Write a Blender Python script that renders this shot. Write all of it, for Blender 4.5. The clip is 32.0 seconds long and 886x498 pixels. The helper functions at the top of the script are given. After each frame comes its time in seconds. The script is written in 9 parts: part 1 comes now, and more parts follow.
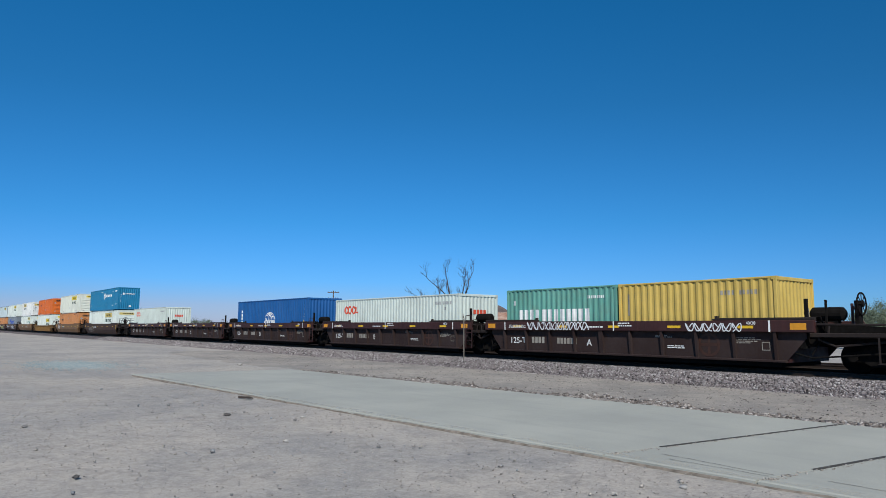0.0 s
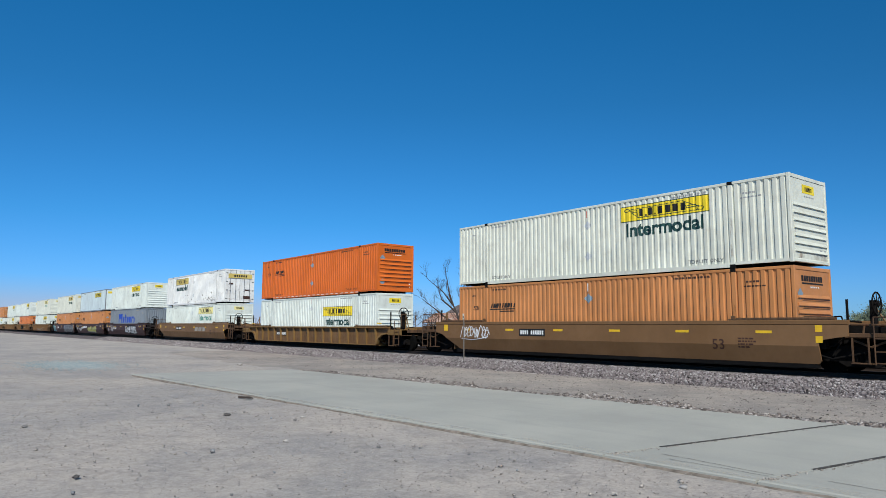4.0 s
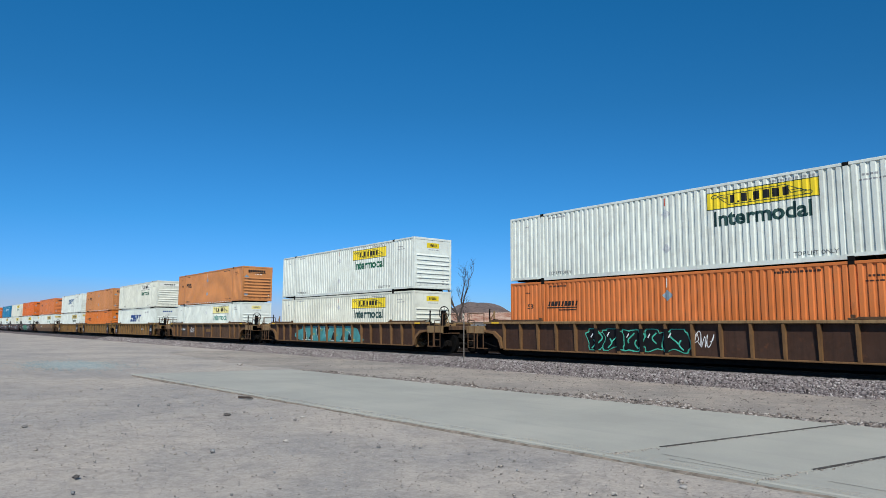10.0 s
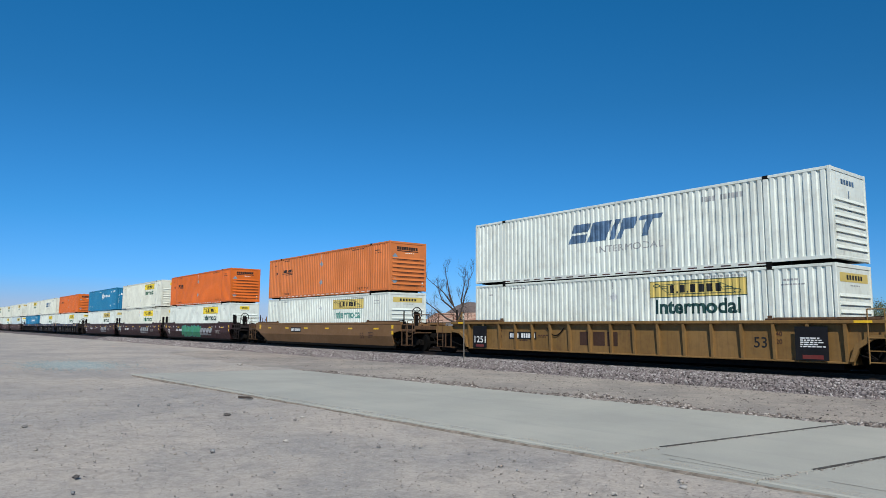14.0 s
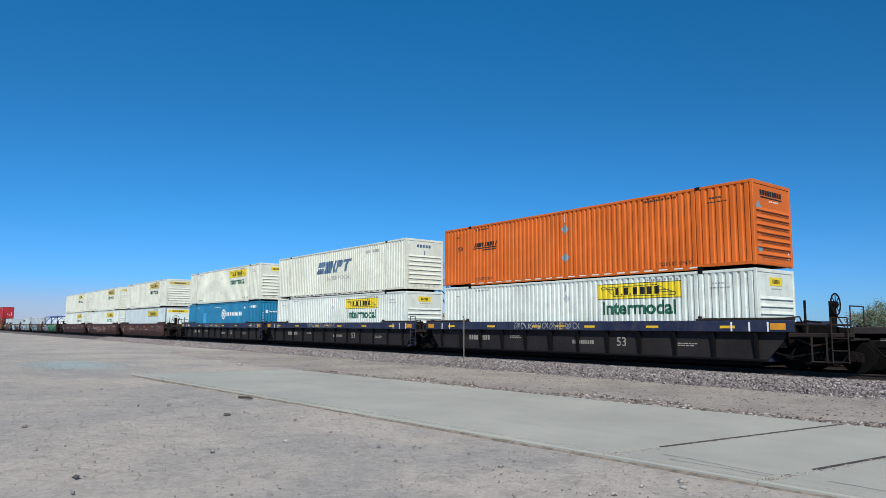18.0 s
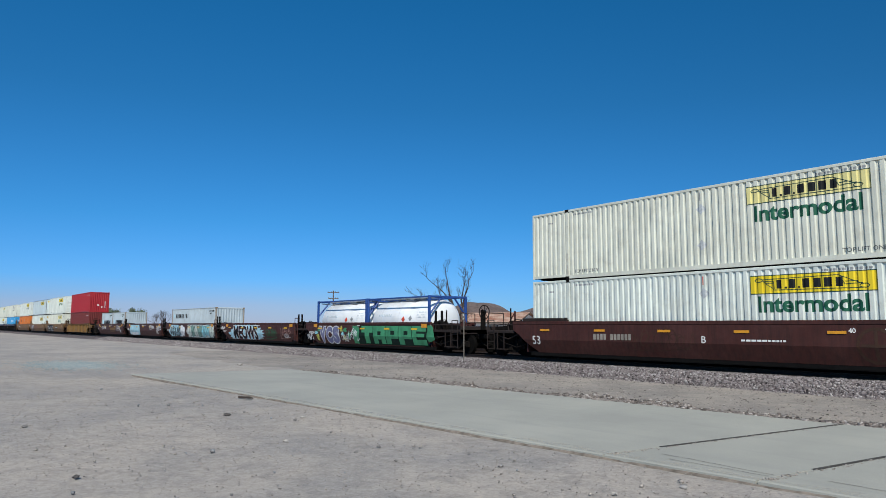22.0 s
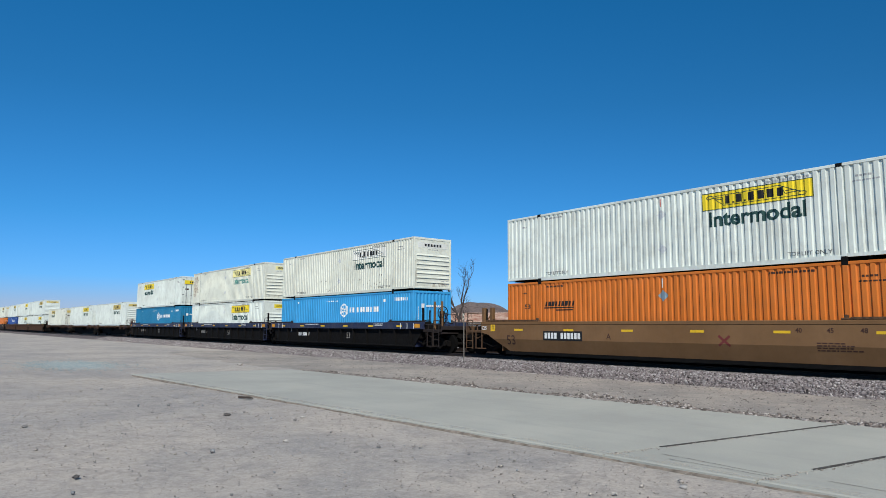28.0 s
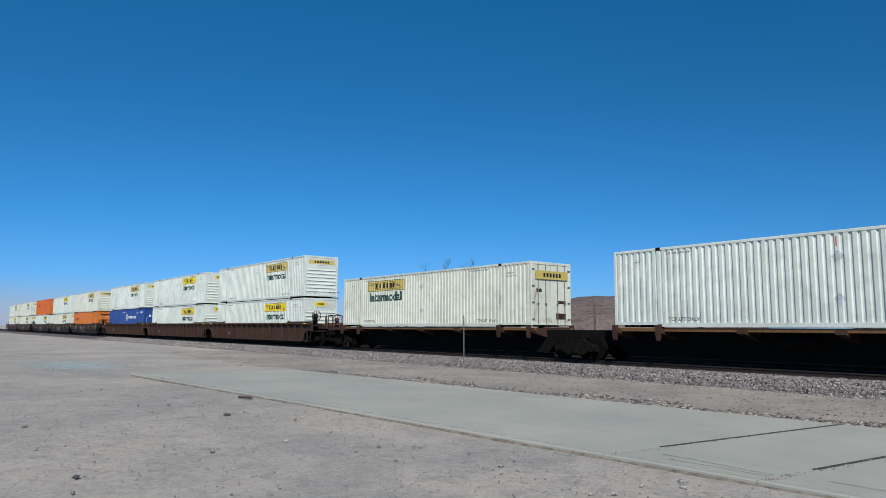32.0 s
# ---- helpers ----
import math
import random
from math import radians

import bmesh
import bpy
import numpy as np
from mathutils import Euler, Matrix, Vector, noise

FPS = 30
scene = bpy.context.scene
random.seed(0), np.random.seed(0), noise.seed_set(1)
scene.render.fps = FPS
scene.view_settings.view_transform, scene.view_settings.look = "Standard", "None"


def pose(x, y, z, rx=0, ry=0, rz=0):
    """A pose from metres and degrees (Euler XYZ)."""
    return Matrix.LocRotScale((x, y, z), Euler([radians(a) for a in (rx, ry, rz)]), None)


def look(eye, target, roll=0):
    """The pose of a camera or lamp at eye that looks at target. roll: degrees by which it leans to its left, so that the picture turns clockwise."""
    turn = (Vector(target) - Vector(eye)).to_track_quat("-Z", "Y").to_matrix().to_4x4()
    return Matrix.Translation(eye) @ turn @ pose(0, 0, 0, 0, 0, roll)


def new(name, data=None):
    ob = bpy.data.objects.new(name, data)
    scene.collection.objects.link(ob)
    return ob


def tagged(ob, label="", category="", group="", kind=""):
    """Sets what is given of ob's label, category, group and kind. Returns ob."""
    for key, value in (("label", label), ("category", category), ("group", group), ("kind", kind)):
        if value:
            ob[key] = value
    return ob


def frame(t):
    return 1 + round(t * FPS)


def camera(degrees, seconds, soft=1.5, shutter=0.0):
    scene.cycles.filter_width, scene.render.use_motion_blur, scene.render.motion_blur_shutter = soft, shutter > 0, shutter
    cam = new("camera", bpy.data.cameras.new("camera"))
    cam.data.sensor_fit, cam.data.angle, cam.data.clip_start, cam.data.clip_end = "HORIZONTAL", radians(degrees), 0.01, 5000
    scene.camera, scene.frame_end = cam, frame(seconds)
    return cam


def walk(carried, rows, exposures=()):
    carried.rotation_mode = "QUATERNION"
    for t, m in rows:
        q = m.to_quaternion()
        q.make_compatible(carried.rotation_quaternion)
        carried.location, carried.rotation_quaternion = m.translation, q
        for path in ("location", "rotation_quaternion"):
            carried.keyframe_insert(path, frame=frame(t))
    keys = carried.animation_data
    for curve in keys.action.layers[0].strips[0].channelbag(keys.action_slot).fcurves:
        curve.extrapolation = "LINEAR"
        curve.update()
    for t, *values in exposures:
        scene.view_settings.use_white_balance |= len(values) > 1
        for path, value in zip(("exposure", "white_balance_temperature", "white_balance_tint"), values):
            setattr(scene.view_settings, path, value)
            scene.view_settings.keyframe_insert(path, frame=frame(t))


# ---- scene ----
# ---- camera ----
# World: x runs along the track (the train goes towards +x), y away from the camera, z up; ground near 0.
RAIL = 0.45           # top of rail
TRACK = 1.2955        # centre line of the track
SPEED = 26.888        # metres per second
cam = camera(65.9, 32.0, 0.55)
CAM_POSE = pose(0, -21.52, 1.728, 90 + 6.548, 0, 51.703) @ pose(0, 0, 0, 0, 0, 0.281)
# the clip's camera trims its exposure as bright and dark loads pass
EXPOSURES = [(0.0, -0.02, 6380, 10), (1.0, 0.06, 6380, 10), (2.0, -0.02, 6300, 10), (5.0, 0.09, 6500, 10), (6.0, -0.05, 6500, 10), (7.0, 0.07, 6500, 10), (8.0, 0.07, 6500, 10),
             (9.0, -0.07, 6500, 10), (10.0, 0.07, 6500, 10), (11.0, 0.0, 6500, 10), (12.0, 0.13, 6500, 10), (13.0, 0.17, 6500, 10), (14.0, 0.07, 6500, 10), (17.0, 0.16, 6500, 10), (18.0, 0.14, 6500, 10),
             (19.0, 0.0, 6500, 10), (20.0, 0.05, 6500, 10), (21.0, -0.05, 6500, 10), (22.0, -0.03, 6500, 10), (24.0, -0.03, 6500, 10), (27.0, -0.04, 6500, 10), (28.0, 0.05, 6500, 10),
             (29.0, -0.05, 6500, 10), (30.0, 0.05, 6500, 10), (31.0, -0.07, 6500, 10), (32.0, -0.07, 6500, 10)]
walk(cam, [(0.0, CAM_POSE), (32.0, CAM_POSE)], EXPOSURES)

# ---- world and sun ----
SUN_EL, SUN_AZ = radians(43), radians(127)   # azimuth clockwise from +y
world = bpy.data.worlds.new("world")
scene.world = world
world.use_nodes = True
wn = world.node_tree
wn.nodes.clear()
w_out = wn.nodes.new("ShaderNodeOutputWorld")
w_bg = wn.nodes.new("ShaderNodeBackground")
w_sky = wn.nodes.new("ShaderNodeTexSky")
w_sky.sky_type = "NISHITA"
w_sky.sun_disc = False
w_sky.sun_elevation, w_sky.sun_rotation = SUN_EL, SUN_AZ
w_sky.altitude, w_sky.air_density, w_sky.dust_density, w_sky.ozone_density = 800, 1.0, 0.4, 3.0
w_bg.inputs["Strength"].default_value = 0.126
# the dry desert sky is a deeper blue than the plain model: a smooth tint by height above the horizon
w_tc = wn.nodes.new("ShaderNodeTexCoord")
w_xyz = wn.nodes.new("ShaderNodeSeparateXYZ")
w_ramp = wn.nodes.new("ShaderNodeValToRGB")
steps = ((0.0, (0.25, 0.48, 0.90)), (0.06, (0.21, 0.485, 0.88)), (0.148, (0.14, 0.50, 0.81)), (0.31, (0.10, 0.51, 0.76)), (0.45, (0.075, 0.57, 0.84)), (0.85, (0.20, 0.50, 0.70)))
while len(w_ramp.color_ramp.elements) < len(steps):
    w_ramp.color_ramp.elements.new(0.5)
for el, (at, col) in zip(w_ramp.color_ramp.elements, steps):
    el.position, el.color = at, (*col, 1)
w_tint = wn.nodes.new("ShaderNodeMix")
w_tint.data_type, w_tint.blend_type = "RGBA", "MULTIPLY"
w_tint.inputs[0].default_value = 1.0
wn.links.new(w_tc.outputs["Generated"], w_xyz.inputs[0])
wn.links.new(w_xyz.outputs["Z"], w_ramp.inputs["Fac"])
wn.links.new(w_sky.outputs[0], w_tint.inputs[6])
wn.links.new(w_ramp.outputs["Color"], w_tint.inputs[7])
# low dusty haze over the western horizon
w_low = wn.nodes.new("ShaderNodeMapRange")
w_low.inputs["From Min"].default_value, w_low.inputs["From Max"].default_value = 0.065, 0.03
w_west = wn.nodes.new("ShaderNodeMapRange")
w_west.inputs["From Min"].default_value, w_west.inputs["From Max"].default_value = -0.70, -0.93
w_mul = wn.nodes.new("ShaderNodeMath")
w_mul.operation = "MULTIPLY"
w_haze = wn.nodes.new("ShaderNodeMix")
w_haze.data_type, w_haze.blend_type = "RGBA", "MULTIPLY"
w_haze.inputs[7].default_value = (1.48, 0.91, 0.82, 1)
wn.links.new(w_xyz.outputs["Z"], w_low.inputs["Value"])
wn.links.new(w_xyz.outputs["X"], w_west.inputs["Value"])
wn.links.new(w_low.outputs[0], w_mul.inputs[0])
wn.links.new(w_west.outputs[0], w_mul.inputs[1])
wn.links.new(w_mul.outputs[0], w_haze.inputs[0])
wn.links.new(w_tint.outputs[2], w_haze.inputs[6])
# the sky deepens smoothly from west to north
w_deep = wn.nodes.new("ShaderNodeMapRange")
w_deep.inputs["From Min"].default_value, w_deep.inputs["From Max"].default_value = -1.0, -0.2
w_deep.inputs["To Min"].default_value, w_deep.inputs["To Max"].default_value = 1.05, 0.86
w_fall = wn.nodes.new("ShaderNodeMix")
w_fall.data_type, w_fall.blend_type = "RGBA", "MULTIPLY"
w_fall.inputs[0].default_value = 1.0
wn.links.new(w_xyz.outputs["X"], w_deep.inputs["Value"])
wn.links.new(w_haze.outputs[2], w_fall.inputs[6])
wn.links.new(w_deep.outputs[0], w_fall.inputs[7])
wn.links.new(w_fall.outputs[2], w_bg.inputs[0])
wn.links.new(w_bg.outputs[0], w_out.inputs[0])
sun_data = bpy.data.lights.new("sun", "SUN")
sun_data.energy, sun_data.angle, sun_data.color = 4.45, radians(0.53), (0.975, 0.955, 0.87)
sun = new("sun", sun_data)
sun_way = Vector((math.sin(SUN_AZ) * math.cos(SUN_EL), math.cos(SUN_AZ) * math.cos(SUN_EL), math.sin(SUN_EL)))
sun.matrix_world = look(sun_way * 60, (0, 0, 0))


# ---- materials ----
def shader(name):
    m = bpy.data.materials.new(name)
    m.use_nodes = True
    nt = m.node_tree
    b = nt.nodes["Principled BSDF"]
    return m, nt, b


def coords(nt, per_thing=True, scale=(1, 1, 1)):
    """Object coordinates, shifted by a random amount for each object."""
    tc = nt.nodes.new("ShaderNodeTexCoord")
    mp = nt.nodes.new("ShaderNodeMapping")
    mp.inputs["Scale"].default_value = scale
    nt.links.new(tc.outputs["Object"], mp.inputs["Vector"])
    if per_thing:
        oi = nt.nodes.new("ShaderNodeObjectInfo")
        mu = nt.nodes.new("ShaderNodeMath")
        mu.operation = "MULTIPLY"
        mu.inputs[1].default_value = 47.0
        nt.links.new(oi.outputs["Random"], mu.inputs[0])
        nt.links.new(mu.outputs[0], mp.inputs["Location"])
    return mp.outputs["Vector"]


def tex(nt, vec, scale, detail=4.0, rough=0.6):
    n = nt.nodes.new("ShaderNodeTexNoise")
    n.inputs["Scale"].default_value, n.inputs["Detail"].default_value, n.inputs["Roughness"].default_value = scale, detail, rough
    nt.links.new(vec, n.inputs["Vector"])
    return n.outputs["Fac"]


def ramp(nt, fac, lo, hi, a=0.0, b=1.0):
    r = nt.nodes.new("ShaderNodeMapRange")
    r.inputs["From Min"].default_value, r.inputs["From Max"].default_value = lo, hi
    r.inputs["To Min"].default_value, r.inputs["To Max"].default_value = a, b
    nt.links.new(fac, r.inputs["Value"])
    return r.outputs["Result"]


def blend(nt, fac, a, b, mode="MIX"):
    m = nt.nodes.new("ShaderNodeMix")
    m.data_type, m.blend_type = "RGBA", mode
    for sock, val in ((m.inputs[0], fac), (m.inputs[6], a), (m.inputs[7], b)):
        if isinstance(val, (int, float)):
            sock.default_value = val
        elif isinstance(val, tuple):
            sock.default_value = (*val, 1)
        else:
            nt.links.new(val, sock)
    return m.outputs[2]


def relief(nt, b, fac, strength, dist):
    bp = nt.nodes.new("ShaderNodeBump")
    bp.inputs["Strength"].default_value, bp.inputs["Distance"].default_value = strength, dist
    nt.links.new(fac, bp.inputs["Height"])
    nt.links.new(bp.outputs["Normal"], b.inputs["Normal"])


def paint(name, col, dirt=0.25, rust=0.0, rough=0.5, streak=0.5, dirt_col=(0.16, 0.12, 0.085), onset=0.55):
    """Weathered paint on steel: soft fading, grime, vertical streaks and rust specks."""
    m, nt, b = shader(name)
    v = coords(nt)
    vs = coords(nt, True, (5.0, 5.0, 0.35))
    fade = blend(nt, ramp(nt, tex(nt, v, 0.5, 3), 0.35, 0.7), tuple(c * 0.86 for c in col), tuple(min(1, c * 1.06 + 0.01) for c in col))
    grime = blend(nt, ramp(nt, tex(nt, v, 2.2, 6, 0.7), 0.48, 0.8, 0, dirt), fade, dirt_col)
    run = blend(nt, ramp(nt, tex(nt, vs, 1.6, 5, 0.65), onset, onset + 0.30, 0, streak * dirt * 2), grime, dirt_col)
    last = run
    if rust > 0:
        last = blend(nt, ramp(nt, tex(nt, v, 3.5, 8, 0.72), 0.72 - 0.14 * rust, 0.78, 0, 0.9), run, (0.14, 0.05, 0.02))
    nt.links.new(last, b.inputs["Base Color"])
    nt.links.new(ramp(nt, tex(nt, v, 6, 4), 0.3, 0.7, rough - 0.08, rough + 0.15), b.inputs["Roughness"])
    b.inputs["Specular IOR Level"].default_value = 0.35
    relief(nt, b, tex(nt, v, 14, 3), 0.12, 0.01)
    return m


def plain(name, col, rough=0.6, metal=0.0, var=0.15, scale=6.0, bump=0.15):
    m, nt, b = shader(name)
    v = coords(nt)
    c = blend(nt, ramp(nt, tex(nt, v, scale, 5), 0.3, 0.7), tuple(x * (1 - var) for x in col), tuple(min(1, x * (1 + var)) for x in col))
    nt.links.new(c, b.inputs["Base Color"])
    b.inputs["Roughness"].default_value, b.inputs["Metallic"].default_value = rough, metal
    b.inputs["Specular IOR Level"].default_value = 0.12 if max(col) < 0.03 else 0.4
    if bump:
        relief(nt, b, tex(nt, v, scale * 5, 4), bump, 0.01)
    return m


WHITE = paint("white_paint", (0.69, 0.735, 0.675), 0.32, 0.25)
CREAM = paint("cream_paint", (0.69, 0.70, 0.60), 0.3, 0.4)
RUSTY_WHITE = paint("rusty_white_paint", (0.78, 0.78, 0.75), 0.3, 1.0)
PANEL_WHITE = paint("panel_white", (0.70, 0.79, 0.77), 0.12, 0.05, 0.4)
TANK_WHITE = paint("clean_tank_white", (0.86, 0.88, 0.89), 0.06, 0.0, 0.35, 0.3)
ORANGE = paint("orange_paint", (0.62, 0.163, 0.017), 0.14, 0.1)
RED_ORANGE = paint("red_orange_paint", (0.64, 0.130, 0.009), 0.1, 0.05)
TAN_ORANGE = paint("faded_orange_paint", (0.54, 0.218, 0.070), 0.25, 0.25)
MID_ORANGE = paint("dull_orange_paint", (0.60, 0.17, 0.04), 0.22, 0.2)
TEAL_BLUE = paint("teal_blue_paint", (0.005, 0.180, 0.345), 0.12, 0.1)
SKY_BLUE = paint("bright_blue_paint", (0.035, 0.33, 0.66), 0.16, 0.1)
DEEP_BLUE = paint("deep_blue_paint", (0.012, 0.065, 0.27), 0.14, 0.08)
COBALT = paint("cobalt_blue_paint", (0.007, 0.095, 0.30), 0.08, 0.08)
GREY_STEEL = paint("grey_paint", (0.20, 0.23, 0.26), 0.25, 0.1)
GREEN = paint("pale_green_paint", (0.12, 0.33, 0.27), 0.35, 0.4)
YELLOW_OCHRE = paint("ochre_paint", (0.60, 0.42, 0.10), 0.25, 0.2)
PALE_GREY = paint("pale_grey_paint", (0.60, 0.66, 0.60), 0.25, 0.3)
SILVER_BLUE = paint("silver_blue_paint", (0.46, 0.535, 0.575), 0.3, 0.4)
RUSTY_SILVER = paint("rusty_silver_paint", (0.30, 0.25, 0.20), 0.6, 1.0, 0.7, 0.8, (0.12, 0.07, 0.04))
RED = paint("red_paint", (0.36, 0.014, 0.022), 0.14, 0.1)
DARK_RED = paint("dark_red_paint", (0.15, 0.020, 0.017), 0.2, 0.2)
BROWN = paint("brown_car_paint", (0.048, 0.0135, 0.0125), 0.35, 0.3, 0.6, 0.9, (0.020, 0.010, 0.009), 0.42)
RED_BROWN = paint("red_brown_car_paint", (0.066, 0.0165, 0.012), 0.4, 0.4, 0.6, 0.9, (0.022, 0.010, 0.008), 0.42)
DULL_BROWN = paint("dull_brown_car_paint", (0.027, 0.0125, 0.0105), 0.3, 0.2, 0.75, 0.5, (0.045, 0.034, 0.028))
TAN = paint("tan_car_paint", (0.215, 0.118, 0.034), 0.55, 0.7, 0.65, 0.5, (0.065, 0.033, 0.016), 0.50)
TAN_PLATE = paint("orange_brown_car_paint", (0.190, 0.098, 0.038), 0.25, 0.15, 0.6, 0.3, (0.09, 0.048, 0.024), 0.52)
TAN_BROWN = paint("tan_brown_car_paint", (0.180, 0.092, 0.034), 0.6, 0.9, 0.65, 0.5, (0.050, 0.025, 0.014), 0.48)
# Rust colour taken darker still for the shade in the ribbed recesses.
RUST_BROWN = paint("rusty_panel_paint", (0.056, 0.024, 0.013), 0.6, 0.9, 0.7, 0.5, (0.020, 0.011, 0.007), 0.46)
TAN_DARK = paint("dark_tan_panel_paint", (0.115, 0.058, 0.024), 0.7, 0.9, 0.7, 0.8, (0.04, 0.021, 0.013), 0.42)
# near-black paint for the recessed panels of the navy cars
DARK_PANEL = paint("near_black_panel_paint", (0.0135, 0.0098, 0.0105), 0.3, 0.3, 0.75, 0.5, (0.03, 0.024, 0.022))
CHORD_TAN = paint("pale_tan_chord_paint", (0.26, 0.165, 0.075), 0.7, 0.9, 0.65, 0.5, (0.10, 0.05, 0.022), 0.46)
NAVY = paint("navy_car_paint", (0.015, 0.023, 0.062), 0.35, 0.2, 0.55)
# Near black: grimy steel, with the shade under floors and sills put in.
BLACK_GRIME_SHADE = plain("black_grime_and_shade", (0.006, 0.0055, 0.0055), 0.9, 0.0, 0.4)
# Truck and wheel colours hold the shade beneath the platforms as well as dirt.
TRUCK_STEEL = plain("dirty_shaded_truck_steel", (0.0075, 0.0062, 0.0056), 0.95, 0.0, 0.5)
END_BROWN = paint("grimy_brown_paint", (0.017, 0.0095, 0.0075), 0.5, 0.5, 0.75, 0.6, (0.02, 0.015, 0.012))
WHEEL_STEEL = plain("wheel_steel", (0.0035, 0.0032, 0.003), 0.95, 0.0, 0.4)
GREY_RAIL = plain("grey_trim", (0.20, 0.21, 0.22), 0.5, 0.3)
BARE_STEEL = plain("galvanised_steel", (0.42, 0.43, 0.44), 0.45, 0.6)
RED_WHEEL = plain("red_brake_wheel_paint", (0.16, 0.06, 0.05), 0.6)
Y_SIGN = paint("yellow_sign_paint", (0.80, 0.60, 0.02), 0.08, 0.0)
F_SIGN = paint("faded_sign_paint", (0.60, 0.46, 0.13), 0.2, 0.0)
P_SIGN = paint("pale_sign_paint", (0.78, 0.70, 0.30), 0.2, 0.0)
W_SIGN = paint("white_sign_paint", (0.74, 0.74, 0.68), 0.15, 0.0)
HOLDER = plain("dull_placard_holder", (0.52, 0.54, 0.54), 0.5, 0.2, 0.25, 9)
INK = plain("dark_lettering", (0.018, 0.02, 0.022), 0.6, 0, 0.2, 6, 0)
INK_SOFT = plain("faded_black_lettering", (0.11, 0.12, 0.12), 0.6, 0, 0.3, 6, 0)
TANK_PRINT = plain("pale_tank_print", (0.56, 0.62, 0.66), 0.6, 0, 0.15, 6, 0)
INK_GREEN = plain("green_lettering", (0.01, 0.10, 0.055), 0.6, 0, 0.2, 6, 0)
INK_DARK_GREEN = plain("dark_green_lettering", (0.008, 0.045, 0.042), 0.6, 0, 0.2, 6, 0)
INK_FADED = plain("faded_green_lettering", (0.10, 0.26, 0.22), 0.6, 0, 0.3, 3, 0)
INK_BLUE = plain("blue_lettering", (0.015, 0.05, 0.18), 0.6, 0, 0.25, 3, 0)
INK_WORN_BLUE = plain("worn_blue_lettering", (0.07, 0.13, 0.22), 0.6, 0, 0.5, 3, 0)
INK_ROYAL = plain("royal_blue_lettering", (0.012, 0.06, 0.36), 0.6, 0, 0.2, 3, 0)
INK_BROWN = plain("brown_lettering", (0.05, 0.02, 0.012), 0.6, 0, 0.3, 3, 0)
INK_RED = plain("red_lettering", (0.62, 0.075, 0.035), 0.6, 0, 0.2, 3, 0)
INK_WHITE = plain("white_lettering", (0.74, 0.74, 0.72), 0.6, 0, 0.15, 3, 0)
INK_DIM = plain("dim_lettering", (0.30, 0.27, 0.23), 0.6, 0, 0.3, 3, 0)
INK_GREY = plain("grey_lettering", (0.30, 0.31, 0.31), 0.6, 0, 0.3, 3, 0)
INK_ICE = plain("ice_blue_lettering", (0.35, 0.62, 0.72), 0.6, 0, 0.2, 3, 0)
INK_ORANGE = plain("orange_marking", (0.66, 0.28, 0.02), 0.55, 0, 0.15, 3, 0)
INK_YELLOW = plain("yellow_marking", (0.76, 0.46, 0.02), 0.5, 0, 0.15, 3, 0)
PLACARD = plain("grey_placard", (0.22, 0.30, 0.36), 0.45, 0.2, 0.2, 3, 0)
SPRAY_TEAL = plain("teal_spray_paint", (0.06, 0.26, 0.27), 0.6, 0, 0.35, 2, 0)
SPRAY_GREEN = plain("green_spray_paint", (0.05, 0.26, 0.125), 0.6, 0, 0.3, 2, 0)
SPRAY_SILVER = plain("silver_spray_paint", (0.27, 0.30, 0.32), 0.5, 0.1, 0.3, 2, 0)
SPRAY_PURPLE = plain("violet_spray_paint", (0.15, 0.155, 0.27), 0.6, 0, 0.25, 2, 0)
SPRAY_PINK = plain("pink_spray_paint", (0.50, 0.22, 0.26), 0.6, 0, 0.3, 2, 0)
SPRAY_ROSE = plain("dusty_rose_spray_paint", (0.36, 0.20, 0.17), 0.6, 0, 0.3, 2, 0)
SPRAY_WHITE = plain("white_spray_paint", (0.72, 0.73, 0.74), 0.6, 0, 0.15, 2, 0)
SPRAY_BLUE = plain("pale_blue_spray_paint", (0.36, 0.58, 0.66), 0.6, 0, 0.3, 2, 0)
SPRAY_BLACK = plain("black_spray_paint", (0.012, 0.012, 0.014), 0.6, 0, 0.2, 2, 0)
SPRAY_YELLOW = plain("yellow_green_spray_paint", (0.45, 0.44, 0.10), 0.6, 0, 0.3, 2, 0)
SPRAY_DULL = plain("dull_rust_spray_paint", (0.17, 0.085, 0.065), 0.6, 0, 0.3, 2, 0)
SPRAY_SMOKE = plain("smoke_grey_spray_paint", (0.11, 0.112, 0.118), 0.6, 0, 0.35, 2, 0)
SPRAY_CHALK = plain("chalky_spray_paint", (0.50, 0.55, 0.49), 0.6, 0, 0.2, 2, 0)
SPRAY_CYAN = plain("pale_cyan_spray_paint", (0.22, 0.50, 0.55), 0.6, 0, 0.25, 2, 0)
SPRAY_SAGE = plain("sage_spray_paint", (0.16, 0.28, 0.24), 0.6, 0, 0.25, 2, 0)
SPRAY_DEEP = plain("deep_green_spray_paint", (0.018, 0.085, 0.036), 0.6, 0, 0.4, 2, 0)
SPRAY_MAROON = plain("maroon_spray_paint", (0.12, 0.025, 0.03), 0.6, 0, 0.3, 2, 0)


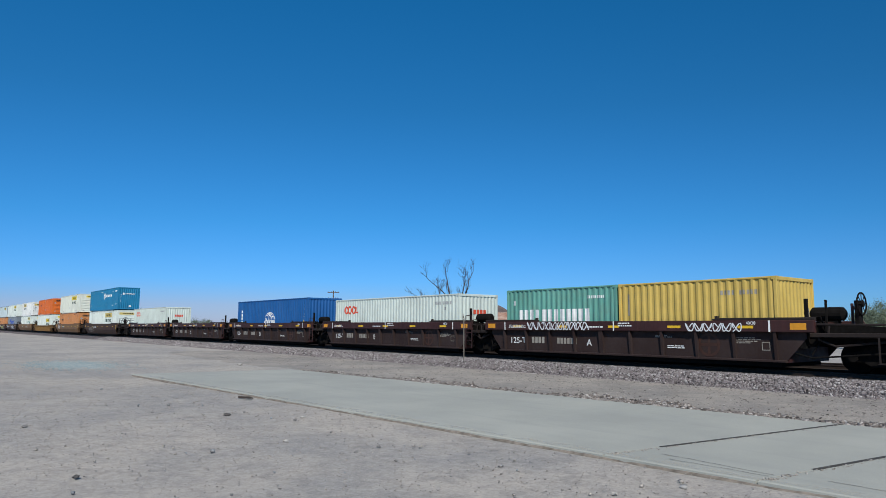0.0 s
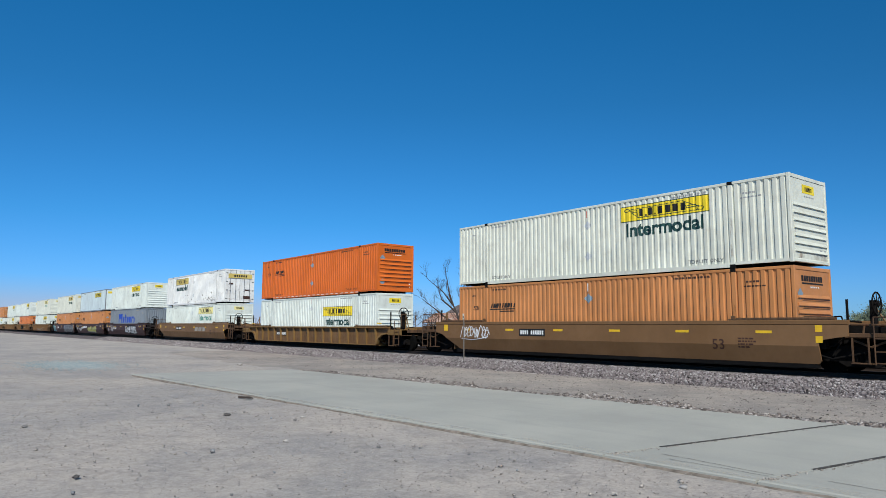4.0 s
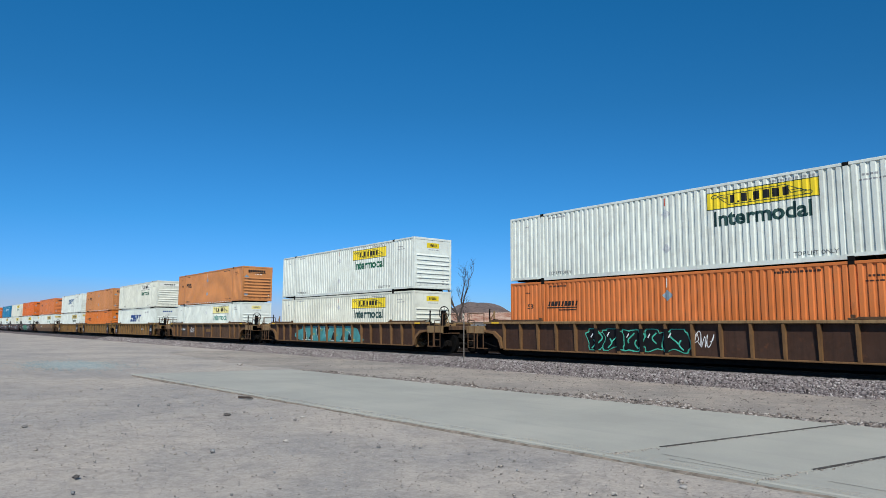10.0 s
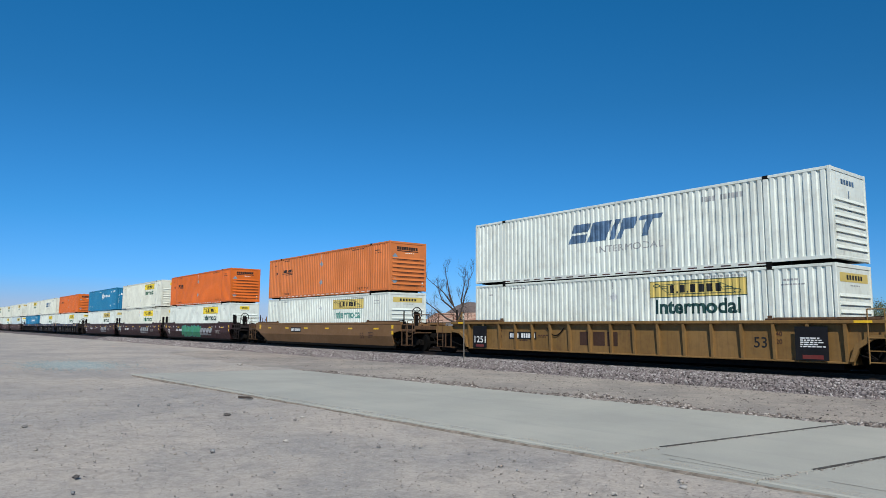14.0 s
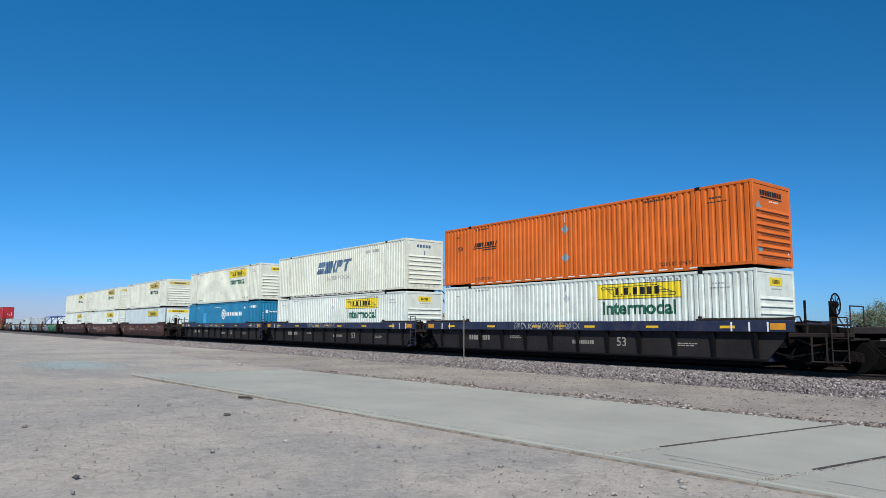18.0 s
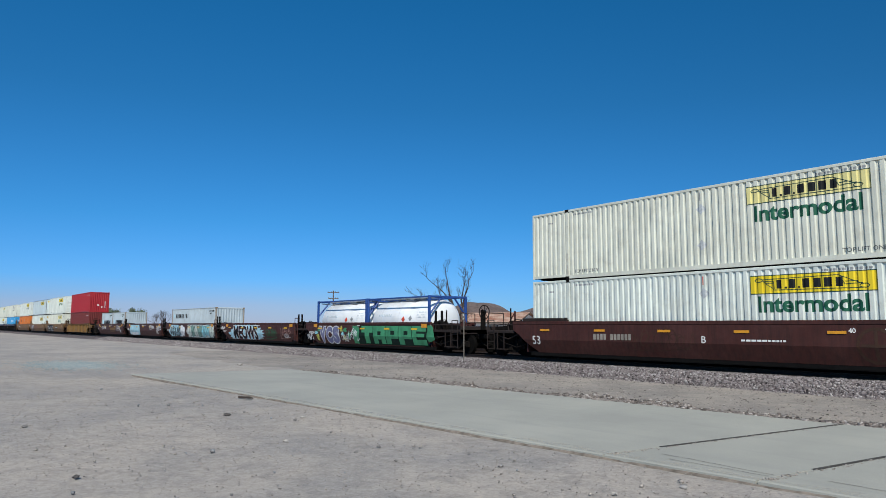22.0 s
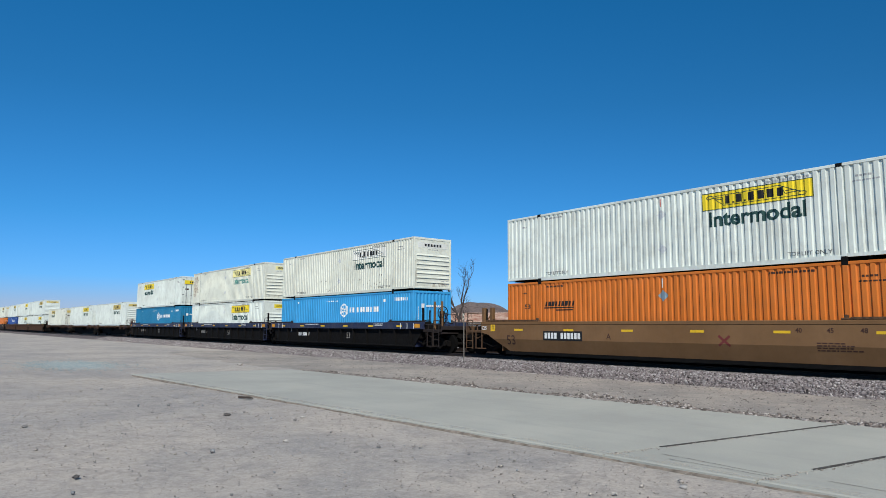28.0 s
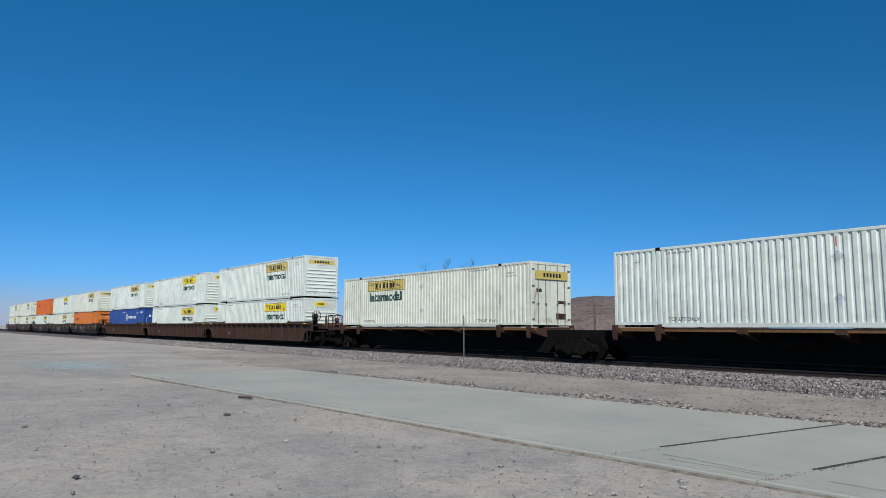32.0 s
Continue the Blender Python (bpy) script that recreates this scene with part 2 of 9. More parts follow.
def ground_mat(name="sandy_gravel_ground", dull=(0.335, 0.314, 0.296), pale=(0.440, 0.393, 0.347), streak=0.5):
    m, nt, b = shader(name)
    v = coords(nt, False)
    track = nt.nodes.new("ShaderNodeMapping")
    track.inputs["Rotation"].default_value = (0, 0, radians(-4))
    track.inputs["Scale"].default_value = (0.12, 1.5, 1.0)
    nt.links.new(v, track.inputs["Vector"])
    ruts = ramp(nt, tex(nt, track.outputs["Vector"], 0.9, 6, 0.62), 0.35, 0.66)
    big = ramp(nt, tex(nt, v, 0.22, 6, 0.6), 0.40, 0.60)
    mid = ramp(nt, tex(nt, v, 1.3, 6, 0.65), 0.3, 0.7)
    fine = ramp(nt, tex(nt, v, 34, 4, 0.7), 0.32, 0.7)
    c0 = blend(nt, big, dull, pale)
    c1 = blend(nt, 1.0, c0, blend(nt, ruts, (1 - 0.06 * streak, 1 - 0.058 * streak, 1 - 0.055 * streak), (1 + 0.045 * streak, 1 + 0.043 * streak, 1 + 0.035 * streak)), "MULTIPLY")
    c1 = blend(nt, 1.0, c1, blend(nt, ramp(nt, tex(nt, v, 7.5, 5, 0.7), 0.40, 0.60), (0.885, 0.885, 0.892), (1.08, 1.074, 1.07)), "MULTIPLY")
    c1 = blend(nt, ramp(nt, tex(nt, v, 0.75, 5, 0.6), 0.50, 0.66, 0, 0.55), c1, tuple(1.06 * q for q in pale))
    c2 = blend(nt, ramp(nt, tex(nt, v, 2.1, 8, 0.68), 0.50, 0.70, 0, 0.6), c1, tuple(0.68 * q for q in dull))
    c2 = blend(nt, ramp(nt, tex(nt, v, 21, 3, 0.6), 0.63, 0.72, 0, 0.42), c2, (0.19, 0.18, 0.172))
    c3 = blend(nt, ramp(nt, tex(nt, v, 22, 6, 0.8), 0.38, 0.62), (0.86, 0.86, 0.86), (1.12, 1.116, 1.11))
    c4 = blend(nt, 1.0, c2, c3, "MULTIPLY")
    speck = ramp(nt, tex(nt, v, 90, 2, 0.5), 0.64, 0.70, 0, 0.45)
    c5 = blend(nt, speck, c4, (0.62, 0.58, 0.54))
    nt.links.new(c5, b.inputs["Base Color"])
    b.inputs["Roughness"].default_value, b.inputs["Specular IOR Level"].default_value = 0.95, 0.15
    relief(nt, b, blend(nt, 0.45, fine, mid), 0.5, 0.03)
    return m


def concrete_mat():
    m, nt, b = shader("worn_concrete")
    v = coords(nt)
    vs = coords(nt, True, (0.25, 2.2, 1))
    a = blend(nt, ramp(nt, tex(nt, v, 0.45, 4), 0.35, 0.68), (0.335, 0.332, 0.298), (0.400, 0.392, 0.346))
    st = blend(nt, ramp(nt, tex(nt, vs, 1.2, 5), 0.52, 0.78, 0, 0.5), a, (0.295, 0.295, 0.275))
    g = blend(nt, ramp(nt, tex(nt, v, 60, 4), 0.3, 0.7), (0.9, 0.9, 0.9), (1.07, 1.07, 1.07))
    nt.links.new(blend(nt, 1.0, st, g, "MULTIPLY"), b.inputs["Base Color"])
    b.inputs["Roughness"].default_value = 0.85
    b.inputs["Specular IOR Level"].default_value = 0.25
    relief(nt, b, tex(nt, v, 40, 5), 0.25, 0.006)
    return m


def stones_mat(name, cols, island=True):
    m, nt, b = shader(name)
    g = nt.nodes.new("ShaderNodeNewGeometry")
    cr = nt.nodes.new("ShaderNodeValToRGB")
    while len(cr.color_ramp.elements) < len(cols):
        cr.color_ramp.elements.new(0.5)
    for i, c in enumerate(cols):
        cr.color_ramp.elements[i].position = i / max(1, len(cols) - 1)
        cr.color_ramp.elements[i].color = (*c, 1)
    nt.links.new(g.outputs["Random Per Island"], cr.inputs["Fac"])
    v = coords(nt, False)
    t = blend(nt, ramp(nt, tex(nt, v, 25, 4), 0.3, 0.7), (0.8, 0.8, 0.8), (1.15, 1.15, 1.15))
    nt.links.new(blend(nt, 1.0, cr.outputs["Color"], t, "MULTIPLY"), b.inputs["Base Color"])
    b.inputs["Roughness"].default_value = 0.9
    b.inputs["Specular IOR Level"].default_value = 0.2
    return m


def hill_mat():
    m, nt, b = shader("desert_hill_slope")
    v = coords(nt, False)
    c = blend(nt, ramp(nt, tex(nt, v, 0.02, 8, 0.7), 0.3, 0.7), (0.155, 0.118, 0.108), (0.245, 0.19, 0.172))
    c = blend(nt, ramp(nt, tex(nt, v, 0.22, 6, 0.7), 0.46, 0.64, 0, 0.75), c, (0.085, 0.070, 0.064))
    nt.links.new(c, b.inputs["Base Color"])
    b.inputs["Roughness"].default_value, b.inputs["Specular IOR Level"].default_value = 1.0, 0.1
    relief(nt, b, tex(nt, v, 0.08, 8, 0.7), 0.8, 6.0)
    return m


def roof_mat():
    m, nt, b = shader("rusty_corrugated_roofing")
    v = coords(nt, False, (0.5, 1.5, 1.5))
    c = blend(nt, ramp(nt, tex(nt, v, 0.9, 6, 0.7), 0.38, 0.6), (0.26, 0.10, 0.055), (0.48, 0.34, 0.26))
    nt.links.new(c, b.inputs["Base Color"])
    b.inputs["Roughness"].default_value = 0.7
    return m


def stain_mat(name, col, lo, hi, most):
    """Patchy see-through grime."""
    m, nt, b = shader(name)
    v = coords(nt, True, (1, 1, 0.45))
    b.inputs["Base Color"].default_value = (*col, 1)
    b.inputs["Roughness"].default_value = 0.9
    nt.links.new(ramp(nt, tex(nt, v, 3.2, 7, 0.7), lo, hi, 0, most), b.inputs["Alpha"])
    return m


GRIME = stain_mat("dust_grime", (0.26, 0.20, 0.14), 0.50, 0.80, 0.4)
RUST_WASH = stain_mat("rust_wash", (0.42, 0.25, 0.15), 0.40, 0.66, 0.6)
RUST_RUN = stain_mat("rust_run", (0.20, 0.10, 0.05), 0.48, 0.74, 0.55)
GROUND, CONCRETE, HILL, ROOF = ground_mat(), concrete_mat(), hill_mat(), roof_mat()
BALLAST = stones_mat("crushed_ballast", [(0.022, 0.020, 0.020), (0.20, 0.168, 0.168), (0.27, 0.238, 0.232), (0.075, 0.064, 0.065), (0.46, 0.43, 0.42), (0.16, 0.128, 0.131), (0.31, 0.28, 0.272)])
GRIT = stones_mat("sandy_grit", [(0.26, 0.236, 0.216), (0.36, 0.322, 0.288), (0.31, 0.282, 0.258), (0.43, 0.388, 0.346), (0.28, 0.246, 0.222)])
EDGE_STONE = stones_mat("brown_edge_gravel", [(0.04, 0.035, 0.033), (0.18, 0.15, 0.135), (0.28, 0.245, 0.22), (0.09, 0.075, 0.068), (0.46, 0.42, 0.39), (0.14, 0.115, 0.105)])
PEBBLE = stones_mat("loose_pebbles", [(0.17, 0.155, 0.145), (0.34, 0.30, 0.265), (0.26, 0.235, 0.215), (0.46, 0.42, 0.38), (0.22, 0.19, 0.17)])
BARK = plain("dry_bark", (0.055, 0.042, 0.036), 0.9, 0, 0.3, 4)
LEAF = stones_mat("grey_green_leaves", [(0.10, 0.13, 0.085), (0.16, 0.185, 0.13), (0.075, 0.10, 0.07)])
TIE = plain("weathered_timber_tie", (0.03, 0.024, 0.021), 0.9, 0, 0.35, 5)
RAIL_STEEL = plain("rail_steel", (0.035, 0.025, 0.021), 0.6, 0.2, 0.3, 8)
POLE_WOOD = plain("pole_timber", (0.10, 0.075, 0.06), 0.9, 0, 0.3, 4)
STUCCO = plain("white_stucco", (0.74, 0.72, 0.68), 0.85, 0, 0.08, 3)
JOINT_FILL = plain("dark_joint_filler", (0.05, 0.045, 0.04), 0.9, 0, 0.3, 12)
GLASS_DARK = plain("dark_window_glass", (0.03, 0.035, 0.04), 0.1, 0, 0.1, 3, 0)
SIGN_BACK = plain("reflector_plate", (0.62, 0.60, 0.50), 0.4, 0.1, 0.1, 5, 0)


# ---- mesh tools ----
class Build:
    """Collects boxes, prisms, tubes and sheets into one mesh."""

    def __init__(self):
        self.v, self.f, self.soft = [], [], []

    def box(self, x0, x1, y0, y1, z0, z1, c=0.0):
        if c <= 0:
            n = len(self.v)
            self.v += [(x, y, z) for x in (x0, x1) for y in (y0, y1) for z in (z0, z1)]
            self.f += [tuple(n + i for i in q) for q in ((0, 1, 3, 2), (4, 6, 7, 5), (0, 4, 5, 1), (2, 3, 7, 6), (0, 2, 6, 4), (1, 5, 7, 3))]
            return self
        d = (x1 - x0, y1 - y0, z1 - z0)
        ax = d.index(max(d))
        lo, hi = [(y0, y1, z0, z1), (x0, x1, z0, z1), (x0, x1, y0, y1)][ax], None
        a0, a1, b0, b1 = lo
        c = min(c, (a1 - a0) / 3, (b1 - b0) / 3)
        ring = [(a0 + c, b0), (a1 - c, b0), (a1, b0 + c), (a1, b1 - c), (a1 - c, b1), (a0 + c, b1), (a0, b1 - c), (a0, b0 + c)]
        e0, e1 = [(x0, x1), (y0, y1), (z0, z1)][ax]
        put = [lambda e, a, b: (e, a, b), lambda e, a, b: (a, e, b), lambda e, a, b: (a, b, e)][ax]
        flip = ax == 1
        return self.loft([[put(e0, a, b) for a, b in ring], [put(e1, a, b) for a, b in ring]], flip)

    def loft(self, rings, flip=False, caps=True):
        n, k = len(self.v), len(rings[0])
        for r in rings:
            self.v += [tuple(p) for p in r]
        for j in range(len(rings) - 1):
            for i in range(k):
                q = (n + j * k + i, n + j * k + (i + 1) % k, n + (j + 1) * k + (i + 1) % k, n + (j + 1) * k + i)
                self.f.append(q[::-1] if flip else q)
        if caps:
            a, b = tuple(n + i for i in range(k)), tuple(n + (len(rings) - 1) * k + i for i in range(k))
            self.f += [a, b[::-1]] if flip else [a[::-1], b]
        return self

    def prism(self, xz, y0, y1):
        """A plate with the outline xz (counter-clockwise seen from -y), from y0 to y1."""
        return self.loft([[(x, y0, z) for x, z in xz], [(x, y1, z) for x, z in xz]], True)

    def tube(self, p0, p1, r, n=8, r1=None):
        p0, p1 = Vector(p0), Vector(p1)
        d = (p1 - p0).normalized()
        s = d.orthogonal().normalized()
        t = d.cross(s)
        r1 = r if r1 is None else r1
        ring = [s * math.cos(2 * math.pi * i / n) + t * math.sin(2 * math.pi * i / n) for i in range(n)]
        return self.loft([[p0 + a * r for a in ring], [p1 + a * r1 for a in ring]])

    def path(self, pts, r, n=6):
        for a, b in zip(pts, pts[1:]):
            self.tube(a, b, r, n)
        return self

    def ringtube(self, c, R, r, axis="x", n=14, k=5):
        """A closed ring (torus) about the axis."""
        rings = []
        for i in range(n + 1):
            a = 2 * math.pi * i / n
            row = []
            for j in range(k):
                b = 2 * math.pi * j / k
                u, w = (R + r * math.cos(b)) * math.cos(a), (R + r * math.cos(b)) * math.sin(a)
                h = r * math.sin(b)
                row.append((c[0] + h, c[1] + u, c[2] + w) if axis == "x" else (c[0] + u, c[1] + h, c[2] + w))
            rings.append(row)
        return self.loft(rings, False, False)

    def mesh(self, name, smooth=False):
        me = bpy.data.meshes.new(name)
        me.from_pydata([tuple(p) for p in self.v], [], self.f)
        me.update()
        if smooth:
            for poly in me.polygons:
                poly.use_smooth = True
        return me


KEPT = {}


def shared(key, make):
    if key not in KEPT:
        KEPT[key] = make()
    return KEPT[key]


def part(name, me, material, parent=None, label="", at=(0, 0, 0)):
    if isinstance(me, Build):
        me = me.mesh(name)
    if not me.materials:
        me.materials.append(None)
    ob = new(name, me)
    ob.material_slots[0].link = "OBJECT"
    ob.material_slots[0].material = material
    ob.location = at
    if parent is not None:
        ob.parent = parent
    return tagged(ob, label)


def thing(name, label, category, group="", at=(0, 0, 0), kind=""):
    ob = tagged(new(name), label, category, group, kind)
    ob.empty_display_size = 0.2
    ob.location = at
    return ob


# ---- lettering ----
def letters(text, height, spread=1.0, offset=0.0, shear=0.0):
    """A flat mesh of the words in the x-z plane, baseline at z 0, starting at x 0, with capitals of the given height."""
    key = ("letters", text, height, spread, offset, shear)
    if key in KEPT:
        return KEPT[key]
    cu = bpy.data.curves.new("lettering", "FONT")
    cu.body, cu.size, cu.resolution_u, cu.space_character, cu.offset, cu.shear = text, height / 0.72, 3, spread, offset, shear
    cu.fill_mode = "FRONT"
    ob = new("lettering", cu)
    dg = bpy.context.evaluated_depsgraph_get()
    me = bpy.data.meshes.new_from_object(ob.evaluated_get(dg))
    bpy.data.objects.remove(ob)
    bpy.data.curves.remove(cu)
    me.transform(Matrix.Rotation(radians(90), 4, "X"))
    KEPT[key] = me
    return me


def quads(rects, slant=0.0):
    """Flat bars (x0, x1, z0, z1) in the x-z plane."""
    b = Build()
    for x0, x1, z0, z1 in rects:
        n = len(b.v)
        b.v += [(x0 + slant * z0, 0, z0), (x1 + slant * z0, 0, z0), (x1 + slant * z1, 0, z1), (x0 + slant * z1, 0, z1)]
        b.f.append((n, n + 1, n + 2, n + 3))
    return b.mesh("bars")


def polys(outlines):
    b = Build()
    for o in outlines:
        n = len(b.v)
        b.v += [(x, 0, z) for x, z in o]
        b.f.append(tuple(range(n, n + len(o))))
    return b.mesh("shapes")


def word_bars(widths, height, gap, slant=0.0):
    """One plain block for each letter of a name."""
    out, x = [], 0.0
    for w in widths:
        if w > 0:
            out.append((x, x + w * 0.86, 0.0, height))
        x += abs(w) + gap
    return quads(out, slant)


def ribbons(strokes, width):
    """Painted lines through the points of each stroke."""
    b = Build()
    for s, pts in enumerate(strokes):
        n = len(b.v)
        k = len(pts)
        for i, (x, z) in enumerate(pts):
            a, c = pts[max(0, i - 1)], pts[min(k - 1, i + 1)]
            dx, dz = c[0] - a[0], c[1] - a[1]
            l = math.hypot(dx, dz) or 1
            w = width / 2
            y = -0.0009 * (s % 6) - 0.0006 * i / k
            b.v += [(x - dz / l * w, y, z + dx / l * w), (x + dz / l * w, y, z - dx / l * w)]
        for i in range(k - 1):
            b.f.append((n + 2 * i + 1, n + 2 * i + 3, n + 2 * i + 2, n + 2 * i))
    return b.mesh("strokes")


def laid(me, dx, dz, wall, sx=1.0, sz=1.0):
    """A copy of a flat mesh, moved by dx and dz and laid on the surface of a corrugated wall."""
    cuts, depth = wall
    bm = bmesh.new()
    bm.from_mesh(me)
    for v in bm.verts:
        v.co = (v.co.x * sx + dx, v.co.y, v.co.z * sz + dz)
    if cuts is not None and bm.verts:
        x0, x1 = min(v.co.x for v in bm.verts), max(v.co.x for v in bm.verts)
        for c in cuts:
            if x0 < c < x1:
                bmesh.ops.bisect_plane(bm, geom=bm.verts[:] + bm.edges[:] + bm.faces[:], plane_co=(c, 0, 0), plane_no=(1, 0, 0), dist=1e-5)
    for v in bm.verts:
        v.co.y = v.co.y + depth(v.co.x)
    bm.normal_update()
    out = bpy.data.meshes.new("laid")
    bm.to_mesh(out)
    bm.free()
    return out


KNEE, LEAN = 0.78, 0.34


def kneed(me):
    """The lower part of a car's side slopes inward below the knee."""
    zs = [v.co.z for v in me.vertices]
    if not zs or min(zs) >= KNEE:
        return me
    bm = bmesh.new()
    bm.from_mesh(me)
    if max(zs) > KNEE:
        bmesh.ops.bisect_plane(bm, geom=bm.verts[:] + bm.edges[:] + bm.faces[:], plane_co=(0, 0, KNEE), plane_no=(0, 0, 1), dist=1e-5)
    for v in bm.verts:
        if v.co.z < KNEE:
            v.co.y -= math.copysign((KNEE - v.co.z) * LEAN, v.co.y)
    bm.normal_update()
    bm.to_mesh(me)
    bm.free()
    return me


def flat_wall(y):
    return (None, lambda x: y)


# ---- the train: containers ----
W2 = 1.2955           # half width of a container
MOVERS = []           # (thing, x of its middle at 0 s, height of its base)
FT53, FT40, FT20, FT45 = 16.154, 12.192, 6.058, 13.716


def wave(x0, x1, kind):
    """Breaks and depth (inwards from the rails) of a corrugated sheet from x0 to x1."""
    a, b, c, d = (0.115, 0.030, 0.070, 0.042) if kind == "domestic" else (0.072, 0.066, 0.07, 0.036)
    per = a + 2 * b + c
    n = max(1, round((x1 - x0) / per))
    k = (x1 - x0) / (n * per)
    xs, ds = [x0], [0.012 + d]
    x = x0
    for _ in range(n):
        for w, dep in ((c / 2, 0.012 + d), (b, 0.012), (a, 0.012), (b, 0.012 + d), (c / 2, 0.012 + d)):
            x += w * k
            xs.append(x)
            ds.append(dep)
    return xs, ds


def stretches(L, domestic):
    h = L / 2 - 0.10
    if not domestic:
        return [(-h, h)]
    q = 6.096
    return [(-h, -q - 0.08), (-q + 0.08, q - 0.08), (q + 0.08, h)]


def side_wall(L, kind):
    """The cuts and the surface (local y) of a container's near side, for lettering."""
    if kind == "smooth":
        return flat_wall(-W2 + 0.004)
    xs, ds = [], []
    for a, b in stretches(L, kind == "domestic"):
        s, d = wave(a, b, kind)
        xs += s
        ds += d

    def depth(x):
        return -W2 + float(np.interp(x, xs, ds)) - 0.004
    return (xs, depth)


def sheet(xs, ds, z0, z1, side):
    b = Build()
    for x, d in zip(xs, ds):
        y = side * (W2 - d)
        b.v += [(x, y, z0), (x, y, z1)]
    for i in range(len(xs) - 1):
        q = (2 * i, 2 * i + 2, 2 * i + 3, 2 * i + 1)
        b.f.append(q if side < 0 else q[::-1])
    return b.mesh("side_panel")


def wall_cache(L, kind):
    return shared(("wall", L, kind), lambda: side_wall(L, kind))


def mark(parent, name, me, material, L, kind, dx, dz, sx=1.0, sz=1.0, label="", key=None):
    """Lettering or a painted shape on the near side. dx: from the left end; dz: from the bottom."""
    k = ("mark", key, L, kind, dx, dz, sx, sz) if key else None
    make = lambda: laid(me, dx - L / 2, dz, wall_cache(L, kind), sx, sz)
    return part(name, shared(k, make) if k else make(), material, parent, label)


def width_of(me):
    xs = [v.co.x for v in me.vertices]
    return max(xs) - min(xs), min(xs)


def words(parent, text, material, L, kind, x0, x1, z, height, bold=0.0, name="lettering", label=""):
    me = letters(text, height, 1.0, bold)
    w, lo = width_of(me)
    s = (x1 - x0) / w
    return mark(parent, name, me, material, L, kind, x0 - lo * s, z, s, 1.0, label, ("w", text, height, bold))


def bottom_rail(h, ys, top, dom):
    """The lower side rail; on the long containers it steps up beyond the lifting posts."""
    if not dom:
        return Build().box(-h + 0.11, h - 0.11, *ys, 0.012, top, 0.012).mesh("bottom_rail")
    q, e = 6.096, h - 0.11
    o = [(-e, 0.095), (-q - 0.06, 0.095), (-q, 0.022), (q, 0.022), (q + 0.06, 0.095), (e, 0.095), (e, top + 0.03), (q, top + 0.03), (q, top), (-q, top), (-q, top + 0.03), (-e, top + 0.03)]
    return Build().prism(o, *ys).mesh("bottom_rail")


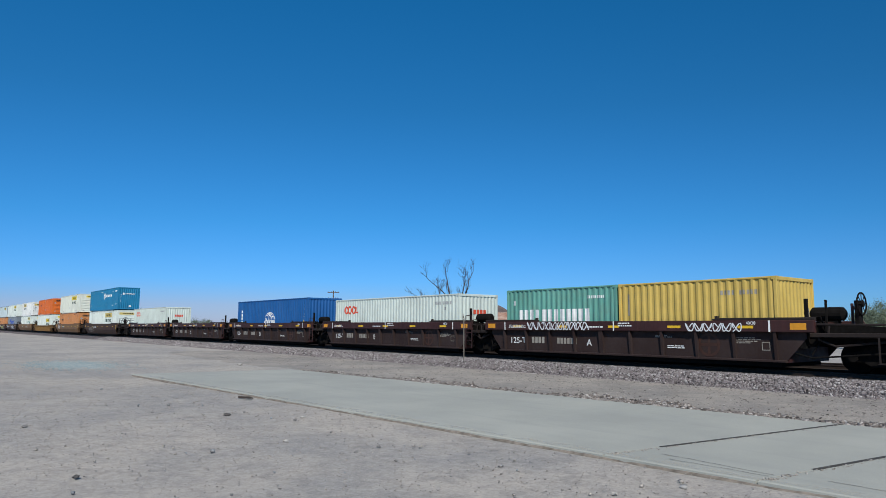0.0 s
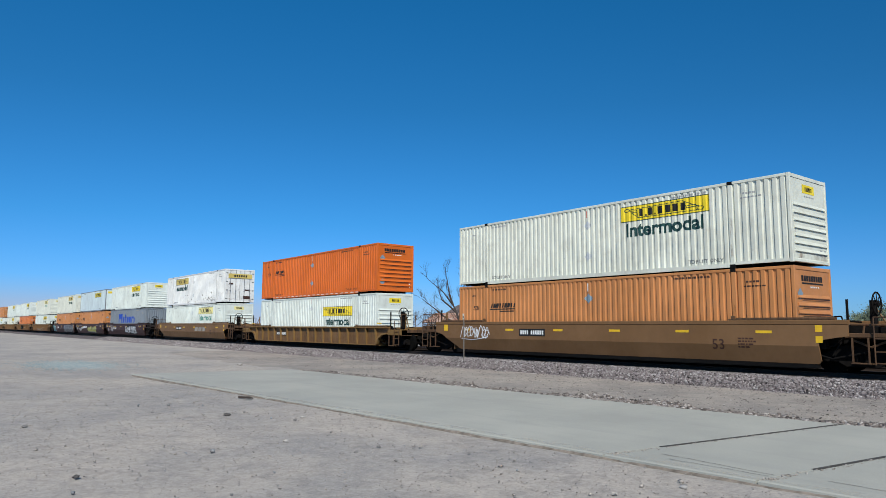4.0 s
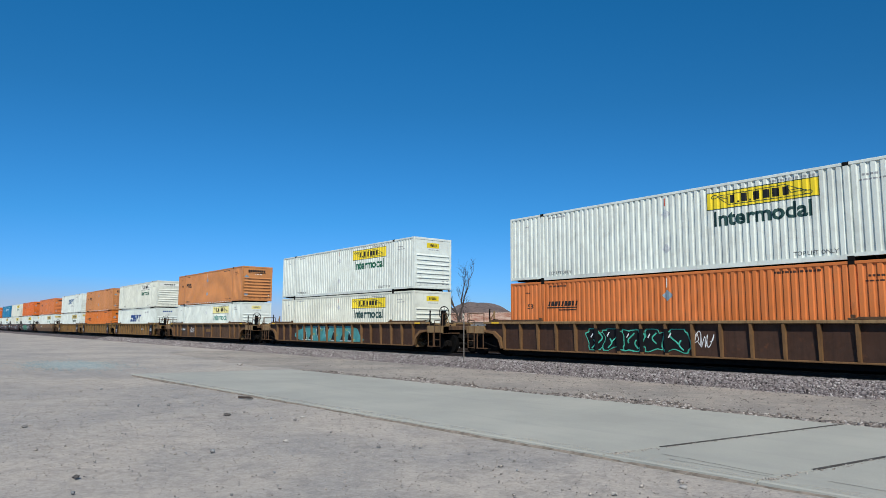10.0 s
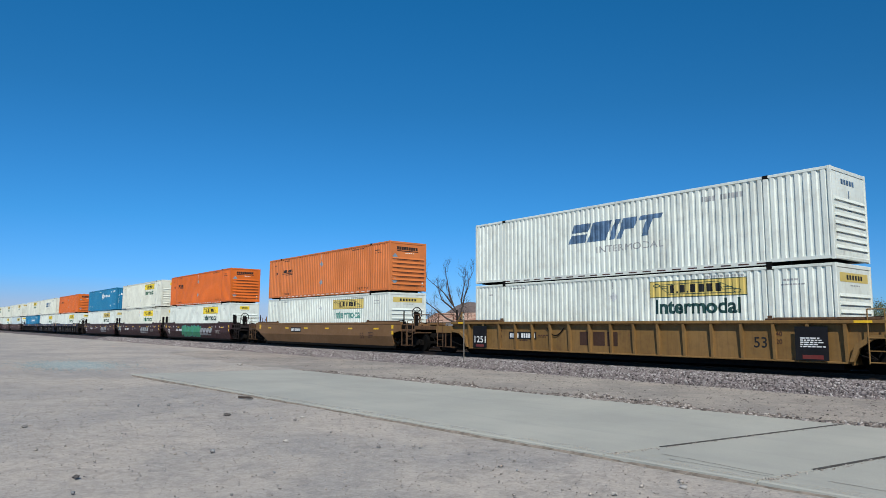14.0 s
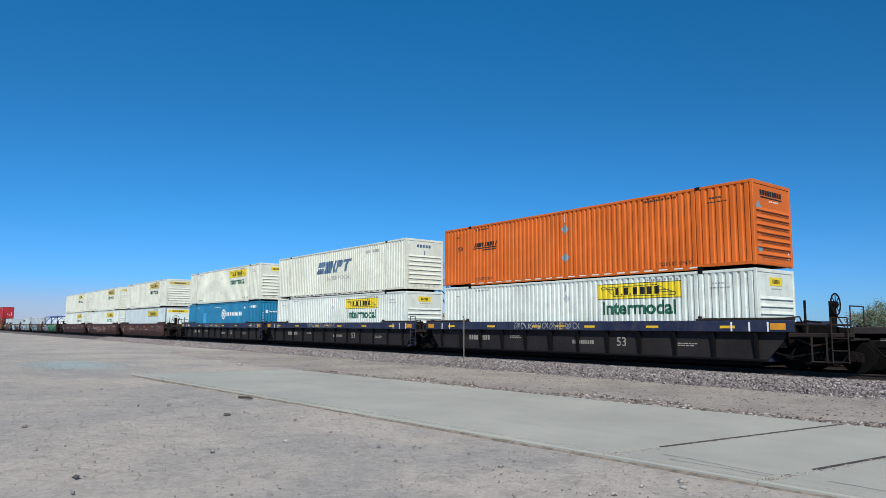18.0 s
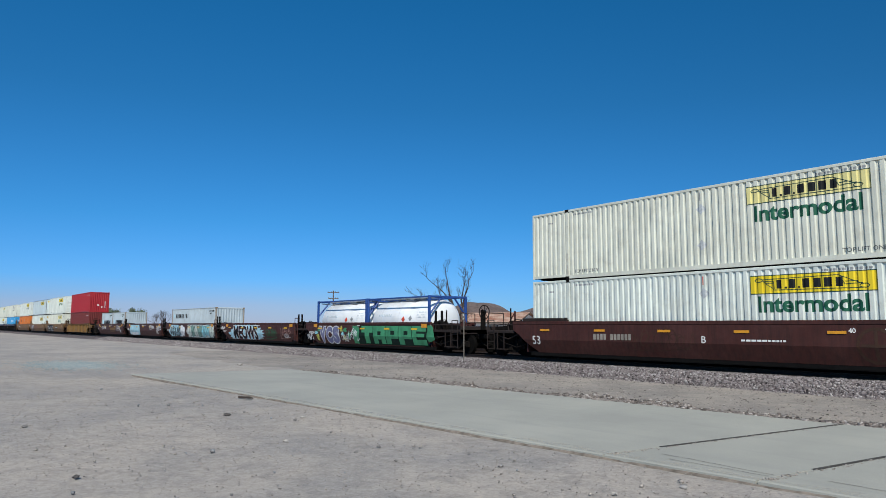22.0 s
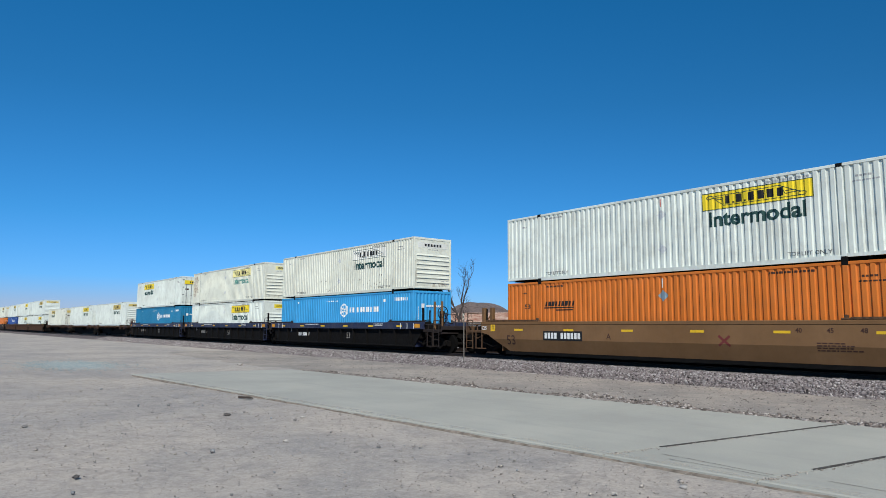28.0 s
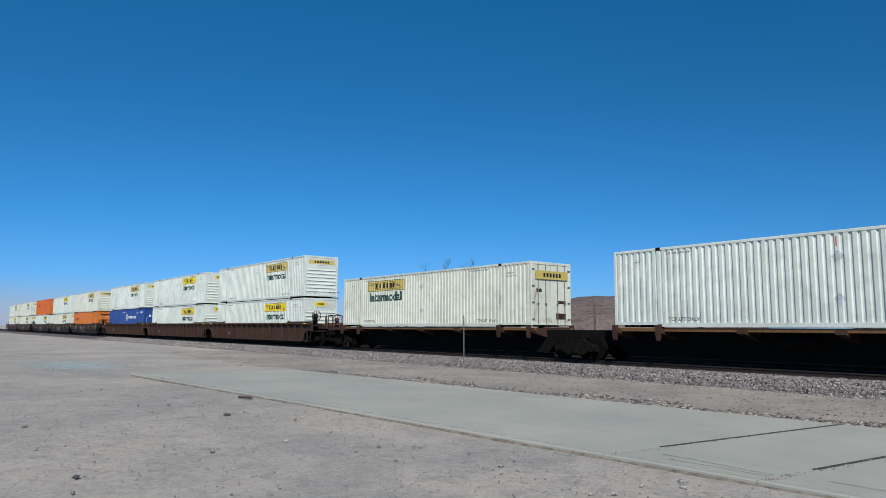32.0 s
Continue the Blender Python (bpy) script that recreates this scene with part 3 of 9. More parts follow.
def container_frame(root, L, H, kind, body, trim, end, posts=None):
    """Posts, rails, side panels, roof, floor, ends, doors and castings."""
    dom = kind != "iso"
    K = (L, H, kind)
    h = L / 2
    rail_h = 0.10 if dom else 0.07
    bot_h = 0.17 if dom else 0.16
    for sx in (-1, 1):
        for sy in (-1, 1):
            key = ("cpost", K, sx, sy)
            part("corner_post", shared(key, lambda: Build().box(*sorted((sx * (h - 0.11), sx * h)), *sorted((sy * (W2 - 0.09), sy * W2)), 0.075 if dom else 0.0, H, 0.012).mesh("corner_post")), posts or trim, root)
    for sy in (-1, 1):
        ys = sorted((sy * (W2 - 0.075), sy * (W2 - 0.001)))
        part("top_rail", shared(("trail", K, sy), lambda: Build().box(-h + 0.11, h - 0.11, *ys, H - rail_h, H - 0.004, 0.012).mesh("top_rail")), trim, root)
        part("bottom_rail", shared(("brail", K, sy), lambda: bottom_rail(h, ys, bot_h, dom)), trim if kind == "smooth" else body, root)
        if kind == "smooth":
            x = -h + 0.11
            while x < h - 0.12:
                x1 = min(x + 1.228, h - 0.11)
                wd = round(x1 - x, 3)
                part("wall_panel", shared(("flatpanel", K, sy, wd), lambda: Build().box(0.005, wd - 0.005, *sorted((sy * (W2 - 0.03), sy * (W2 - 0.008))), bot_h, H - rail_h, 0.004).mesh("wall_panel")), body, root, "", (x, 0, 0))
                x = x1
            part("wall_lining", shared(("lining", K, sy), lambda: Build().box(-h + 0.11, h - 0.11, *sorted((sy * (W2 - 0.04), sy * (W2 - 0.014))), bot_h, H - rail_h).mesh("lining")), trim, root)
        else:
            for i, (a, c) in enumerate(stretches(L, dom and sy < 0)):
                part("side_panel", shared(("sheet", K, sy, i), lambda: sheet(*wave(a, c, kind), bot_h - 0.01, H - rail_h + 0.01, sy)), body, root)
        if dom:
            for x in (-6.096, 6.096) if sy < 0 else ():
                part("lifting_post", shared(("lpost", K, sy, x), lambda: Build().box(x - 0.085, x + 0.085, *sorted((sy * (W2 - 0.08), sy * (W2 + 0.003))), 0.006, H - 0.01, 0.02).mesh("lifting_post")), body, root)
                for z in (H - 0.115, 0.0) if sy < 0 else ():
                    part("lifting_casting", shared(("lcast", K, sy, x, z), lambda: Build().box(x - 0.09, x + 0.09, *sorted((sy * (W2 - 0.16), sy * (W2 + 0.008))), z - (0.03 if z == 0 else 0.0), z + 0.12, 0.01).mesh("casting")), BLACK_GRIME_SHADE, root)
    if not dom:
        for x in (-h, h - 0.17):
            for y in (-W2 - 0.003, W2 - 0.16):
                for z in (-0.002, H - 0.118):
                    part("corner_casting", shared(("ccast", K, x, y, z), lambda: Build().box(x - 0.003, x + 0.173, y, y + 0.163, z, z + 0.12, 0.01).mesh("casting")), posts or trim, root)

    def roof():
        b = Build()
        n = 30 if dom else 24
        for i in range(n + 1):
            x = -h + 0.05 + (L - 0.1) * i / n
            z = H - 0.012 - (0.018 if i % 2 else 0.0)
            b.v += [(x, -W2 + 0.07, z), (x, W2 - 0.07, z)]
        for i in range(n):
            b.f.append((2 * i, 2 * i + 2, 2 * i + 3, 2 * i + 1))
        return b.mesh("roof")
    part("roof", shared(("roof", K), roof), body, root)

    def floor():
        b = Build().box(-h + 0.1, h - 0.1, -W2 + 0.08, W2 - 0.08, 0.12, 0.17)
        for i in range(int(L / 0.6)):
            x = -h + 0.4 + i * 0.6
            b.box(x, x + 0.06, -W2 + 0.08, W2 - 0.08, 0.02, 0.12)
        return b.mesh("underframe")
    part("underframe", shared(("floor", K), floor), BLACK_GRIME_SHADE, root)
    # ends
    for sx, what in ((1, end), (-1, "doors" if end != "doors" else "nose")):
        e = sx * h
        part("end_header", shared(("ehead", K, sx), lambda: Build().box(*sorted((e - sx * 0.10, e - sx * 0.003)), -W2 + 0.09, W2 - 0.09, H - 0.13, H - 0.006, 0.012).mesh("end_header")), trim, root)
        part("end_sill", shared(("esill", K, sx), lambda: Build().box(*sorted((e - sx * 0.10, e - sx * 0.003)), -W2 + 0.09, W2 - 0.09, 0.09 if dom else 0.0, 0.20 if dom else 0.16, 0.012).mesh("end_sill")), trim, root)
        if what == "nose":
            part("end_wall", shared(("ewall", K, sx), lambda: Build().box(*sorted((e - sx * 0.05, e - sx * 0.022)), -W2 + 0.09, W2 - 0.09, 0.16, H - 0.13).mesh("end_wall")), body, root)
            if kind == "domestic":
                for i in range(7):
                    z = 0.42 + i * 0.245
                    part("end_rib", shared(("erib", K, sx, i), lambda: Build().loft([[(e - sx * 0.024, y, z - 0.006), (e + sx * 0.020, y, z), (e + sx * 0.020, y, z + 0.012), (e - sx * 0.024, y, z + 0.11)] for y in (-W2 + 0.20, W2 - 0.16)]).mesh("end_rib")), body, root)
        elif what == "corr":
            def end_sheet():
                b = Build()
                n, wd = 10, 2 * W2 - 0.18
                for i in range(n * 4 + 1):
                    y = -W2 + 0.09 + wd * i / (n * 4)
                    x = e - sx * (0.02 if i % 4 in (1, 2) else 0.055)
                    b.v += [(x, y, 0.15), (x, y, H - 0.12)]
                for i in range(n * 4):
                    b.f.append((2 * i, 2 * i + 2, 2 * i + 3, 2 * i + 1))
                return b.mesh("end_wall")
            part("end_wall", shared(("ecorr", K, sx), end_sheet), body, root)
        elif sx < 0:
            part("rear_doors", shared(("rdoors", K), lambda: Build().prism([(0, 0.165), (0.04, 0.165), (0.04, H - 0.135), (0, H - 0.135)], -W2 + 0.095, W2 - 0.095).mesh("rear_doors")), body, root, "", (-h + 0.02, 0, 0))
        else:
            for sy in (-1, 1):
                ys = sorted((sy * 0.012, sy * (W2 - 0.095)))
                d = part("door", shared(("door", K, sx, sy), lambda: Build().box(*sorted((e - sx * 0.06, e - sx * 0.02)), *ys, 0.165, H - 0.135, 0.01).mesh("door")), body, root)
                for k in (0.38, 0.86):
                    y = sy * k
                    part("lock_rod", shared(("rod", K, sx, y), lambda: Build().tube((e + sx * 0.012, y, 0.06), (e + sx * 0.012, y, H - 0.08), 0.02, 6).box(*sorted((e - sx * 0.01, e + sx * 0.035)), y - 0.05, y + 0.05, 1.0, 1.06).mesh("lock_rod")), GREY_RAIL, d)
                for i in range(4):
                    z = 0.35 + i * (H - 0.7) / 3
                    part("hinge", shared(("hinge", K, sx, sy, i), lambda: Build().box(*sorted((e - sx * 0.02, e + sx * 0.006)), *sorted((sy * (W2 - 0.22), sy * (W2 - 0.05))), z - 0.04, z + 0.04, 0.008).mesh("hinge")), GREY_RAIL, d)


def end_mark(root, name, rects, material, L, label="", lift=0.0):
    """Flat marks on the +x end: rects of (y0, y1, z0, z1)."""
    b = Build()
    x = L / 2 - 0.017 + lift
    for y0, y1, z0, z1 in rects:
        n = len(b.v)
        b.v += [(x, y0, z0), (x, y1, z0), (x, y1, z1), (x, y0, z1)]
        b.f.append((n, n + 1, n + 2, n + 3))
    return part(name, b, material, root, label)


def diamond(cx, cz, r):
    return [(cx - r, cz), (cx, cz - r), (cx + r, cz), (cx, cz + r)]


BLOCK_WIDTHS = [0.17, 0.05, 0.22, 0.05, 0.24, 0.24, 0.25, 0.22]


def sign_panel(root, L, kind, x0, z0, sign, wide=3.72, high=0.60):
    """A framed sign with a row of plain dark blocks and scroll lines at both ends."""
    s = mark(root, "sign", quads([(0, wide, 0, high)]), sign, L, kind, x0, z0, 1, 1, "", ("sign", wide, high))
    fr = quads([(0, wide, 0, 0.025), (0, wide, high - 0.025, high), (0, 0.025, 0.025, high - 0.025), (wide - 0.025, wide, 0.025, high - 0.025)])
    k = wall_cache(L, kind)
    up = (k[0], lambda x: k[1](x) - 0.003)
    part("border", shared(("sframe", L, kind, x0, z0, wide), lambda: laid(fr, x0 - L / 2, z0, up)), INK_DARK_GREEN, s)
    total = sum(BLOCK_WIDTHS) + 0.06 * 7
    run = wide * 0.53 / total
    blocks, x = [], wide * 0.235
    for i, w in enumerate(BLOCK_WIDTHS):
        if w < 0.1:
            blocks.append((x, x + w * run, 0.15, 0.21))
        else:
            k_ = w * run
            blocks.append((x, x + k_ * 0.84, 0.16, 0.44))
        x += (w + 0.06) * run
    part("painted_name", shared(("snames", L, kind, x0, z0, wide), lambda: laid(quads(blocks), x0 - L / 2, z0, up)), INK, s)
    scroll = []
    curl = lambda cx, cz: [(cx + 0.13 * math.cos(a * 0.7), cz + 0.06 * math.sin(a * 0.7)) for a in range(10)]
    scroll = [[(0.42, 0.46), (wide * 0.72, 0.50), (wide * 0.9, 0.20)], [(0.42, 0.42), (0.80, 0.12), (wide * 0.9, 0.10)], curl(0.30, 0.44), curl(wide * 0.91, 0.16),
              [(0.44, 0.40), (0.78, 0.40), (0.80, 0.16)], [(wide * 0.74, 0.44), (wide * 0.77, 0.22), (wide * 0.9, 0.24)], [(wide * 0.77, 0.30), (wide * 0.86, 0.30)], [(0.55, 0.34), (0.78, 0.34)]]
    part("scroll_line", shared(("sscroll", L, kind, x0, z0, wide), lambda: laid(ribbons(scroll, 0.022), x0 - L / 2, z0, up)), INK_DARK_GREEN, s)
    return s


def small_print(root, L, kind, H, ink, flip=False):
    """Handling notes along the edges: one legible line, the rest plain bars."""
    ink = INK_SOFT if ink is INK else ink
    words(root, "TOP LIFT ONLY", ink, L, kind, 2.35, 3.55, 0.24, 0.13, 0.002)
    words(root, "TOP LIFT ONLY", ink, L, kind, 12.55, 13.85, 0.24, 0.13, 0.002)
    bars = []
    r = random.Random(3)
    for x, n, z, h in ((2.3, 9, H - 0.27, 0.07), (11.9, 12, H - 0.25, 0.07), (0.9, 3, H - 0.5, 0.06), (14.6, 4, H - 0.48, 0.06), (14.5, 6, H - 0.62, 0.045)):
        for i in range(n):
            w = r.uniform(0.06, 0.11)
            bars.append((x, x + w, z, z + h))
            x += w + 0.03
    mark(root, "handling_note", quads(bars), INK_GREY if ink is INK_SOFT else ink, L, kind, 0, 0, 1, 1, "", ("notes", H))


def van_container(spec, L=FT53):
    """A domestic or sea container from a short description."""
    kind, body = spec["kind"], spec["body"]
    H = spec.get("H", 2.896)
    L = spec.get("L", FT53)
    root = thing("shipping_container", spec["label"], "container", "containers on the train")
    trim = spec.get("trim", body)
    container_frame(root, L, H, kind, body, trim, spec.get("end", "nose"), spec.get("posts"))
    style = spec["style"]
    drop = spec.get("drop", 0.0)
    if kind != "iso":
        runs = [(-1.18, 1.18, 0.21, 0.40), (-1.18, -0.98, 0.40, 1.6)]
        end_mark(root, "end_grime", runs, RUST_RUN if body in (CREAM, RUSTY_WHITE, TAN_ORANGE) else GRIME, L, "", 0.002 if spec.get("end", "nose") == "nose" else 0.05)
        if body in (CREAM, RUSTY_WHITE, TAN_ORANGE, MID_ORANGE):
            part("rust_run", shared(("rrun",), lambda: laid(quads([(1.93, 2.03, 0.2, 2.2), (14.13, 14.22, 0.2, 1.7)]), -L / 2, 0, flat_wall(-W2 - 0.006))), RUST_RUN, root)
    if style == "freight":
        x0 = 2.75 if spec.get("flip") else 9.7
        if spec.get("word") is None:
            sign_panel(root, L, kind, x0, 1.60 + (0.35 if kind == "smooth" else 0.25), spec["sign"])
        else:
            sign_panel(root, L, kind, x0, 2.02 - drop, spec["sign"])
            words(root, "Intermodal", spec["word"], L, kind, x0 + 0.24, x0 + 3.48, 1.46 - drop, 0.50, 0.022, "lettering", "bold word Intermodal")
        small_print(root, L, kind, H, INK_GREY if spec.get("faint") else INK)
        if kind == "domestic":
            hold = []
            for z in (2.12, 0.86):
                for r0 in (0.19, 0.16):
                    hold.append(diamond(8.07, z, r0))
            mark(root, "placard_holder", polys([hold[0], hold[2]]), HOLDER, L, kind, 0, 0, 1, 1, "", ("holders",))
            mark(root, "tally_stripe", quads([(8.04, 8.075, 2.42, 2.70)]), INK_RED if spec["sign"] is Y_SIGN else INK_GREY, L, kind, 0, 0, 1, 1, "", ("tally",))
        if spec.get("end", "nose") == "nose":
            wide = 1.02 if (kind == "smooth" or spec["sign"] in (F_SIGN, W_SIGN)) else 0.42
            s = end_mark(root, "end_sign", [(-wide, wide, 2.34, 2.62)], spec["sign"], L)
            end_mark(s, "painted_name", [(-wide * 0.55 + i * wide * 0.2, -wide * 0.55 + i * wide * 0.2 + wide * 0.13, 2.41, 2.55) for i in range(6)], INK, L, "", 0.004)
            end_mark(root, "end_note", [(-0.3 + i * 0.12, -0.22 + i * 0.12, 2.22, 2.26) for i in range(6)] + [(0.62, 0.80, 0.34, 0.56), (0.95, 1.05, 0.36, 0.56)], INK_GREY, L)
        else:
            s = end_mark(root, "end_sign", [(-1.05, 1.05, 2.12, 2.50)], spec["sign"], L, "", 0.05)
            end_mark(s, "painted_name", [(-0.55 + i * 0.2, -0.42 + i * 0.2, 2.22, 2.40) for i in range(6)], INK, L, "", 0.054)
            end_mark(root, "rust_stain", [(-0.95, -0.62, 1.55, 1.70), (0.30, 0.95, 0.35, 0.62), (0.45, 0.95, 1.05, 1.18)], INK_BROWN, L, "", 0.003)
        if spec.get("stain"):
            mark(root, "rust_stain", polys([blob(0.75, 1.75, 0.62, 0.75, 5, 30, 0.3), blob(0.45, 1.2, 0.3, 0.5, 6, 30, 0.3)]), RUST_WASH, L, kind, 0, 0, 1, 1, "brown rust stain")
        if spec.get("spots"):
            r = random.Random(11)
            spots = []
            for q in range(40):
                cx, cz = (r.gauss(6.3, 0.4) if q % 3 == 0 else r.gauss(12.0, 1.0)), r.uniform(0.25, 0.6) + (0.4 if q % 5 == 0 else 0.0)
                w = r.uniform(0.02, 0.065) if spec.get("flip") else r.uniform(0.012, 0.03)
                spots.append([(cx - w, cz), (cx - w * 0.4, cz - w * 2), (cx + w * 0.7, cz - w), (cx + w, cz + w * 0.6), (cx, cz + w)])
            mark(root, "rust_spotting", polys([s for s in spots if max(p[0] for p in s) < 16]), INK_BROWN, L, kind, 0, 0)
    elif style == "carrier_orange":
        blocks = word_bars([0.15] * 9, 0.20, 0.035, 0.2)
        n = mark(root, "painted_name", blocks, INK, L, kind, 2.25, 1.83, 1, 1, "", ("orname",))
        mark(n, "underline", quads([(0.02, 1.66, 0.0, 0.05), (0.7, 1.6, -0.10, -0.05)], 0.2), INK, L, kind, 2.20, 1.74, 1, 1, "", ("orline",))
        mark(root, "placard", polys([diamond(8.05, 2.10, 0.21), diamond(8.05, 0.90, 0.21)]), PLACARD, L, kind, 0, 0, 1, 1, "grey diamond placards", ("orplac",))
        mark(root, "tally_stripe", quads([(8.02, 8.06, 2.38, 2.72)]), INK_WHITE, L, kind, 0, 0, 1, 1, "", ("ortally",))
        small_print(root, L, kind, H, INK_BROWN)
        words(root, "53'", INK_BROWN, L, kind, 1.05, 1.45, 1.75, 0.2, 0.003)
        dash = quads([(2.0 + i * 0.62, 2.36 + i * 0.62, 0.0, 0.045) for i in range(20)])
        part("reflective_strip", shared(("strip",), lambda: laid(dash, -L / 2, 0.075, flat_wall(-W2 - 0.003))), INK_WHITE, root)
        e = end_mark(root, "end_name", [(-0.80 + i * 0.165, -0.66 + i * 0.165, 2.42, 2.60) for i in range(9)] + [(-0.78, 0.70, 2.33, 2.38)], INK, L)
        end_mark(root, "end_band", [(-0.80, 1.10, 0.37 + i * 0.245, 0.40 + i * 0.245) for i in range(7)], INK_BROWN, L, "", 0.035)
        end_mark(root, "end_note", [(-0.2 + i * 0.13, -0.12 + i * 0.13, 2.22, 2.27) for i in range(5)] + [(0.98, 1.06, 0.34, 0.6)], INK_WHITE, L)
        b = Build()
        for cz in (2.02, 0.62):
            n0 = len(b.v)
            b.v += [(L / 2 - 0.012, -0.93 + a, cz + c) for a, c in ((-0.19, 0), (0, -0.19), (0.19, 0), (0, 0.19))]
            b.f.append((n0, n0 + 1, n0 + 2, n0 + 3))
        part("end_placard", b, PLACARD, root)
    elif style == "carrier_blue":
        hexa = [[(0.42 + r * math.cos(math.pi / 6 + i * math.pi / 3), r * math.sin(math.pi / 6 + i * math.pi / 3)) for i in range(6)] for r in (0.46, 0.36)]
        ringp = []
        for i in range(6):
            j = (i + 1) % 6
            ringp.append([hexa[0][i], hexa[0][j], hexa[1][j], hexa[1][i]])
        spokes = [[(0.42 - 0.04, -0.36), (0.42 + 0.04, -0.36), (0.42 + 0.04, 0.36), (0.42 - 0.04, 0.36)]]
        for s in (1, -1):
            spokes.append([(0.12, s * 0.14), (0.14, s * 0.22), (0.72, -s * 0.14), (0.70, -s * 0.22)])
        g = mark(root, "emblem", polys(ringp + spokes), INK_WHITE, L, kind, 8.36, 1.94, 1, 1, "white hexagon emblem", ("hexa",))
        mark(g, "painted_name", word_bars([0.24, -0.02, 0.26, -0.10] + [0.26, 0.30, 0.25, 0.09, 0.26, 0.23, 0.30, 0.27], 0.30, 0.07), INK_WHITE, L, kind, 9.42, 1.80, 1, 1, "", ("bluename",))
        words(root, "53'", INK_WHITE, L, kind, 14.95, 15.35, 0.68, 0.24, 0.004)
        words(root, "53'", INK_WHITE, L, kind, 0.85, 1.2, 0.68, 0.2, 0.004)
        mark(root, "painted_number", quads([(14.35 + i * 0.115, 14.43 + i * 0.115, 2.38, 2.56) for i in range(11) if i != 4] + [(6.6 + i * 0.09, 6.66 + i * 0.09, 2.5, 2.57) for i in range(16) if i % 6 != 5] + [(2.5, 2.7, 2.5, 2.62), (2.5, 2.65, 0.6, 0.75), (13.2, 13.4, 0.55, 0.72), (13.2, 13.45, 2.35, 2.5)]), INK_WHITE, L, kind, 0, 0, 1, 1, "", ("bluenums",))
        if spec.get("patch"):
            mark(root, "repair_patch", quads([(0, 0.78, 0, 0.92)]), SKY_BLUE, L, kind, 3.9, 1.18)
        end_mark(root, "end_marking", [(-0.75, -0.55, 1.95, 2.2)] + [(-0.42 + i * 0.13, -0.33 + i * 0.13, 2.02, 2.13) for i in range(9)] + [(0.05, 0.30, 0.42, 0.62)] + [(-0.98, -0.93, 1.0 + i * 0.12, 1.07 + i * 0.12) for i in range(9)], INK_WHITE, L, "", 0.004)
    elif style == "racer":
        n = mark(root, "painted_name", quads([(0.0, 0.86, 0.0, 0.34), (0.0, 0.86, 0.43, 0.77), (0.98, 1.92, 0.0, 0.77), (2.06, 2.30, 0.0, 0.77),
                                             (2.44, 2.66, 0.0, 0.77), (2.66, 3.10, 0.34, 0.77), (3.22, 4.20, 0.60, 0.77), (3.55, 3.82, 0.0, 0.60)], 0.42),
                 spec["ink"], L, kind, 5.85, spec.get("nz", 1.43), 1, 1, "", ("racer",))
        if spec.get("second"):
            words(root, "INTERMODAL", INK_DIM if spec.get("dim") else INK_GREY, L, kind, 7.3, 10.35, 0.96, 0.27, 0.0)
        mark(root, "painted_number", quads([(11.9 + i * 0.14, 11.99 + i * 0.14, 2.35, 2.53) for i in range(11) if i != 4]), INK_GREY, L, kind, 0, 0, 1, 1, "", ("racenum",))
        end_mark(root, "end_marking", [(-0.55 + i * 0.2, -0.4 + i * 0.2, 2.42, 2.58) for i in range(5)] + [(-0.05, 0.02, 2.0, 2.25), (-0.1, 0.15, 1.6, 1.75)], spec["ink"], L)
        dash = quads([(2.0 + i * 0.62, 2.36 + i * 0.62, 0.0, 0.045) for i in range(20)])
        part("reflective_strip", shared(("strip2",), lambda: laid(dash, -L / 2, 0.06, flat_wall(-W2 - 0.003))), INK_BROWN, root)
    elif style == "islander":
        mark(root, "painted_name", quads([(0.0, 0.32, 0, 1.08), (0.32, 0.72, 0.45, 1.08), (0.72, 1.12, 0.45, 1.08), (1.12, 1.55, 0, 1.08), (1.75, 2.6, 0, 0.72), (2.85, 3.15, 0, 1.0), (2.7, 3.45, 0.6, 0.75), (3.6, 4.35, 0, 0.72), (4.55, 5.4, 0, 0.72), (5.65, 5.95, 0, 0.72), (5.95, 6.6, 0.5, 0.72), (6.6, 6.9, 0, 0.6)]), INK_ROYAL, L, kind, 4.35, 1.30, 1.05, 1.0)
        small_print(root, L, kind, H, INK_DIM)
    elif style == "ring_line":
        o = lambda cx: [[(cx + 0.17 * math.cos(a) * k, 0.2 + 0.2 * math.sin(a) * k) for a in [i * math.pi / 7 for i in range(14)]] for k in (1.0,)][0]
        mark(root, "painted_name", ribbons([o(0.2) + o(0.2)[:2], o(0.62) + o(0.62)[:2], o(1.04) + o(1.04)[:2], [(1.34, 0.38), (1.34, 0.06), (1.62, 0.06)]], 0.11), INK_RED, L, kind, 1.1, H - 0.86, 1, 1)
        mark(root, "painted_number", quads([(L - 2.0 + i * 0.14, L - 1.91 + i * 0.14, H - 0.52, H - 0.36) for i in range(10) if i != 4] + [(L - 1.2, L - 1.05, H - 0.8, H - 0.64)]), INK_GREY, L, kind, 0, 0)
        end_mark(root, "end_name", [(-0.35 + i * 0.22, -0.18 + i * 0.22, H - 1.0, H - 0.78) for i in range(4)], INK_RED, L, "", 0.004)
    elif style == "globe_line":
        arcs = []
        for k in (0.35, 0.7, 1.0):
            arcs.append([(1.0 + 0.85 * k * math.cos(math.pi * i / 12), 0.62 + 0.62 * math.sin(math.pi * i / 12) * (0.55 + 0.45 * k)) for i in range(13)])
        arcs.append([(0.15, 0.62), (1.85, 0.62)])
        arcs.append([(1.0, 0.62), (1.0, 1.22)])
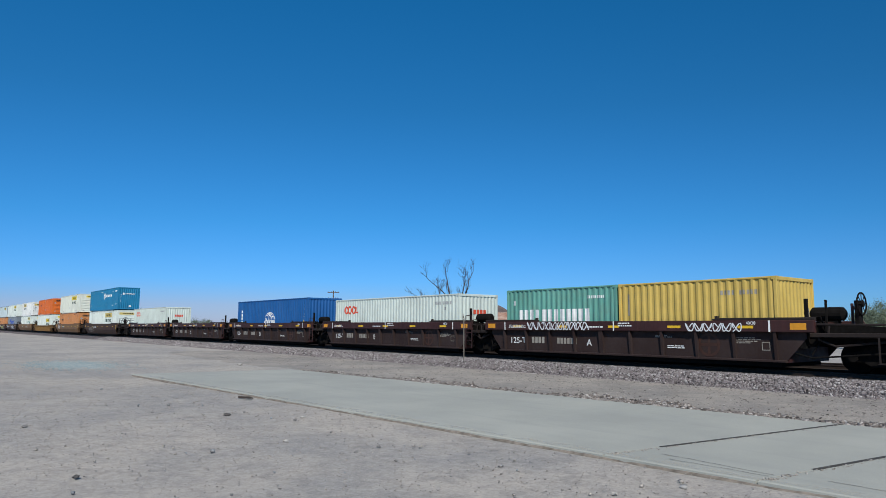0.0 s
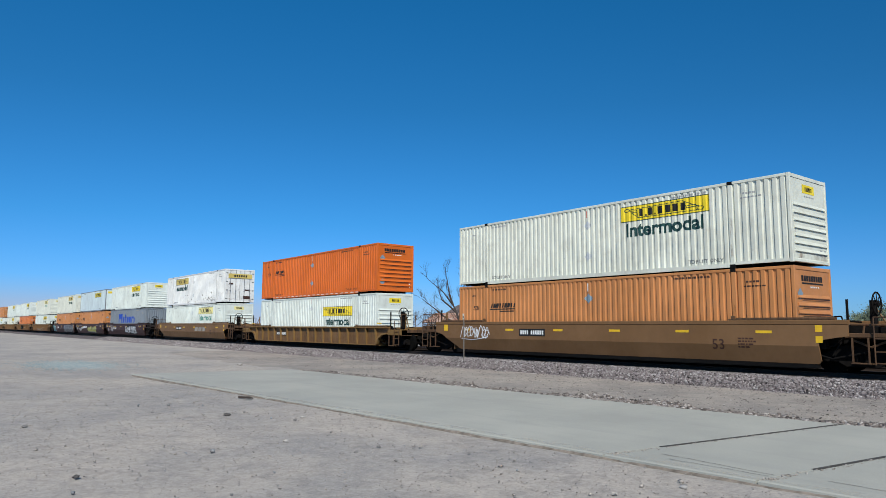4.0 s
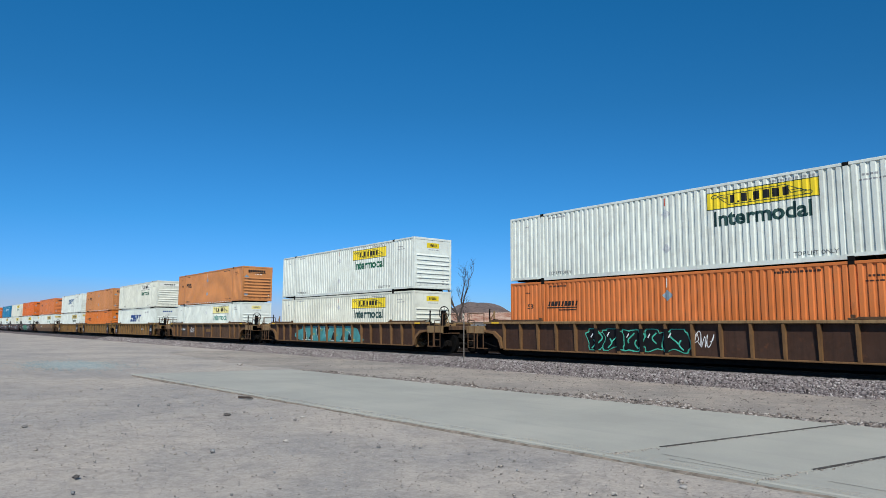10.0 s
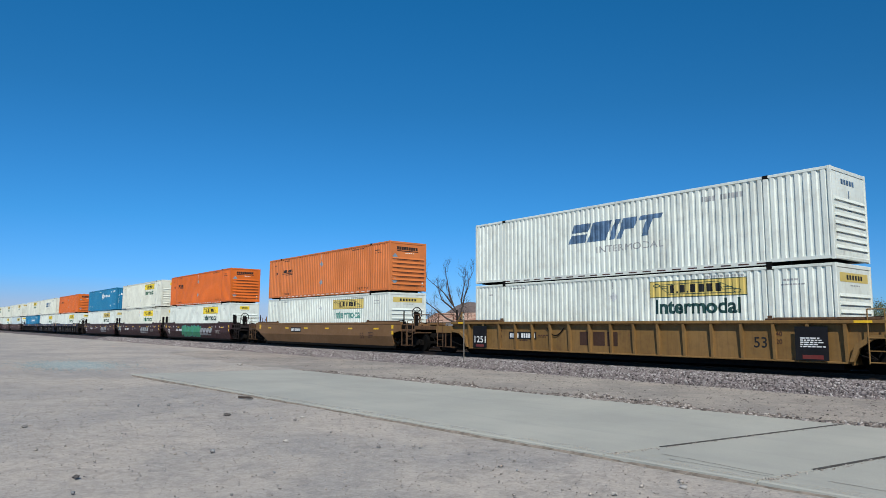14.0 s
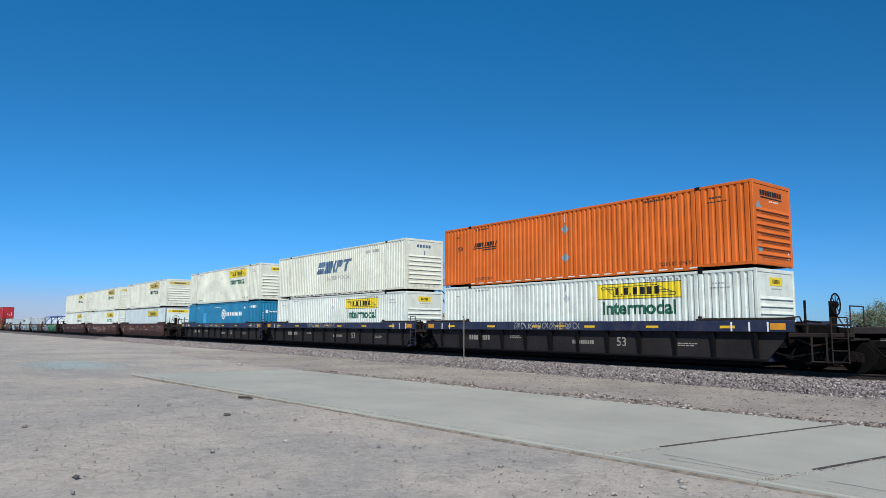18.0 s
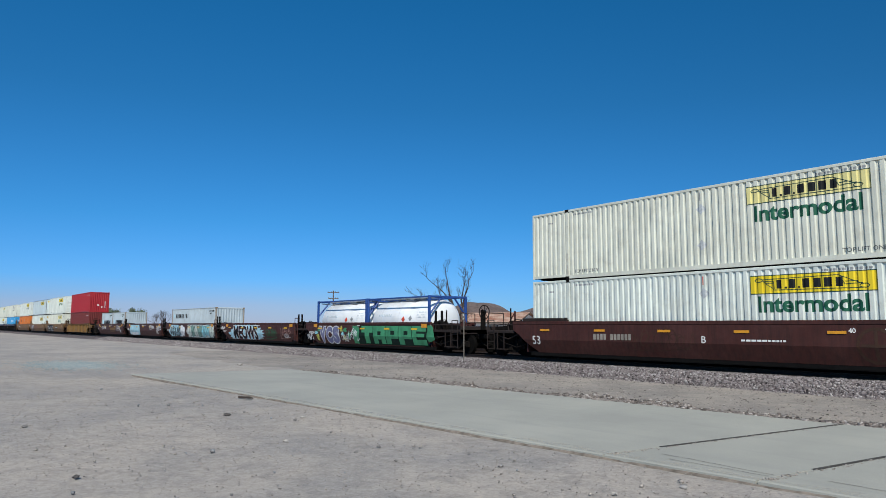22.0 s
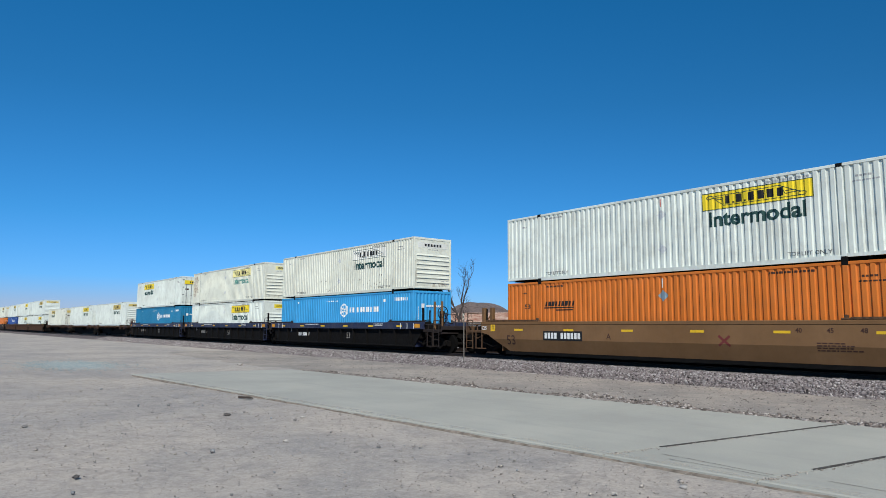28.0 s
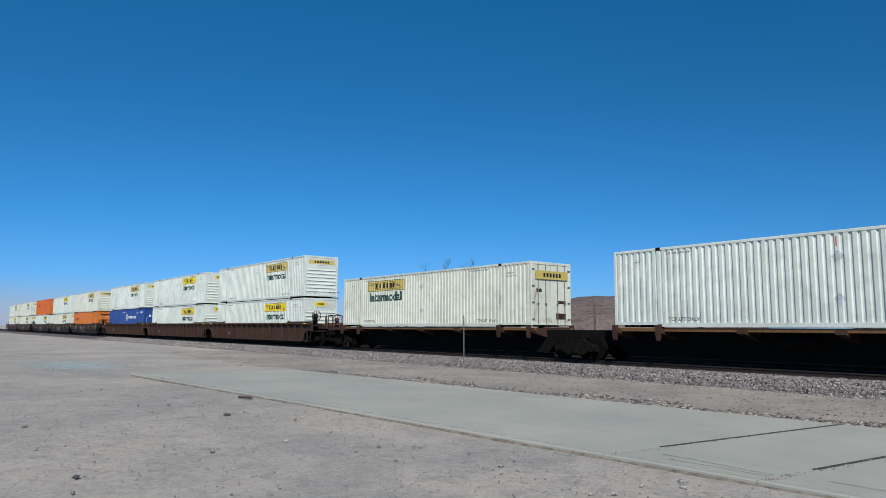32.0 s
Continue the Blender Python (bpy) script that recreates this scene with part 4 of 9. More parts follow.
        e = mark(root, "emblem", ribbons(arcs, 0.07), INK_WHITE, L, kind, 5.1, 0.72, 1, 1)
        mark(e, "painted_name", word_bars([0.34] * 5, 0.34, 0.06), INK_WHITE, L, kind, 5.12, 0.96, 1, 1)
        mark(e, "second_name", word_bars([0.17] * 8, 0.2, 0.05), INK_WHITE, L, kind, 5.2, 0.62, 1, 1)
        mark(root, "side_marking", quads([(0.75, 0.98, 0.9 + i * 0.27, 1.1 + i * 0.27) for i in range(5)] + [(L - 0.62, L - 0.55, 0.9 + i * 0.2, 1.03 + i * 0.2) for i in range(8)]), INK_WHITE, L, kind, 0, 0)
        mark(root, "warning_mark", polys([[(L - 0.75, 1.22), (L - 0.45, 1.22), (L - 0.6, 1.5)]]), INK_YELLOW, L, kind, 0, 0)
    elif style == "shipping_line":
        mark(root, "painted_name", word_bars([0.26] * 4 + [-0.05] + [0.28] * 8, 0.5, 0.06), INK_WHITE, L, kind, 0.8, 1.2, 0.98, 1)
        mark(root, "painted_number", quads([(4.6 + i * 0.1, 4.66 + i * 0.1, 2.1, 2.22) for i in range(9)] + [(0.4, 0.55, 1.9, 2.1)]), INK_WHITE, L, kind, 0, 0)
    elif style == "star_line":
        big = spec.get("big")
        if big:
            mark(root, "painted_name", word_bars([0.5] * 6, 0.52, 0.08), INK, L, kind, 1.55, 1.10, 1, 1)
            mark(root, "star", quads([(0, 0.42, 0, 0.42)]), INK_ICE, L, kind, 0.85, 1.25, 1, 1)
        else:
            mark(root, "painted_name", word_bars([0.36] * 6 + [-0.12] + [0.26, 0.1, 0.3, 0.26], 0.40, 0.075), INK, L, kind, 1.25, 1.68, 0.93, 1)
            star = [[(0.2 + (0.22 if i % 2 else 0.08) * math.cos(i * math.pi / 7), 0.2 + (0.22 if i % 2 else 0.08) * math.sin(i * math.pi / 7)) for i in range(14)]]
            mark(root, "star", polys(star), INK_ICE, L, kind, 0.45, 1.7, 1.4, 1.2)
        mark(root, "painted_number", quads([(L - 1.6 + i * 0.12, L - 1.52 + i * 0.12, 2.2, 2.34) for i in range(10) if i != 4] + [(L - 1.5, L - 1.1, 2.0, 2.12)]), INK, L, kind, 0, 0)
        mark(root, "warning_mark", polys([[(L - 1.25, 0.92), (L - 0.9, 0.92), (L - 1.08, 1.25)]]), INK_YELLOW, L, kind, 0, 0)
    elif style == "plain_box":
        mark(root, "painted_number", quads([(L - 1.9 + i * 0.13, L - 1.82 + i * 0.13, H - 0.55, H - 0.40) for i in range(10) if i != 4] + [(0.4, 0.5, H - 1.2, H - 0.4)]), spec.get("ink", INK_WHITE), L, kind, 0, 0)
        end_mark(root, "end_marking", [(-0.3, -0.05, 0.9, 1.1), (0.25, 0.4, 0.6, 0.85), (0.7, 0.78, 0.6, 1.6)], spec.get("ink", INK_WHITE), L, "", 0.06)
    return root


def freight(sign="y", word="k", body="w", end="nose", **more):
    signs = {"y": Y_SIGN, "f": F_SIGN, "p": P_SIGN, "o": W_SIGN}
    inks = {"k": INK_DARK_GREEN, "g": INK_GREEN, "t": INK_FADED, None: None}
    bodies = {"w": WHITE, "c": CREAM, "r": RUSTY_WHITE}
    tone = {"w": "white", "c": "cream white", "r": "rust-spotted white"}[body]
    face = {"y": "yellow", "f": "faded ochre", "p": "pale yellow", "o": "white"}[sign]
    tail = " and door end" if end == "doors" else ""
    return dict(kind="domestic", style="freight", body=bodies[body], sign=signs[sign], word=inks[word], end=end,
                label="%s ribbed container with %s sign%s" % (tone, face, tail), **more)


def smooth_van(sign="y"):
    return dict(kind="smooth", style="freight", body=PANEL_WHITE, trim=GREY_RAIL, sign=Y_SIGN if sign == "y" else F_SIGN, word=None,
                label="smooth pale white 53 foot container with grey rails")


def orange_van(body=None, tone="bright orange"):
    return dict(kind="domestic", style="carrier_orange", body=body or ORANGE, label="%s ribbed 53 foot container with dark name" % tone)


def blue_van(body=None, tone="teal blue", **more):
    return dict(kind="domestic", style="carrier_blue", body=body or TEAL_BLUE, end="corr", label="%s ribbed 53 foot container with white emblem" % tone, **more)


def racer_van(ink, body=None, **more):
    return dict(kind="domestic", style="racer", body=body or WHITE, ink=ink, end="nose", label="white ribbed 53 foot container with slanted blue name", **more)


def tank_container(L=FT20):
    """A tank in a blue frame."""
    H = 2.591
    root = thing("tank_container", "white tank in a blue steel frame with placards", "tank container", "containers on the train")
    h = L / 2
    for sx in (-1, 1):
        for sy in (-1, 1):
            part("frame_post", shared(("tpost", sx, sy), lambda: Build().box(*sorted((sx * (h - 0.13), sx * h)), *sorted((sy * (W2 - 0.12), sy * W2)), 0, H, 0.015).mesh("post")), DEEP_BLUE, root)
            part("frame_brace", shared(("tbrace", sx, sy), lambda: Build().tube((sx * (h - 0.07), sy * (W2 - 0.1), H * 0.62), (sx * (h - 0.07), sy * 0.45, H - 0.1), 0.05, 6).tube((sx * (h - 0.07), sy * (W2 - 0.1), H * 0.38), (sx * (h - 0.07), sy * 0.45, 0.1), 0.05, 6).mesh("brace")), DEEP_BLUE, root)
        for z in (0.0, H - 0.12):
            part("end_beam", shared(("tbeam", sx, z), lambda: Build().box(*sorted((sx * (h - 0.12), sx * (h - 0.005))), -W2 + 0.12, W2 - 0.12, z + 0.003, z + 0.115, 0.012).mesh("beam")), DEEP_BLUE, root)
    for sy in (-1, 1):
        for z in (0.02, H - 0.10):
            part("side_rail", shared(("trail20", sy, z), lambda: Build().box(-h + 0.13, h - 0.13, *sorted((sy * (W2 - 0.09), sy * (W2 - 0.01))), z, z + 0.075, 0.012).mesh("rail")), DEEP_BLUE if z > 1 else GREY_RAIL, root)

    def shell():
        b = Build()
        R, n = 1.165, 28
        prof = [(-h + 0.10, 0.0), (-h + 0.13, 0.50), (-h + 0.20, 0.85), (-h + 0.32, 1.06), (-h + 0.48, R), (h - 0.48, R), (h - 0.32, 1.06), (h - 0.20, 0.85), (h - 0.13, 0.50), (h - 0.10, 0.0)]
        rings = [[(x, r * math.cos(2 * math.pi * i / n), 1.24 + r * math.sin(2 * math.pi * i / n)) for i in range(n)] for x, r in prof]
        b.loft(rings, False, False)
        return b.mesh("tank_shell", True)
    t = part("tank_shell", shared(("tshell",), shell), TANK_WHITE, root)
    for x in (-1.7, 0.0, 1.7):
        part("shell_band", shared(("tband", x), lambda: Build().loft([[(x + dx, 1.170 * math.cos(2 * math.pi * i / 28), 1.24 + 1.170 * math.sin(2 * math.pi * i / 28)) for i in range(28)] for dx in (-0.035, 0.035)], False, False).mesh("band", True)), TANK_WHITE, t)
    part("walkway", shared(("twalk",), lambda: Build().box(-h + 0.3, h - 0.3, -0.5, 0.1, H - 0.10, H - 0.05).box(-0.4, 0.4, -0.35, 0.35, H - 0.22, H - 0.02, 0.03).mesh("walkway")), BARE_STEEL, root)
    part("hose_rail", shared(("those",), lambda: Build().path([(-h + 0.4, -W2 + 0.12, H - 0.18), (-1.2, -W2 + 0.16, H - 0.30), (0.2, -W2 + 0.14, H - 0.22), (1.6, -W2 + 0.16, H - 0.32), (h - 0.4, -W2 + 0.14, H - 0.18)], 0.03).mesh("hose")), GREY_RAIL, root)

    def on_shell(me):
        out = laid(me, 0, 0, (None, lambda x: -1.188))
        for v in out.vertices:
            v.co.y = -math.sqrt(1.178 ** 2 - (v.co.z - 1.24) ** 2)
        return out
    part("placard", shared(("tplac",), lambda: on_shell(polys([diamond(0.5, 1.35, 0.17)]))), INK_RED, t)
    part("second_placard", shared(("tplac2",), lambda: on_shell(polys([diamond(1.15, 1.4, 0.16)]))), INK_GREY, t)
    part("painted_name", shared(("tname",), lambda: on_shell(quads([(-2.0 + i * 0.17, -1.88 + i * 0.17, 1.50, 1.64) for i in range(8)]))), TANK_PRINT, t)
    part("number_lines", shared(("tnum",), lambda: on_shell(quads([(1.75 + i * 0.11, 1.81 + i * 0.11, 1.7 - 0.13 * j, 1.76 - 0.13 * j) for i in range(7) for j in range(3) if (i * 2 + j) % 5]))), TANK_PRINT, t)
    return root


def put_on_train(root, x, z):
    MOVERS.append((root, x, z))
    root.location = (x, TRACK, z)


# ---- the train: well cars ----
def truck(parent, x):
    """A two-axle truck with its wheels."""
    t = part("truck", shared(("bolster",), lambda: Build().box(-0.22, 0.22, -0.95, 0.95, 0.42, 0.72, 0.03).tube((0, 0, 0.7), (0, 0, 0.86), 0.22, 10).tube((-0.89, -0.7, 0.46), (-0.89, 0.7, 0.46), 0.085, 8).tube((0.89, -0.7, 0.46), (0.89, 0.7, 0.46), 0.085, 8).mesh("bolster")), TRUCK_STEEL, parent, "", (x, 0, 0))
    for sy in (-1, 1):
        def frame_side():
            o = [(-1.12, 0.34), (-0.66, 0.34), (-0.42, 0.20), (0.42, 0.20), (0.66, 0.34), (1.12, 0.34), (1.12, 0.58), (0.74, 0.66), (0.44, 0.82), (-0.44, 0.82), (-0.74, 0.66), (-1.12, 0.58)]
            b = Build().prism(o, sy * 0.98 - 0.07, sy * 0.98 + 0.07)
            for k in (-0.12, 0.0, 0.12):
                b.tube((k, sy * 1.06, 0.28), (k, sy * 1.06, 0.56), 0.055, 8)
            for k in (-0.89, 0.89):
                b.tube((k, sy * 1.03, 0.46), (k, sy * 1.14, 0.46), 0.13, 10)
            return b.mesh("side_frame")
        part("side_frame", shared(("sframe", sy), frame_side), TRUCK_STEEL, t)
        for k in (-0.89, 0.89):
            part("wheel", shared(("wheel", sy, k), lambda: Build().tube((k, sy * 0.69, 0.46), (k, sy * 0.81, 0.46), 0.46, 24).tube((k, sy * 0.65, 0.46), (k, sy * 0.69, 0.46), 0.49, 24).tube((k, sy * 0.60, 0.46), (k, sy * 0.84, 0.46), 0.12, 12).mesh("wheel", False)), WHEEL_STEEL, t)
    return t


def coupler(parent, x, sx):
    part("coupler", shared(("coupler", sx), lambda: Build().box(*sorted((0.0, sx * 0.75)), -0.1, 0.1, 0.72, 0.95, 0.03).box(*sorted((sx * 0.7, sx * 1.0)), -0.2, 0.2, 0.66, 1.0, 0.05).mesh("coupler")), TRUCK_STEEL, parent, "", (x, 0, 0))
    part("air_hose", shared(("hose", sx), lambda: Build().path([(0.1 * sx, -0.35, 0.75), (0.35 * sx, -0.36, 0.5), (0.65 * sx, -0.3, 0.36), (0.9 * sx, -0.22, 0.48)], 0.025).mesh("air_hose")), BLACK_GRIME_SHADE, parent, "", (x, 0, 0))


def ladder(parent, x, z0, z1, material, side=-1):
    y = side * 1.56
    part("ladder", shared(("ladder", z0, z1, side), lambda: Build().path([(-0.22, y, z0), (-0.22, y, z1)], 0.02).path([(0.22, y, z0), (0.22, y, z1)], 0.02).path([(-0.22, y, z0 + 0.04), (0.22, y, z0 + 0.04)], 0.018).path([(-0.22, y, z0 + 0.36), (0.22, y, z0 + 0.36)], 0.018).path([(-0.22, y, z0 + 0.72), (0.22, y, z0 + 0.72)], 0.018).path([(-0.22, y, z1), (0.22, y, z1)], 0.018).mesh("ladder")), material, parent, "", (x, 0, 0))


def brake_wheel(parent, x, z, material):
    w = part("brake_wheel", shared(("brakewheel",), lambda: Build().ringtube((0, 0, 0), 0.33, 0.024).tube((-0.04, 0, 0), (0.06, 0, 0), 0.09).path([(0, -0.33, 0), (0, 0.33, 0)], 0.014).path([(0, 0, -0.33), (0, 0, 0.33)], 0.014).path([(0, -0.23, -0.23), (0, 0.23, 0.23)], 0.014).path([(0, 0.23, -0.23), (0, -0.23, 0.23)], 0.014).mesh("brake_wheel")), material, parent, "round brake wheel", (x, -0.85, z))
    part("wheel_stand", shared(("wstand",), lambda: Build().box(-0.16, -0.02, -0.12, 0.12, -0.85, 0.1, 0.02).mesh("stand")), TRUCK_STEEL, w)


def rib_row(h, step):
    """The ribs of the side that faces away from the camera."""
    b, n = Build(), round(2 * h / step)
    for i in range(n + 1):
        x = -h + 0.1 + (2 * h - 0.2) * i / n
        b.box(x - 0.045, x + 0.045, 1.40, 1.52, 0.34, 1.20)
    return b.mesh("rib_row")


GUIDE_STEEL = {"tan_car_paint": TAN_DARK, "tan_brown_car_paint": TAN_DARK, "pale_tan_chord_paint": TAN_DARK, "orange_brown_car_paint": TAN_DARK}
WHEEL_AT = {-16.45: 8.34, -626.03: 9.9}   # brake wheels that stand elsewhere on the platform


def well_car(kind, Lc, x, half_l, half_r, paints, ends, label, reflect=True, wheel_at=0, wide_bays=False):
    """One well unit. ends: for -x and +x, 'own' (truck and coupler inboard), 'shared' (truck under the joint) or 'next' (the neighbour's truck).
    paints: side, chord, panel. Local zero is the top of rail under the middle."""
    side_m, chord_m, panel_m = paints
    end_m = GUIDE_STEEL.get(chord_m.name, END_BROWN)
    root = thing("well_car", label, "rail car", "units of the train")
    h = Lc / 2 + 0.28
    top, bot = 1.55, 0.25
    red = side_m is RED_BROWN
    short = red and Lc < 14
    # how far the sides run past the well at the rear and at the front
    back, fore = (0.72, 0.14) if red else (0.65, 0.95) if side_m is BROWN else (1.25, 1.25)
    K = (kind, Lc, back)
    for sy in (-1, 1):
        Y = lambda a, b: sorted((sy * a, sy * b))
        if kind == "plate":
            if red:
                o = [(-h + 0.7, bot), (h - 0.55, bot), (h - 0.35, bot + 0.12), (h + 0.02, bot + 0.22), (h + fore, 0.62), (h + fore, top - 0.13), (-h - back, top - 0.13), (-h - back, 1.18), (-h - 0.35, 0.98), (-h + 0.1, 0.62)]
            else:
                o = [(-h + 0.5, bot), (h + 0.34, bot), (h + 0.42, bot + 0.1), (h + 0.42, 0.95), (h + fore - 0.25, 1.05), (h + fore, 1.08), (h + fore, top - 0.13), (-h - back, top - 0.13), (-h - back, 1.05), (-h - back + 0.5, 0.95)]
            part("side_plate", shared(("splate", K, sy), lambda: kneed(Build().prism(o, *Y(1.50, 1.55)).mesh("side_plate"))), side_m, root)
            part("top_chord", shared(("tchord", K, sy), lambda: Build().box(-h - back, h + fore, *Y(1.40, 1.565), top - 0.135, top, 0.015).mesh("top_chord")), chord_m, root)
            part("bottom_chord", shared(("bchord", K, sy), lambda: Build().box(-h + 0.6, h + 0.3, *Y(1.20, 1.365), bot - 0.13, bot + 0.03, 0.015).mesh("bottom_chord")), BLACK_GRIME_SHADE, root)
        elif kind == "ribbed":
            o = [(-h, bot + 0.1), (h, bot + 0.1), (h + 0.2, 0.72), (h + 0.62, 1.02), (h + 1.25, 1.10), (h + 1.25, 1.445), (-h - 1.25, 1.445), (-h - 1.25, 1.10), (-h - 0.62, 1.02), (-h - 0.2, 0.72)]
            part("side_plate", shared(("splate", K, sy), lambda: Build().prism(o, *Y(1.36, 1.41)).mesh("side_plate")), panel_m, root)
            part("top_chord", shared(("tchord", K, sy), lambda: Build().box(-h - 1.25, h + 1.25, *Y(1.36, 1.575), 1.445, top, 0.015).mesh("top_chord")), chord_m, root)
            part("bottom_chord", shared(("bchord", K, sy), lambda: Build().box(-h, h, *Y(1.34, 1.50), bot + 0.04, bot + 0.10, 0.012).mesh("bottom_chord")), side_m, root)
            if sy > 0:
                tagged(part("rib_row", shared(("ribrow", K), lambda: rib_row(h, 1.02)), side_m, root), "", "", "", "stuff")
            n = round(2 * h / 1.02)
            for i in range(n + 1) if sy < 0 else ():
                xr = -h + 0.05 + (2 * h - 0.1) * i / n
                if wide_bays and 2 < i < n - 2 and i % 2:
                    continue
                part("rib", shared(("rib", sy), lambda: Build().loft([[(-0.045, sy * 1.41, z), (0.045, sy * 1.41, z), (0.045, sy * d, z), (-0.045, sy * d, z)] for z, d in ((bot + 0.10, 1.50), (1.445, 1.555))], sy < 0).mesh("rib")), side_m, root, "", (xr, 0, 0))
            for sx in (-1, 1):
                part("arch_plate", shared(("arch", K, sy, sx), lambda: Build().prism([(sx * (h + 0.02), 0.36), (sx * (h + 0.14), 0.36), (sx * (h + 0.30), 0.74), (sx * (h + 0.66), 1.0), (sx * (h + 1.25), 1.08), (sx * (h + 1.25), 1.16), (sx * (h + 0.6), 1.12), (sx * (h + 0.2), 0.86)][::sx], *Y(1.41, 1.55)).mesh("arch_plate")), side_m, root)
        else:  # deep top sill over a recessed panel
            o = [(-h, bot + 0.06), (h, bot + 0.06), (h + 0.35, 0.7), (h + 0.6, 1.0), (h + 0.6, 1.2), (-h - 0.6, 1.2), (-h - 0.6, 1.0), (-h - 0.35, 0.7)]
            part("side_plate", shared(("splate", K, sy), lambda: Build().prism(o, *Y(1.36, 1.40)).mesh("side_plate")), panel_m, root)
            part("top_sill", shared(("tsill", K, sy), lambda: Build().box(-h - 0.9, h + 0.9, *Y(1.40, 1.57), 1.18, top, 0.02).mesh("top_sill")), chord_m, root)
            part("bottom_chord", shared(("bchord", K, sy), lambda: Build().box(-h, h, *Y(1.34, 1.52), bot, bot + 0.08, 0.015).mesh("bottom_chord")), side_m, root)
            if sy > 0:
                tagged(part("rib_row", shared(("ribrow", K), lambda: rib_row(h, 1.5)), side_m, root), "", "", "", "stuff")
            n = round(2 * h / 1.5)
            for i in range(n + 1) if sy < 0 else ():
                xr = -h + 0.3 + (2 * h - 0.6) * i / n
                wide = 0.09 if i == n // 2 else 0.045
                part("rib", shared(("ribs", sy, wide), lambda: Build().loft([[(-wide, sy * 1.40, z), (wide, sy * 1.40, z), (wide, sy * d, z), (-wide, sy * d, z)] for z, d in ((bot + 0.08, 1.47), (1.18, 1.54))], sy < 0).mesh("rib")), side_m, root, "", (xr, 0, 0))
    # Black floor hangs low and stands in for the shade under the car.
    part("well_floor", shared(("wfloor", K), lambda: Build().box(-h + 0.2, h - 0.2, -1.36, 1.36, bot - 0.14, bot + 0.02).mesh("well_floor")), BLACK_GRIME_SHADE, root)
    for sx, half in ((-1, half_l), (1, half_r)):
        end = ends[0] if sx < 0 else ends[1]
        reach = half - (0.95 if end == "own" else 0.12)
        e0 = h + 0.05
        part("bulkhead", shared(("bulk", K, sx), lambda: Build().box(*sorted((sx * h, sx * (h + 0.06))), -1.35, 1.35, bot, top - 0.05, 0.01).mesh("bulkhead")), chord_m, root)
        part("end_platform", shared(("plat", K, sx, reach), lambda: Build().box(*sorted((sx * (h + 0.06), sx * reach)), -1.1, 1.1, 1.02, 1.16, 0.02).mesh("platform")), end_m, root)
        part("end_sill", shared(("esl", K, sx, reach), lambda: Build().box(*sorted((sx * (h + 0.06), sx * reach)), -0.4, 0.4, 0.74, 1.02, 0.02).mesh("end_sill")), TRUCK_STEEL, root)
        for sy in (-1, 1):
            e1 = h + (0.9 if kind == "sill" else back if sx < 0 else fore)
            if reach - 0.05 > e1 and sy < 0:
                if kind == "ribbed":
                    part("platform_beam", shared(("pbeamd", K, sx, sy, reach), lambda: Build().box(*sorted((sx * e1, sx * reach)), *sorted((sy * 1.1, sy * 1.54)), 1.0, 1.36, 0.02).mesh("beam")), chord_m, root)
                else:
                    part("platform_beam", shared(("pbeam", K, sx, sy, reach), lambda: Build().box(*sorted((sx * e1, sx * reach)), *sorted((sy * 1.1, sy * 1.50)), 1.04, 1.17, 0.02).path([(sx * (e1 + 0.05), sy * 1.48, 1.42), (sx * (reach - 0.1), sy * 1.44, 1.40)], 0.03).path([(sx * (e1 + 0.35), sy * 1.46, 1.12), (sx * (e1 + 0.40), sy * 1.46, 1.42)], 0.03).path([(sx * e1, sy * 1.3, 0.98), (sx * (e1 + 0.5), sy * 1.35, 0.78), (sx * (reach - 0.15), sy * 1.3, 1.02)], 0.035).mesh("beam")), end_m, root)
            if sy > 0 or short:
                continue
            part("guide_rail", shared(("guide", K, sx, sy), lambda: Build().box(*sorted((sx * (h - 2.1), sx * (h + (0.1 if red else 0.6 if side_m is BROWN else 0.9)))), *sorted((sy * 1.36, sy * 1.54)), top, top + (0.14 if red else 0.085), 0.015).box(*sorted((sx * (h - 2.36), sx * (h - 2.10))), *sorted((sy * 1.38, sy * 1.53)), top, top + 0.06, 0.015).box(*sorted((sx * (h - 2.30), sx * (h - 2.20))), *sorted((sy * 1.38, sy * 1.48)), top + 0.05, top + 0.15, 0.015).mesh("guide_rail")), end_m, root)
        if end == "own":
            truck(root, sx * (half - 2.05))
            coupler(root, sx * reach, sx)
            part("end_beam", shared(("ebeam", sx), lambda: Build().box(*sorted((-sx * 0.12, 0)), -1.45, 1.45, 0.95, 1.35, 0.02).mesh("end_beam")), end_m, root, "", (sx * reach, 0, 0))
            ladder(root, sx * (reach - 0.35), 0.30, 1.62, end_m)
            part("end_post", shared(("epost", sx), lambda: Build().box(-0.03, 0.03, -1.30, -1.24, 1.16, 2.15, 0.010).mesh("end_post")), TRUCK_STEEL, root, "", (sx * (h + 1.15), 0, 0))
            part("end_post", shared(("epost2", sx), lambda: Build().box(-0.035, 0.035, -0.60, -0.53, 1.16, 2.05, 0.010).path([(0, -0.56, 2.0), (sx * 0.5, -0.7, 1.2)], 0.025).mesh("end_post")), chord_m, root, "", (sx * (h + 1.6), 0, 0))
            part("step", shared(("estep", sx), lambda: Build().box(-0.25, 0.25, -1.55, -1.28, 0.30, 0.34, 0.01).box(-0.23, -0.19, -1.53, -1.49, 0.34, 1.05).box(0.19, 0.23, -1.53, -1.49, 0.34, 1.05).mesh("step")), end_m, root, "", (sx * (reach - 0.95), 0, 0))
